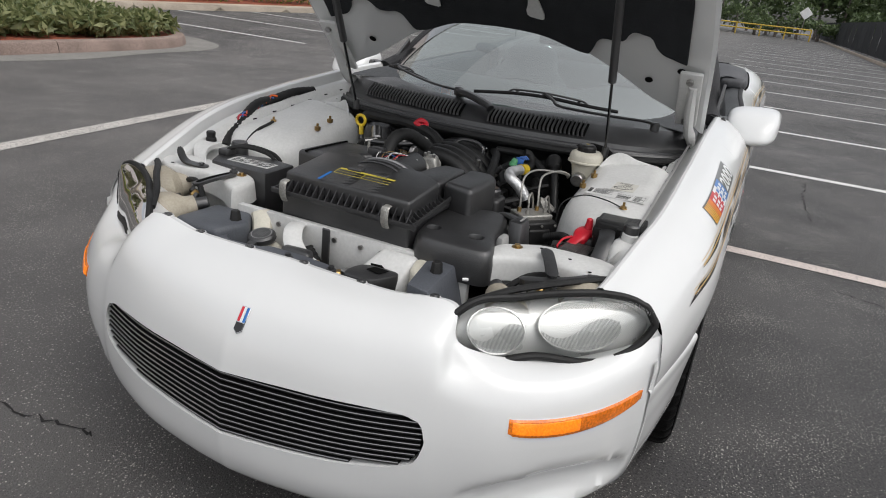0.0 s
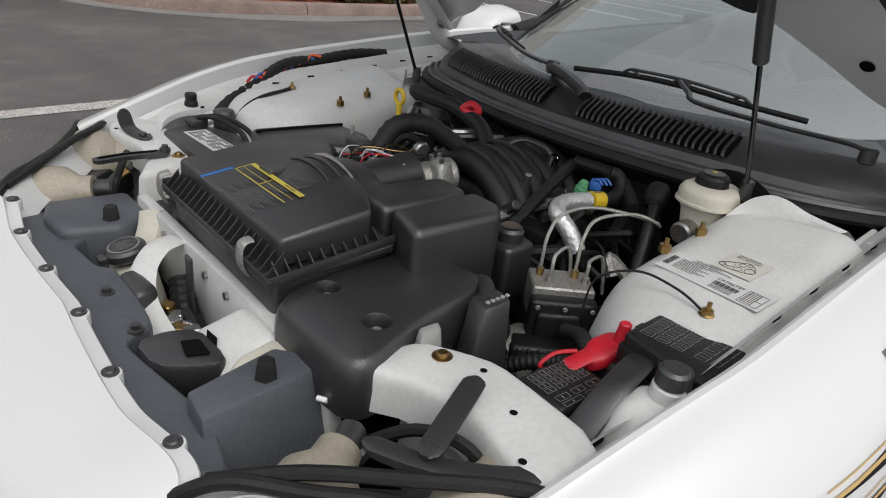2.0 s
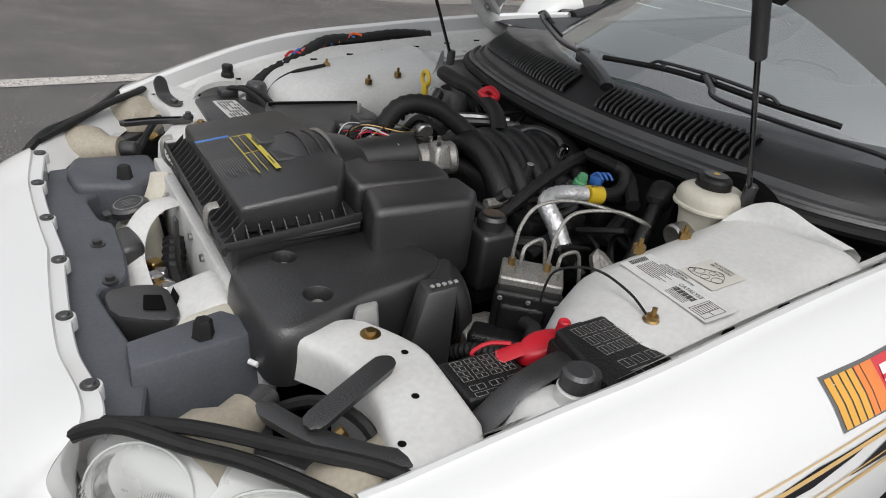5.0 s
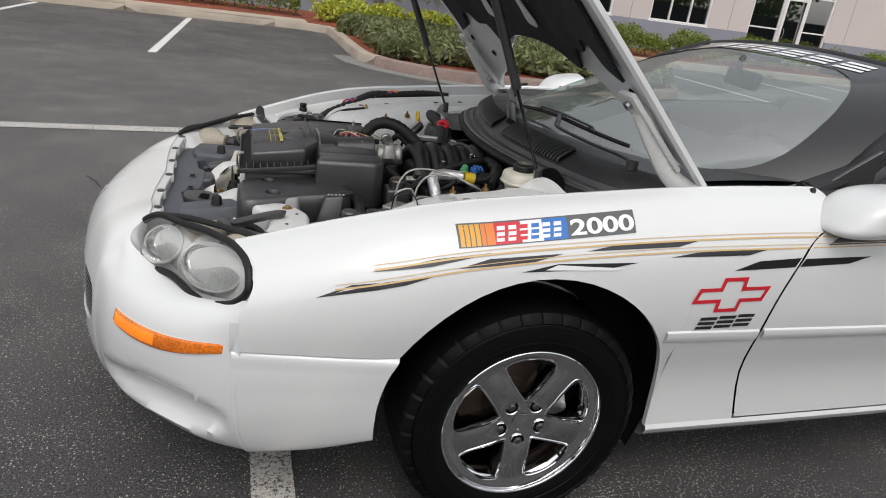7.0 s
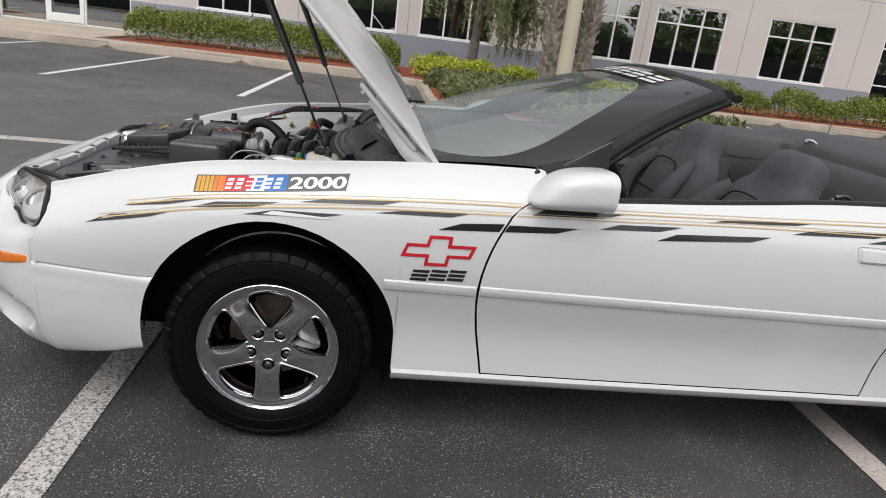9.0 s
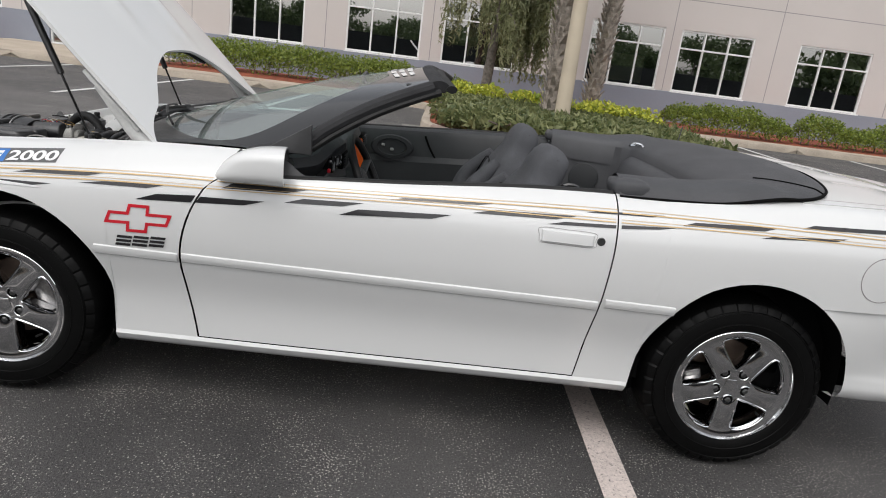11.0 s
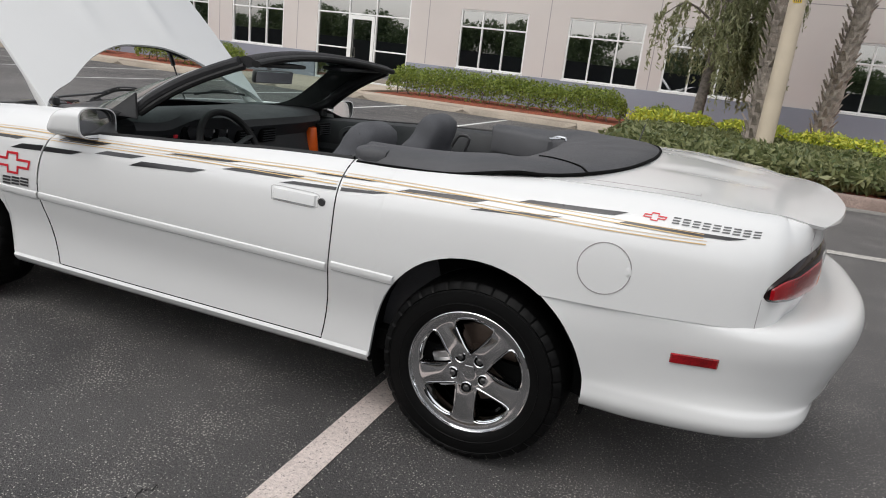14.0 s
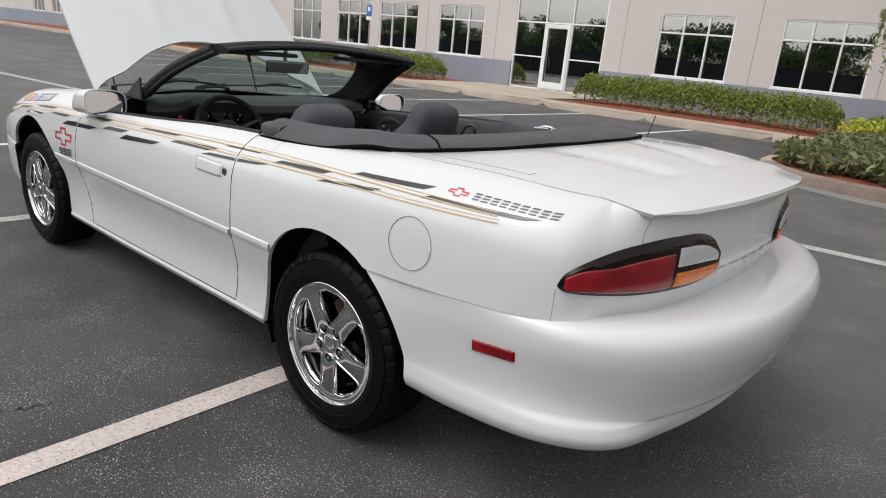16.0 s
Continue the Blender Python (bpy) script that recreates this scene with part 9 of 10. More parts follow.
part("hex_peg", bm_lathe([(0.0, 0.026), (0.010, 0.026), (0.0125, 0.023), (0.0145, 0.004), (0.016, 0.0)], 6, Matrix.Translation((-0.750, 0.294, TRAY_Z + 0.004))), M_RUBBER, gp, "black hexagonal rubber peg")
for x, y in ((-0.829, -0.067), (-0.831, 0.058)):
    part("tray_bolt", bm_lathe([(0.0, 0.010), (0.007, 0.010), (0.007, 0.003), (0.012, 0.002), (0.0125, -0.002)], 12, Matrix.Translation((x, y, 0.653))), M_BLACK, car)
lc = slab("latch_cover", rounded([(-0.846, -0.105), (-0.843, -0.175), (-0.80, -0.203), (-0.768, -0.218), (-0.752, -0.205), (-0.757, -0.115), (-0.80, -0.10)], 1)[::-1], 0.60, 0.662, M_BLACK, car, "dark moulded latch cover", 0.006, 2)
part("pocket", bm_hull8([(-0.803, -0.182, 0.664), (-0.770, -0.195, 0.664), (-0.768, -0.150, 0.664), (-0.795, -0.140, 0.664)], [(-0.799, -0.178, 0.667), (-0.774, -0.190, 0.667), (-0.772, -0.154, 0.667), (-0.793, -0.145, 0.667)], 0.002, 1), M_GAP_SHADE, lc)
slab("latch_cover", [(-0.80, 0.02), (-0.80, 0.11), (-0.765, 0.115), (-0.76, 0.03)][::-1], 0.60, 0.658, M_BLACK, car, "dark moulded latch cover", 0.012, 3)
# Washer bottle
wsb = part("washer_bottle", bm_hull8([(-0.81, 0.11, 0.45), (-0.69, 0.11, 0.45), (-0.68, 0.27, 0.45), (-0.80, 0.27, 0.45)], [(-0.80, 0.14, 0.615), (-0.73, 0.14, 0.64), (-0.70, 0.25, 0.645), (-0.775, 0.26, 0.62)], 0.03, 4), M_TANK, car, "cream washer bottle with black cap", smooth=60)
part("cap", bm_lathe([(0.0, 0.016), (0.03, 0.015), (0.036, 0.010), (0.037, 0.0), (0.034, -0.006)], 28, Matrix.Translation((-0.757, 0.199, 0.645)) @ Matrix.Rotation(radians(-12), 4, "Y")), M_BLACK, wsb)
WCM = Matrix.Translation((-0.757, 0.199, 0.645)) @ Matrix.Rotation(radians(-12), 4, "Y")
part("cap_print", bm_lathe([(0.025, 0.0163), (0.027, 0.0161)], 26, WCM), M_PALEINK, wsb)
bars_print([(-0.014 + 0.003 * (k % 2), 0.014 - 0.004 * (k % 3), -0.013 + 0.006 * k, -0.0105 + 0.006 * k) for k in range(5)], WCM @ Matrix.Translation((0, 0, 0.0158)), M_DIMINK, wsb, 0.0008)
part("cap_tab", bm_box((-0.048, -0.012, -0.002), (-0.030, 0.012, 0.010), 0.003, 2, WCM), M_BLACK, wsb)
part("bottle_neck", bm_tube([(-0.715, 0.235, 0.62), (-0.695, 0.25, 0.66), (-0.685, 0.265, 0.685)], 0.026, 10, 4, flat=0.6), M_TANK, wsb)
lt = part("latch_bracket", bm_tube([(-0.69, 0.135, 0.683), (-0.73, 0.12, 0.68), (-0.765, 0.09, 0.655), (-0.785, 0.03, 0.625), (-0.785, -0.06, 0.60)], 0.024, 8, 6, flat=0.22), M_BAYWHITE, car, "white hood latch bracket")
for k in range(7):
    a = Vector((-0.755 + 0.006 * (k % 3), 0.055 - 0.022 * k, 0.60 + 0.008 * (k % 2)))
    part("latch_piece", bm_box((-0.012, -0.01, -0.01), (0.012, 0.012, 0.014), 0.003, 1, Matrix.Translation(a) @ Matrix.Rotation(0.6 * k, 4, "Z")), M_BRASS if k % 3 == 1 else M_STEEL, lt)
part("latch_spring", bm_tube([(-0.745, 0.0, 0.60), (-0.735, -0.03, 0.605), (-0.73, -0.06, 0.60)], 0.008, 8, 8, ribs=0.3), M_STEEL, lt)
wh = part("white_duct", bm_hull8([(-0.79, -0.235, 0.50), (-0.66, -0.235, 0.50), (-0.66, -0.10, 0.50), (-0.78, -0.08, 0.50)], [(-0.775, -0.225, 0.645), (-0.685, -0.235, 0.692), (-0.685, -0.125, 0.692), (-0.765, -0.09, 0.645)], 0.02, 3), M_BAYWHITE, car, "white inner duct panel", smooth=60)
# Thin near-black block paints the shaded cutout on the duct
part("cutout", bm_hull8([(-0.768, -0.166, 0.645), (-0.762, -0.187, 0.648), (-0.747, -0.158, 0.656), (-0.749, -0.128, 0.655)][::-1], [(-0.768, -0.166, 0.6515), (-0.762, -0.187, 0.6545), (-0.747, -0.158, 0.6625), (-0.749, -0.128, 0.6615)][::-1]), M_GAP_SHADE, wh, smooth=0)
slab("cream_panel", [(-0.783, -0.262), (-0.752, -0.236), (-0.70, -0.222), (-0.676, -0.232), (-0.68, -0.30), (-0.74, -0.30)], 0.58, 0.682, M_TANK, car, "cream plastic edge panel", 0.012, 3)
part("coolant_hose", bm_tube([(-0.70, 0.10, 0.62), (-0.715, 0.04, 0.58), (-0.71, -0.06, 0.55), (-0.70, -0.12, 0.56)], 0.022, 10, 10, ribs=0.12), M_RUBBER, car, "black corrugated hose")
part("vertical_strap", bm_box((-0.712, 0.02, 0.56), (-0.706, 0.045, 0.70), 0.003, 1), M_BLACK, car)

# Passenger side
rb = slab("relay_tray", [(-0.552, 0.36), (-0.547, 0.558), (-0.457, 0.603), (-0.40, 0.465), (-0.415, 0.36)][::-1], 0.60, 0.744, M_BLACK, car, "black relay box with worn white label", 0.005, 2)
RM = Matrix.Translation((-0.484, 0.462, 0.7445)) @ Matrix.Rotation(radians(-88), 4, "Z")
part("worn_label", bm_box((-0.070, -0.026, 0), (0.072, 0.028, 0.0007), 0, 1, RM), M_LABEL, rb, smooth=0)
bars_print([(-0.062 + 0.022 * c, -0.042 + 0.022 * c - 0.004 * ((k + c) % 3), 0.021 - 0.0066 * k, 0.0248 - 0.0066 * k) for k in range(7) for c in range(6) if (k * 3 + c) % 7], RM @ Matrix.Translation((0, 0, 0.0008)), M_INK, rb, 0.0004)
for dx in (0.0, 0.020):
    part("tray_handle", bm_tube([(-0.470 + dx, 0.570, 0.742), (-0.462 + dx, 0.560, 0.766), (-0.435 + dx, 0.52, 0.772), (-0.412 + dx, 0.46, 0.758), (-0.408 + dx, 0.43, 0.735)], 0.006, 8, 6), M_RUBBER, rb)
part("terminal_clamp", bm_box((-0.485, 0.555, 0.742), (-0.440, 0.59, 0.764), 0.006, 2, Matrix.Identity(4)), M_BLACK, rb)
part("cap", bm_lathe([(0.0, 0.03), (0.022, 0.028), (0.026, 0.02), (0.026, -0.02)], 22, Matrix.Translation((-0.386, 0.588, 0.742))), M_BLACK, car, "black filler cap")
part("cap_tube", bm_cyl((-0.386, 0.588, 0.60), (-0.386, 0.588, 0.722), 0.028, 16), M_BLACK, car)
arch_line = spline([Vector(p) for p in ((-0.556, 0.572, 0.66), (-0.552, 0.585, 0.705), (-0.542, 0.605, 0.738), (-0.515, 0.630, 0.758), (-0.47, 0.648, 0.767), (-0.418, 0.655, 0.766))], 5)
pb = part("arch_bracket", bm_grid([[p + Vector((0.008, 0.030, 0.002)) * q for q in (-1, -0.5, 0, 0.5, 1)] for p in arch_line], thick=0.004, inward=(0, 0, -1)), M_BAYWHITE, car, "white arched bracket with rubber peg", smooth=50)
part("bracket_flange", bm_grid([[p + Vector((-0.008, -0.030, -0.002)) + Vector((0, -0.002, -0.012)) * q for q in (0, 1)] for p in arch_line[8:]], thick=0.002), M_BAYWHITE, pb)
part("rubber_peg", bm_lathe([(0.0, 0.030), (0.012, 0.030), (0.0145, 0.026), (0.013, 0.012), (0.016, 0.008), (0.0165, -0.002)], 16, Matrix.Translation((-0.438, 0.655, 0.768))), M_RUBBER, pb)
wl2 = part("fender_loom", bm_tube([(-0.37, 0.66, 0.735), (-0.31, 0.69, 0.775), (-0.22, 0.705, 0.81), (-0.14, 0.715, 0.845), (-0.03, 0.725, 0.850), (0.09, 0.735, 0.862), (0.20, 0.72, 0.862)], 0.0165, 12, 8, ribs=0.1), M_RUBBER, car, "taped wiring loom along the fender")
for k in range(9):
    mt = (M_RED, M_BLUE, M_ORANGE)[k % 3]
    c = Vector((-0.25 + 0.024 * k, 0.703 + 0.0024 * k, 0.806 + 0.0058 * k))
    part("wire_bundle", bm_tube([c + Vector((-0.02, -0.012, 0.002)), c + Vector((0, -0.002, 0.0125)), c + Vector((0.025, -0.010, 0.010))], 0.0038, 6, 4), mt, wl2)
part("tower_cable", bm_tube([(-0.37, 0.60, 0.71), (-0.33, 0.60, 0.765), (-0.28, 0.60, 0.792), (-0.22, 0.605, 0.802), (-0.19, 0.61, 0.806)], 0.005, 8, 6), M_RUBBER, car)
part("cable_bolt", bm_lathe([(0.0, 0.016), (0.0035, 0.016), (0.0035, 0.006), (0.009, 0.006), (0.010, 0.0)], 8, Matrix.Translation((-0.185, 0.612, 0.806))), M_BRASS, car, "brass ground bolt")
dp = part("oil_dipstick", bm_tube([(-0.027 + 0.001 * math.cos(a), 0.368 + 0.018 * math.cos(a), 0.835 + 0.018 * math.sin(a)) for a in np.linspace(0, 2 * math.pi, 13)[:-1]], 0.0055, 8, 2, closed=True), M_YELLOW, car, "yellow oil dipstick ring")
part("shank", bm_cyl((-0.03, 0.362, 0.785), (-0.028, 0.366, 0.82), 0.008, 10, 0.002), M_YELLOW, dp)
part("stick_tube", bm_tube([(-0.03, 0.362, 0.785), (-0.05, 0.34, 0.72), (-0.08, 0.32, 0.62)], 0.006, 8, 4), M_BLACK, dp)
part("red_clip", bm_tube([(0.0, 0.165, 0.855), (0.012, 0.15, 0.868), (0.022, 0.135, 0.858), (0.012, 0.13, 0.85), (0.0, 0.145, 0.85)], 0.009, 8, 4, closed=True), M_RED, car, "red plastic hose clip")
part("heater_hose", bm_tube([(0.06, 0.40, 0.83), (0.02, 0.36, 0.85), (0.01, 0.28, 0.85), (0.01, 0.20, 0.85), (0.0, 0.10, 0.83), (-0.02, 0.05, 0.80)], 0.018, 10, 6), M_RUBBER, car, "black heater hose")
acf = part("air_con_fitting", bm_cyl((-0.075, 0.27, 0.79), (-0.03, 0.30, 0.82), 0.018, 14, 0.004), M_STEEL, car, "alloy air-conditioning fitting")
part("fitting_neck", bm_cyl((-0.075, 0.27, 0.79), (-0.11, 0.30, 0.785), 0.012, 12, 0.002), M_STEEL, acf)
part("accumulator", bm_lathe([(0.0, 0.1), (0.04, 0.095), (0.05, 0.07), (0.05, -0.1)], 20, Matrix.Translation((0.05, 0.34, 0.72))), M_BLACK, car)
for y0 in (0.22, 0.18):
    part("ac_line", bm_tube([(-0.10, 0.30, 0.785), (-0.06, y0, 0.79), (0.0, y0 - 0.06, 0.80), (0.06, y0 - 0.1, 0.80)], 0.009, 8, 5), M_STEEL if y0 > 0.2 else M_BLACK, car)
for k in range(14):
    a = Vector((rwire.uniform(-0.15, 0.12), rwire.uniform(0.15, 0.4), rwire.uniform(0.70, 0.76)))
    part("bay_hose", bm_tube([a, a + Vector((rwire.uniform(-0.05, 0.05), rwire.uniform(-0.05, 0.05), 0.04)), a + Vector((rwire.uniform(-0.1, 0.1), rwire.uniform(-0.1, 0.1), 0.0))], rwire.uniform(0.005, 0.011), 8, 6), M_RUBBER if k % 4 else M_BAYBLACK, car)
for k in range(14):
    a = Vector((rwire.uniform(-0.18, 0.1), rwire.uniform(-0.36, -0.17), rwire.uniform(0.66, 0.735)))
    part("bay_hose", bm_tube([a, a + Vector((rwire.uniform(-0.05, 0.05), rwire.uniform(-0.05, 0.05), 0.03)), a + Vector((rwire.uniform(-0.1, 0.1), rwire.uniform(-0.06, 0.06), 0.0))], rwire.uniform(0.005, 0.013), 7, 5), (M_RUBBER, M_BAYBLACK, M_RUBBER, M_CAST)[k % 4], car)
part("passenger_block", bm_box((-0.12, 0.24, 0.50), (0.12, 0.42, 0.70), 0.03, 3), M_BLACK, car)

# Lamp housings seen from above and behind
for s in (-1, 1):
    for (x, y, z), r in (((-0.80, 0.505, 0.655), 0.055), ((-0.675, 0.645, 0.660), 0.07)):
        lbk = part("lamp_back", bm_lathe([(r, -0.005), (r, 0.02), (r * 0.9, 0.05), (r * 0.55, 0.075), (r * 0.5, 0.10), (0, 0.10)], 22, along((x - 0.015, s * y, z), (0.80, -s * 0.5, 0.15), 0)), M_LAMPBACK, car, "aged cream back of a headlight")
        part("bulb_plug", bm_cyl(Vector((x + 0.065, s * (y - 0.045), z + 0.015)), Vector((x + 0.10, s * (y - 0.07), z + 0.02)), 0.018, 12, 0.004), M_BLACK, lbk)
    part("lamp_seal", bm_tube([(-0.885, s * 0.445, 0.705), (-0.81, s * 0.505, 0.722), (-0.73, s * 0.585, 0.732), (-0.66, s * 0.65, 0.735), (-0.635, s * 0.685, 0.735)], 0.009, 8, 5, flat=0.8), M_RUBBER, car, "black rubber seal over a headlight")
    part("lamp_frame", bm_hull8(*[[(x, s * y, z) for x, y, z in q][:: (1 if s < 0 else -1)] for q in ([(-0.86, 0.46, 0.58), (-0.80, 0.45, 0.58), (-0.60, 0.62, 0.58), (-0.62, 0.70, 0.58)], [(-0.86, 0.46, 0.66), (-0.80, 0.45, 0.66), (-0.60, 0.62, 0.67), (-0.62, 0.70, 0.67)])], 0.01, 2), M_BLACK, car)
    for k in range(5):
        x, y = -0.72 + 0.03 * k, 0.47 + 0.03 * k
        part("lamp_screw", bm_cyl((x, s * y, 0.66), (x + 0.02, s * y, 0.672 + 0.006 * (k % 2)), 0.009, 8, 0.002), M_BRASS if k == 2 else M_BLACK, car)
    part("lamp_lead", bm_tube([(-0.70, s * 0.45, 0.66), (-0.66, s * 0.50, 0.70), (-0.63, s * 0.56, 0.70), (-0.62, s * 0.62, 0.66)], 0.008, 7, 5), M_RUBBER, car)

# ---- cabin ----
def loft(rings, cap=True):
    bm = bm_grid(rings, closed=True)
    if cap:
        bm.verts.ensure_lookup_table()
        n = len(rings[0])
        bm.faces.new(bm.verts[:n])
        bm.faces.new(bm.verts[-n:])
    bmesh.ops.recalc_face_normals(bm, faces=bm.faces)
    return bm


def pad_ring(c, ax, ay, w, t, n=28, p=0.6):
    out = []
    for k in range(n):
        a = 2 * math.pi * k / n
        ca, sa = math.cos(a), math.sin(a)
        out.append(c + ax * w * math.copysign(abs(ca) ** p, ca) + ay * t * math.copysign(abs(sa) ** p, sa))
    return out


def seat(y, recline):
    st = empty("front_seat")
    st.parent = car
    st["label"] = "charcoal cloth bucket seat with integral headrest"
    up = Vector((math.sin(recline), 0, math.cos(recline)))
    fw = Vector((math.cos(recline), 0, -math.sin(recline)))
    foot = Vector((1.66, y, 0.488))
    prof = [(0.0, 0.22, 0.07), (0.03, 0.25, 0.09), (0.15, 0.262, 0.105), (0.28, 0.262, 0.10), (0.35, 0.252, 0.09), (0.40, 0.225, 0.08), (0.435, 0.185, 0.072), (0.465, 0.160, 0.072), (0.50, 0.152, 0.074), (0.545, 0.142, 0.068), (0.572, 0.125, 0.054), (0.587, 0.09, 0.032), (0.592, 0.03, 0.012)]
    part("backrest", loft([pad_ring(foot + up * h, Vector((0, 1, 0)), fw, w, t) for h, w, t in prof]), M_CLOTH, st, smooth=60)
    ins = [(0.06, 0.13, 0.02), (0.10, 0.145, 0.03), (0.26, 0.145, 0.03), (0.33, 0.12, 0.022), (0.35, 0.08, 0.01)]
    part("back_insert", loft([pad_ring(foot + up * h - fw * 0.075, Vector((0, 1, 0)), fw, w, t) for h, w, t in ins]), M_CLOTH, st, smooth=60)
    for s in (-1, 1):
        part("side_bolster", bm_tube([foot + up * 0.03 - fw * 0.12 + Vector((0, s * 0.205, 0)), foot + up * 0.2 - fw * 0.135 + Vector((0, s * 0.222, 0)), foot + up * 0.37 - fw * 0.075 + Vector((0, s * 0.185, 0))], 0.055, 12, 6, radii=(0.058, 0.030)), M_CLOTH, st, smooth=60)
    outline = [(0.05, 0.128), (0.14, 0.146), (0.27, 0.142), (0.335, 0.112), (0.352, 0.06), (0.355, 0.0)]
    part("insert_seam", bm_tube([foot + up * h - fw * 0.1045 + Vector((0, w, 0)) for h, w in outline + [(h, -w) for h, w in outline[-2::-1]]], 0.0028, 5, 4), M_GAP_SHADE, st)
    part("insert_seam", bm_tube([foot + up * 0.18 - fw * 0.1055 + Vector((0, w, 0)) for w in (-0.145, -0.05, 0.05, 0.145)], 0.0028, 5, 3), M_GAP_SHADE, st)
    part("headrest_seam", bm_tube([foot + up * 0.555 + Vector((0, 0.133 * math.cos(a), 0)) + fw * 0.058 * math.sin(a) for a in np.linspace(0, 2 * math.pi, 17)[:-1]], 0.003, 5, 2, closed=True), M_GAP_SHADE, st)
    part("cushion", loft([pad_ring(Vector((x, y, z)), Vector((0, 1, 0)), Vector((0, 0, 1)), w, t) for x, z, w, t in ((1.12, 0.47, 0.2, 0.04), (1.15, 0.48, 0.24, 0.07), (1.4, 0.46, 0.25, 0.075), (1.6, 0.45, 0.24, 0.07), (1.64, 0.45, 0.2, 0.04))]), M_CLOTH, st, smooth=60)
    part("belt_guide", bm_tube([foot + up * 0.40 + Vector((0.05, math.copysign(0.20, y), 0)), foot + up * 0.47 + Vector((0.06, math.copysign(0.21, y), 0)), foot + up * 0.46 + Vector((0.12, math.copysign(0.21, y), 0)), foot + up * 0.36 + Vector((0.13, math.copysign(0.21, y), 0))], 0.008, 6, 4), M_BLACK, st, "black seat belt guide")
    return st


seat(-0.365, radians(24))
seat(0.365, radians(22))
part("seat_belt", bm_tube([(1.90, -0.58, 0.92), (1.98, -0.62, 0.90), (2.08, -0.66, 0.915)], 0.02, 6, 4, flat=0.12), M_GAP_SHADE, car)

# Tub
# Near-black floor, its colour carrying the shade of the footwells
part("cabin_floor", bm_box((0.5, -0.80, 0.28), (2.75, 0.80, 0.36)), M_GAP_SHADE, car, smooth=0)
for s in (-1, 1):
    rows = []
    for x in np.linspace(0.86, 2.06, 14):
        zt, yi = DOOR_TOP(x) + 0.004, side(x, DOOR_TOP(x)) - 0.018
        rows.append([Vector((x, s * yi, zt - 0.006)), Vector((x, s * (yi - 0.012), zt)), Vector((x, s * (yi - 0.045), zt + 0.002)), Vector((x, s * (yi - 0.075), zt - 0.010)), Vector((x, s * (yi - 0.09), zt - 0.035)), Vector((x, s * (yi - 0.10), zt - 0.15)), Vector((x, s * (yi - 0.125), zt - 0.18)), Vector((x, s * (yi - 0.13), 0.60)), Vector((x, s * (yi - 0.12), 0.36))])
    dp2 = part("door_trim", bm_grid(rows), M_DASH, car, "charcoal door trim panel")
    part("trim_seam", bm_tube([(1.36, s * (side(1.36, DOOR_TOP(1.36)) - 0.108), DOOR_TOP(1.36) - 0.03), (1.39, s * (side(1.36, DOOR_TOP(1.36)) - 0.116), DOOR_TOP(1.36) - 0.09), (1.43, s * (side(1.36, DOOR_TOP(1.36)) - 0.122), DOOR_TOP(1.36) - 0.15)], 0.006, 6, 5), M_GAP_SHADE, dp2)
    pod = part("pull_pod", bm_lathe([(0.085, 0.0), (0.08, 0.012), (0.06, 0.014), (0.055, 0.004), (0.0, 0.0)], 24, along((1.18, s * 0.705, 0.80), (0, -s, 0), 0) @ Matrix.Diagonal((1.4, 0.8, 1, 1))), M_DASH, dp2)
    for k in range(2):
        part("switch", bm_box((1.12 + 0.05 * k, s * 0.69 - 0.006, 0.80 - 0.02 * k), (1.14 + 0.05 * k, s * 0.69 + 0.006, 0.815 - 0.02 * k), 0.003, 1), M_PALEINK, dp2)
    part("rear_trim", bm_grid([[Vector((x, s * (0.745 - 0.25 * max(0, x - 2.35)), z)) for x in np.linspace(2.05, 2.7, 8)] for z in (0.97, 0.90, 0.60, 0.36)]), M_VINYL, car)
for s in (-1, 1):
    line = [(2.04, 0.76), (2.055, 0.70)] + [(x, y + 0.004) for x, y in ((2.06, 0.645), (2.20, 0.612), (2.36, 0.577), (2.43, 0.532))]
    qt = part("quarter_trim", bm_grid([[Vector((x, s * y, z)) for x, y in line] for z in (0.965, 0.90, 0.70, 0.36)]), M_VINYL, car)
    part("speaker_grille", bm_lathe([(0.0, 0.004), (0.070, 0.004), (0.078, 0.002), (0.080, -0.002)], 28, along((2.25, s * 0.596, 0.775), (-0.23, -s, 0), 0)), M_DASH, qt, "round dark speaker grille")
part("rear_seat", loft([pad_ring(Vector((x, 0, z)), Vector((0, 1, 0)), Vector((0.3, 0, 0.95)), w, t) for x, z, w, t in ((2.12, 0.56, 0.45, 0.04), (2.15, 0.58, 0.52, 0.08), (2.35, 0.58, 0.55, 0.09), (2.5, 0.60, 0.55, 0.08))]), M_VINYL, car, "charcoal vinyl rear seat", smooth=60)
rsb = part("rear_backrest", loft([pad_ring(Vector((2.42 + 0.16 * (z - 0.55), 0, z)), Vector((0, 1, 0)), Vector((1, 0, 0)), w, t) for z, w, t in ((0.55, 0.55, 0.06), (0.60, 0.60, 0.08), (0.80, 0.60, 0.08), (0.90, 0.58, 0.07), (0.935, 0.52, 0.04))]), M_VINYL, car, "charcoal vinyl rear backrest", smooth=60)

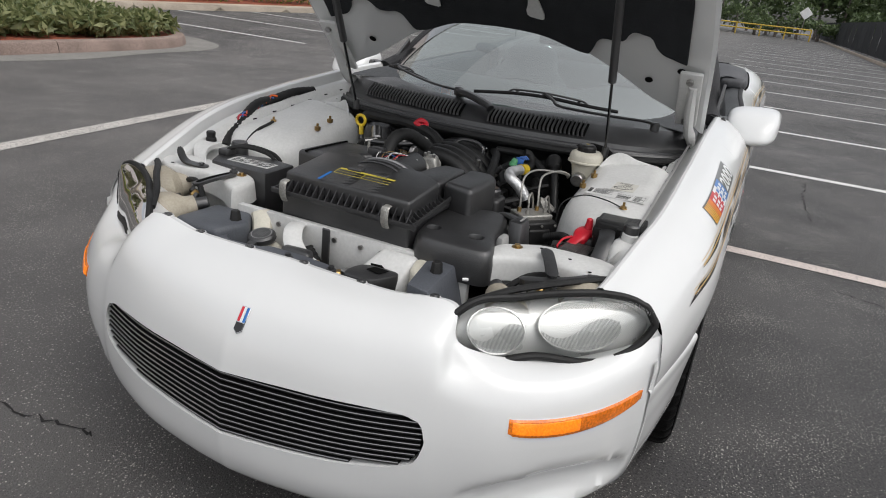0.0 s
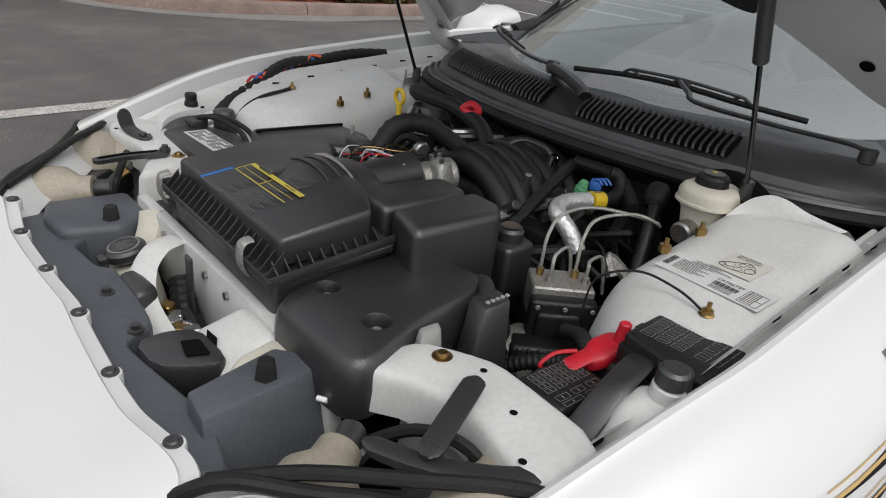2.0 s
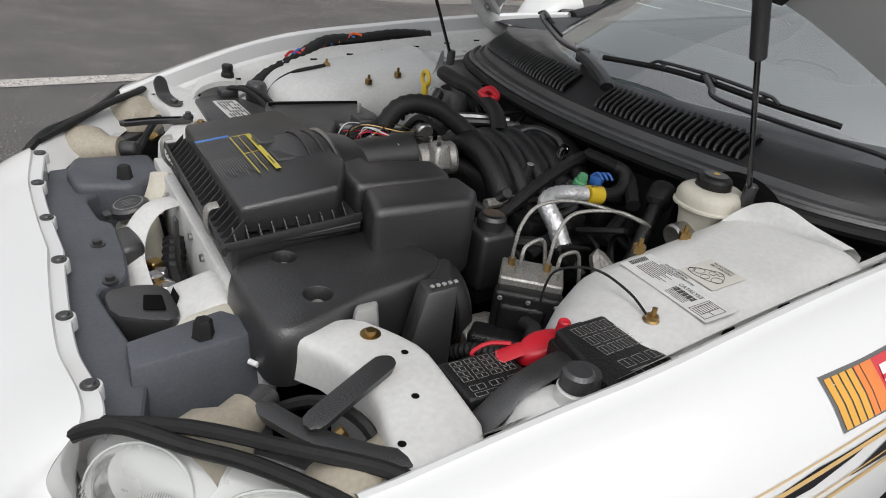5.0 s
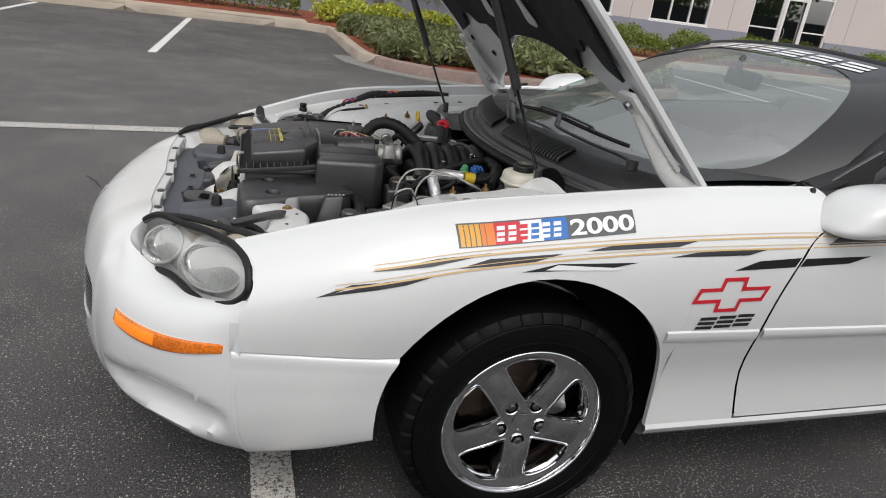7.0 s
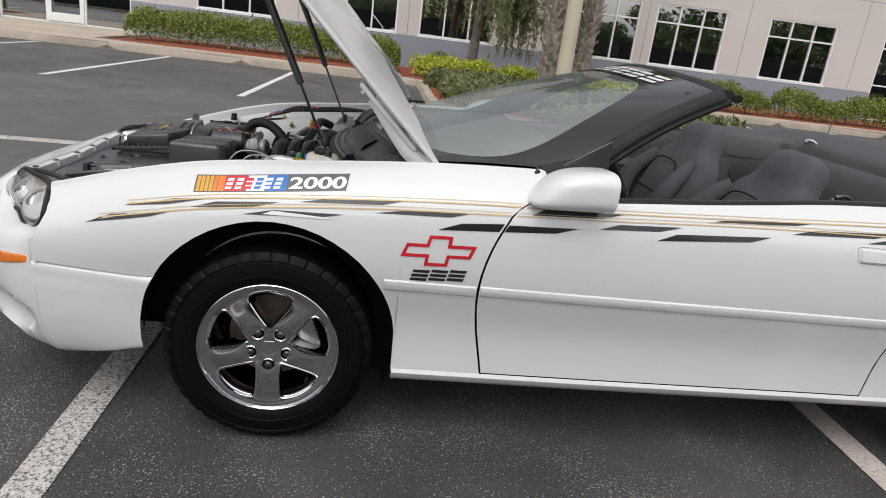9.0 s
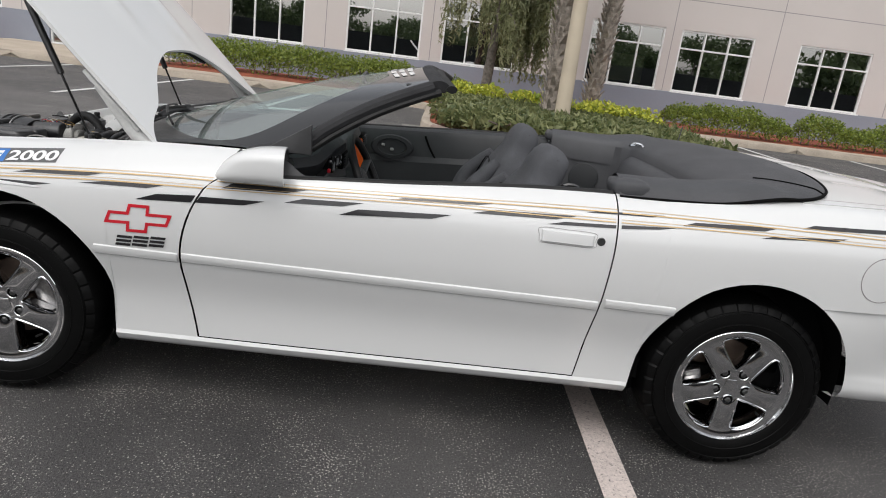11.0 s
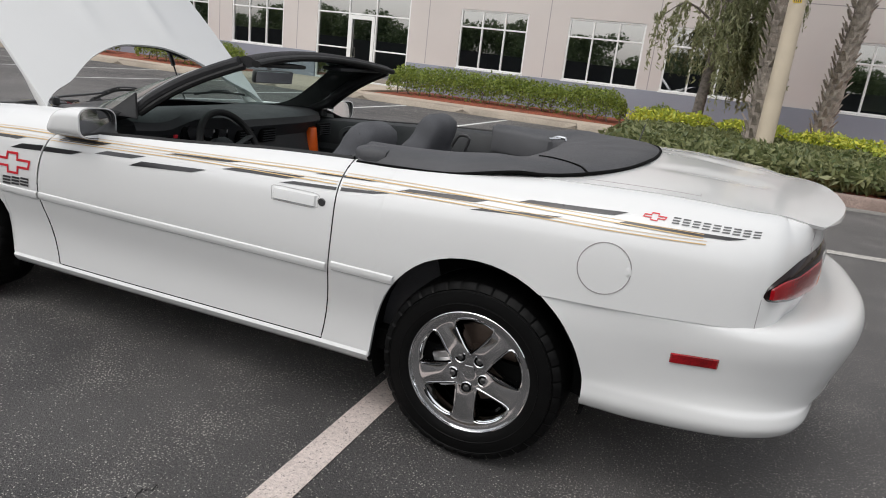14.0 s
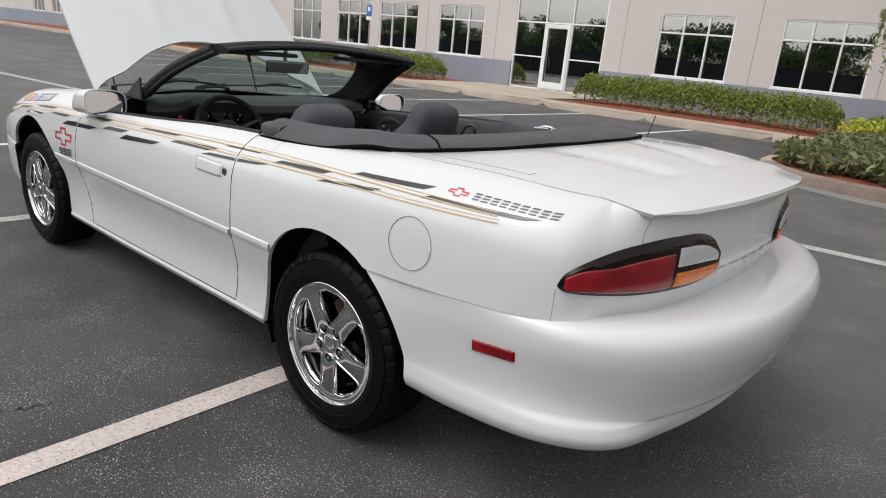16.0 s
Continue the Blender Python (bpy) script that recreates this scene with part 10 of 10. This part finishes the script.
# Dash
def dash_profile(y):
    d = math.exp(-(((y + 0.37) / 0.17) ** 4))
    return [(0.50, 0.918), (0.70, 0.932), (0.84, 0.936 + 0.03 * d), (0.96, 0.934 + 0.045 * d), (1.02, 0.918 + 0.05 * d), (1.035 + 0.02 * d, 0.885 + 0.055 * d), (1.02, 0.86), (1.0, 0.82), (1.02, 0.76), (1.04, 0.70), (0.98, 0.66), (0.94, 0.40)]


ys = np.linspace(-0.69, 0.69, 45)
prof = [dash_profile(y) for y in ys]
dash = part("dashboard", bm_grid([[Vector((prof[i][k][0] - 0.10 * (abs(y) / 0.69) ** 6, y, prof[i][k][1])) for i, y in enumerate(ys)] for k in range(12)]), M_DASH, car, "dark grey dashboard with vents")
part("instrument_pod", bm_box((1.0, -0.52, 0.83), (1.025, -0.22, 0.93), 0.01, 2), M_GAP_SHADE, dash)
for yc, zc in ((-0.46, 0.88), (-0.37, 0.885), (-0.28, 0.88)):
    part("dial", bm_lathe([(0.0, 0.004), (0.036, 0.004), (0.04, 0.008), (0.042, 0.0)], 22, along((1.026, yc, zc), (1, 0, 0.1), 0)), M_BLACKGLOSS, dash)
for yc in (-0.62, -0.10, 0.08, 0.60):
    v = part("vent", bm_box((1.005, yc - 0.06, 0.80), (1.032, yc + 0.06, 0.87), 0.008, 2), M_GAP_SHADE, dash, "black air vent")
    for k in range(5):
        part("slat", bm_box((1.028, yc - 0.052, 0.808 + 0.012 * k), (1.04, yc + 0.052, 0.812 + 0.012 * k)), M_DASH, dash, smooth=0)
part("red_switch", bm_box((1.03, -0.585, 0.86), (1.042, -0.565, 0.875), 0.003, 1), M_RED, dash)
part("console", bm_box((0.95, -0.11, 0.36), (1.95, 0.11, 0.60), 0.03, 3), M_DASH, car, "dark centre console")
SWC, SWN = Vector((1.165, -0.37, 0.808)), Vector((0.90, 0, 0.44)).normalized()
sw_u, sw_v = Vector((0, 1, 0)), SWN.cross(Vector((0, 1, 0)))
sw = part("steering_wheel", bm_tube([SWC + (sw_u * math.cos(a) + sw_v * math.sin(a)) * 0.182 for a in np.linspace(0, 2 * math.pi, 33)[:-1]], 0.0155, 10, 2, closed=True), M_RUBBER, car, "black four-spoke steering wheel")
part("wheel_boss", bm_lathe([(0.0, 0.035), (0.05, 0.03), (0.075, 0.01), (0.08, -0.03)], 26, along(SWC - SWN * 0.035, SWN, 0)), M_DASH, sw)
for a in (0.35, math.pi - 0.35, -0.9, math.pi + 0.9):
    d = sw_u * math.cos(a) + sw_v * math.sin(a)
    part("spoke", bm_tube([SWC - SWN * 0.03 + d * 0.06, SWC - SWN * 0.012 + d * 0.13, SWC + d * 0.178], 0.017, 8, 4, flat=0.5), M_DASH, sw)
part("column", bm_cyl(SWC - SWN * 0.04, SWC - SWN * 0.2, 0.05, 16, 0.01), M_DASH, sw)
cup = tagged(empty("orange_cup", (1.0, 0.517, 0.70)), "orange plastic tapered cup on the dashboard ledge", "cup")
part("body", bm_lathe([(0.0, 0.703), (0.040, 0.703), (0.044, 0.72), (0.028, 0.845), (0.026, 0.85), (0.022, 0.845)], 24, Matrix.Translation((1.005, 0.517, 0))), M_ORANGE, cup)

# ---- boot cover over the folded top ----
OUT = [(2.055, 0.805), (2.25, 0.812), (2.5, 0.802), (2.68, 0.770), (2.80, 0.70), (2.89, 0.55), (2.95, 0.32), (2.97, 0.0)]
INN = [(2.055, 0.645), (2.20, 0.61), (2.36, 0.575), (2.43, 0.53), (2.465, 0.45), (2.48, 0.30), (2.485, 0.15), (2.49, 0.0)]
outc = spline([(x, -y, 0) for x, y in OUT] + [(x, y, 0) for x, y in OUT[-2::-1]], 6)
innc = spline([(x, -y, 0) for x, y in INN] + [(x, y, 0) for x, y in INN[-2::-1]], 6)
rows = []
NV2 = 14
for k in range(NV2 + 1):
    v = k / NV2
    line = []
    for o, q in zip(outc, innc):
        p = o.lerp(q, v)
        zo = deck_z(max(o.x, 2.7), min(abs(o.y) / crest(max(o.x, 2.7)), 1.0)) + 0.006 if o.x > 2.62 else Z_BELT(o.x) + 0.012 - 0.024 * (1 - ease((o.x - 2.38) / 0.24))
        zi = 0.965
        z = zo + (zi - zo) * v + 0.05 * math.sin(math.pi * min(1.0, v * 1.0)) ** 0.55 * (1 - 0.25 * ease((o.x - 2.6) / 0.3))
        z += 0.004 * noise.noise(Vector((p.x * 5, p.y * 5, 2)))
        line.append(Vector((p.x, p.y, z)))
    rows.append(line)
rows.append([p + Vector((0, 0, -0.10)) for p in rows[-1]])
cov = part("boot_cover", bm_grid(rows), M_VINYL, car, "charcoal vinyl boot cover over the folded top", smooth=60)
part("piping", bm_tube([p + Vector((0, 0, 0.0)) for p in rows[0][::2]], 0.006, 6, 2), M_GAP_SHADE, cov)
for s in (-1, 1):
    part("end_pad", loft([pad_ring(Vector((x, s * 0.735, 0.968)), Vector((0, 1, 0)), Vector((0, 0, 1)), w, t) for x, w, t in ((2.03, 0.03, 0.012), (2.04, 0.06, 0.026), (2.08, 0.07, 0.034), (2.13, 0.07, 0.034), (2.155, 0.06, 0.026))]), M_VINYL, cov, smooth=60)
seam = [r[int(len(r) * 0.30)] for r in rows[:9]]
part("seam", bm_tube([p + Vector((0, 0, 0.001)) for p in seam], 0.0035, 5, 2), M_GAP_SHADE, cov)
lat = part("latch", bm_tube([(2.43, 0.44, 0.992), (2.45, 0.47, 1.005), (2.49, 0.475, 1.003), (2.50, 0.45, 0.99)], 0.006, 8, 4), M_CHROME, cov, "chrome latch")
part("latch_bar", bm_cyl((2.42, 0.43, 0.995), (2.49, 0.50, 0.997), 0.005, 8), M_CHROME, cov)

# Antenna stub on the far rear quarter
an = part("antenna", bm_cyl((2.80, 0.80, 0.985), (2.82, 0.815, 1.10), 0.003, 8), M_BLACK, car)

# Fuel door and body seams
FC = (2.947, 0.788)
ring = [on_side(FC[0] + 0.076 * math.cos(a), FC[1] + 0.076 * math.sin(a), 0.0003) for a in np.linspace(0, 2 * math.pi, 49)[:-1]]
fd = part("fuel_door_gap", bm_tube(ring, 0.0016, 5, 1, closed=True), M_JOINT, car, "thin round gap of the fuel door")
part("finger_notch", bm_lathe([(0.0, 0.001), (0.012, 0.001), (0.014, 0.0)], 16, along(on_side(3.015, 0.79, 0.0005), (0, -1, 0), 0) @ Matrix.Diagonal((0.7, 1.1, 1, 1))), M_WHITE, car)


# ---- decals on the driver side ----
def decal(corners, mat, parent, nx=12, off=0.0016, name="decal_patch"):
    """A four-cornered patch laid on the body's side: lower left, upper left, upper right, lower right as (x, z)."""
    ll, ul, ur, lr = [Vector((a, b)) for a, b in corners]
    rows = []
    for v in (0.0, 0.5, 1.0):
        line = []
        for k in range(nx + 1):
            u = k / nx
            q = ll.lerp(lr, u).lerp(ul.lerp(ur, u), v)
            line.append(on_side(q.x, min(q.y, Z_BELT(q.x) - 0.002), off))
        rows.append(line)
    bm = bm_grid(rows)
    bm.normal_update()
    for f in bm.faces:
        if f.normal.y > 0:
            f.normal_flip()
    return part(name, bm, mat, parent, smooth=60)


deco = empty("stripe_decal")
deco.parent = car
deco["label"] = "black and gold racing stripe decals on the body side"
dashes = [
    [(-0.418, 0.738), (-0.275, 0.775), (-0.154, 0.792), (-0.288, 0.759)],
    [(-0.530, 0.675), (-0.456, 0.709), (-0.275, 0.743), (-0.342, 0.719)],
    [(-0.231, 0.758), (-0.160, 0.780), (0.014, 0.796), (-0.066, 0.774)],
    [(-0.086, 0.754), (0.001, 0.774), (0.203, 0.781), (0.121, 0.765)],
    [(0.070, 0.802), (0.147, 0.818), (0.381, 0.837), (0.308, 0.818)],
    [(0.286, 0.794), (0.363, 0.807), (0.578, 0.822), (0.506, 0.803)],
    [(0.471, 0.764), (0.540, 0.789), (0.666, 0.799), (0.652, 0.775)],
    [(0.666, 0.776), (0.680, 0.797), (0.889, 0.806), (0.820, 0.786)],
    [(0.745, 0.831), (0.780, 0.850), (1.026, 0.858), (0.956, 0.841)],
    [(0.950, 0.810), (1.011, 0.829), (1.208, 0.838), (1.137, 0.820)],
    [(1.131, 0.793), (1.192, 0.817), (1.495, 0.834), (1.431, 0.815)],
    [(1.289, 0.858), (1.335, 0.868), (1.636, 0.884), (1.578, 0.874)],
    [(1.560, 0.848), (1.635, 0.865), (1.905, 0.876), (1.836, 0.859)],
    [(1.808, 0.842), (1.866, 0.855), (2.037, 0.864), (2.036, 0.854)],
    [(2.054, 0.855), (2.054, 0.866), (2.237, 0.878), (2.178, 0.867)],
    [(1.936, 0.891), (1.986, 0.900), (2.203, 0.909), (2.152, 0.900)],
    [(2.254, 0.887), (2.299, 0.901), (2.577, 0.917), (2.526, 0.902)],
    [(2.653, 0.924), (2.694, 0.937), (2.981, 0.951), (2.944, 0.938)],
    [(2.514, 0.879), (2.557, 0.890), (2.804, 0.910), (2.764, 0.898)],
    [(2.947, 0.918), (2.985, 0.930), (3.302, 0.928), (3.257, 0.920)],
]
for k, d in enumerate(dashes):
    decal(d, D_BLACK, deco, 14, name="stripe_dash")
G1 = curve([-0.415, -0.232, 0.058, 0.369, 0.617, 0.885, 1.428, 2.006, 2.525, 2.963, 3.19], [0.742, 0.779, 0.811, 0.835, 0.848, 0.855, 0.876, 0.900, 0.915, 0.921, 0.918])
G2 = curve([-0.499, -0.23, 0.059, 0.372, 0.618, 0.886, 1.428, 2.002, 2.515, 3.2], [0.694, 0.752, 0.787, 0.811, 0.822, 0.833, 0.857, 0.872, 0.890, 0.902])
for g, x0, x1 in ((G1, -0.41, GAP_FRONT(0.853) - 0.003), (G2, -0.49, GAP_FRONT(0.829) - 0.003), (G1, GAP_FRONT(0.853) + 0.009, 2.04), (G2, GAP_FRONT(0.829) + 0.009, 2.035), (G1, 2.056, 3.19), (G2, 2.054, 3.2)):
    for o, w in ((0.0, 0.0038 if x1 < 1.0 else 0.0030), (0.0085, 0.0014)):
        n = 26
        bm = bm_grid([[on_side(x, g(x) + o + dz, 0.0024 if w < 0.002 else 0.0028) for x in np.linspace(x0, x1, n)] for dz in (-w / 2, w / 2)])
        part("gold_line", bm, D_GOLD, deco, smooth=60)
# Second pale outline round the fore spears
for a, b in (((-0.49, 0.690), (-0.30, 0.752)), ((-0.03, 0.760), (0.17, 0.772))):
    decal([a, (a[0] + 0.03, a[1] + 0.012), (b[0], b[1] - 0.004), (b[0] - 0.02, b[1] - 0.009)], D_WHITE, deco, 8, 0.0024, "pale_core")

# Race-series badge: a box of colour bars with the year
BOX = [(-0.228, 0.796), (-0.229, 0.836), (0.206, 0.884), (0.199, 0.843)]
bdg = empty("side_badge_decal")
bdg.parent = car
bdg["label"] = "badge decal of colour bars with the number 2000"


def in_box(u, v):
    ll, ul, ur, lr = [Vector(c) for c in BOX]
    return ll.lerp(lr, u).lerp(ul.lerp(ur, u), v)


def box_decal(u0, u1, v0, v1, mat, off, skew=0.0, name="badge_bar"):
    c = [in_box(u0 - skew, v0), in_box(u0 + skew, v1), in_box(u1 + skew, v1), in_box(u1 - skew, v0)]
    return decal([tuple(p) for p in c], mat, bdg, 6, off, name)


box_decal(0, 1, 0, 1, D_GREY, 0.0014, name="badge_ground")
for k in range(5):
    box_decal(0.012 + 0.028 * k, 0.034 + 0.028 * k, 0.05, 0.95, D_AMBER if k < 4 else D_ORANGE, 0.0022)
box_decal(0.150, 0.195, 0.05, 0.95, D_ORANGE, 0.0022)
box_decal(0.195, 0.34, 0.05, 0.95, D_RED, 0.0022)
box_decal(0.34, 0.46, 0.05, 0.95, D_WHITE, 0.0022)
box_decal(0.46, 0.60, 0.05, 0.95, D_BLUE, 0.0022)
for k in range(6):
    box_decal(0.205 + 0.063 * k, 0.248 + 0.063 * k, 0.18, 0.82, D_WHITE if k != 2 and k != 3 else (D_RED if k == 2 else D_BLUE), 0.0030, 0.006)
    for v in (0.34, 0.58):
        box_decal(0.205 + 0.063 * k, 0.248 + 0.063 * k, v, v + 0.08, (D_RED, D_RED, D_WHITE, D_WHITE, D_BLUE, D_BLUE)[k], 0.0037, 0.001)
bm = text_bm("2000", 1.0, bold=0.028)
xs_ = [v.co.x for v in bm.verts]
ys_ = [v.co.y for v in bm.verts]
lo_x, hi_x, lo_y, hi_y = min(xs_), max(xs_), min(ys_), max(ys_)
bmesh.ops.triangulate(bm, faces=bm.faces)
for v in bm.verts:
    q = in_box(0.615 + 0.375 * (v.co.x - lo_x) / (hi_x - lo_x), 0.15 + 0.70 * (v.co.y - lo_y) / (hi_y - lo_y))
    v.co = on_side(q.x, q.y, 0.0032)
bm.normal_update()
part("badge_number", bm, D_WHITE, bdg, smooth=0)

# Cross-shaped badge outlines, plain
def cross_badge(cx, cz, w, h, parent_label, thick, slope):
    pts = [(-0.5, -0.22), (-0.43, 0.22), (-0.17, 0.22), (-0.14, 0.5), (0.17, 0.5), (0.16, 0.22), (0.5, 0.22), (0.43, -0.22), (0.15, -0.22), (0.13, -0.5), (-0.18, -0.5), (-0.17, -0.22)]
    ths = empty("cross_badge_decal")
    ths.parent = car
    ths["label"] = parent_label
    P = [Vector((cx + a * w, cz + b * h + slope * a * w)) for a, b in pts]
    n = len(P)
    inner = []
    for i in range(n):
        d1, d2 = (P[i] - P[i - 1]).normalized(), (P[(i + 1) % n] - P[i]).normalized()
        n1, n2 = Vector((d1.y, -d1.x)), Vector((d2.y, -d2.x))
        m = (n1 + n2).normalized()
        inner.append(P[i] + m * thick / max(0.45, m.dot(n1)))
    rows = [[on_side(p.x, p.y, 0.0022) for p in P], [on_side(p.x, p.y, 0.0022) for p in inner]]
    bm = bm_grid(rows, closed=True)
    bm.normal_update()
    for f in bm.faces:
        if f.normal.y > 0:
            f.normal_flip()
    part("red_outline", bm, D_RED, ths, smooth=0)


cross_badge(0.482, 0.700, 0.222, 0.094, "red outlined cross badge decal", 0.010, 0.035)
cross_badge(3.053, 0.951, 0.066, 0.020, "small red outlined cross badge decal", 0.0026, -0.02)
# Model badge below it: plain slanted bars
mb = empty("model_badge_decal")
mb.parent = car
mb["label"] = "black slanted bars of a model badge"
for k in range(3):
    x0 = 0.405 + 0.055 * k
    z0 = 0.601 + 0.004 * k
    for c, d in ((0.0, 0.009), (0.0135, 0.0225), (0.027, 0.036)):
        decal([(x0 + 0.25 * c, z0 + c), (x0 + 0.25 * d, z0 + d), (x0 + 0.049 + 0.25 * d, z0 + d + 0.001), (x0 + 0.049 + 0.25 * c, z0 + c + 0.001)], D_BLACK, mb, 3, 0.0022, "badge_bar")
# Maker's line on the rear quarter: thin bars
ml = empty("quarter_lettering_decal")
ml.parent = car
ml["label"] = "row of thin dark bars on the rear quarter"
for k in range(9):
    x0 = 3.100 + 0.0268 * k
    z0 = 0.9415 - 0.0011 * k
    for c, d in ((0.0, 0.0032), (0.0064, 0.0096), (0.0128, 0.016)):
        decal([(x0 + 0.2 * c, z0 + c), (x0 + 0.2 * d, z0 + d), (x0 + 0.02 + 0.2 * d, z0 + d), (x0 + 0.02 + 0.2 * c, z0 + c)], D_GREY, ml, 2, 0.0018, "lettering_bar")
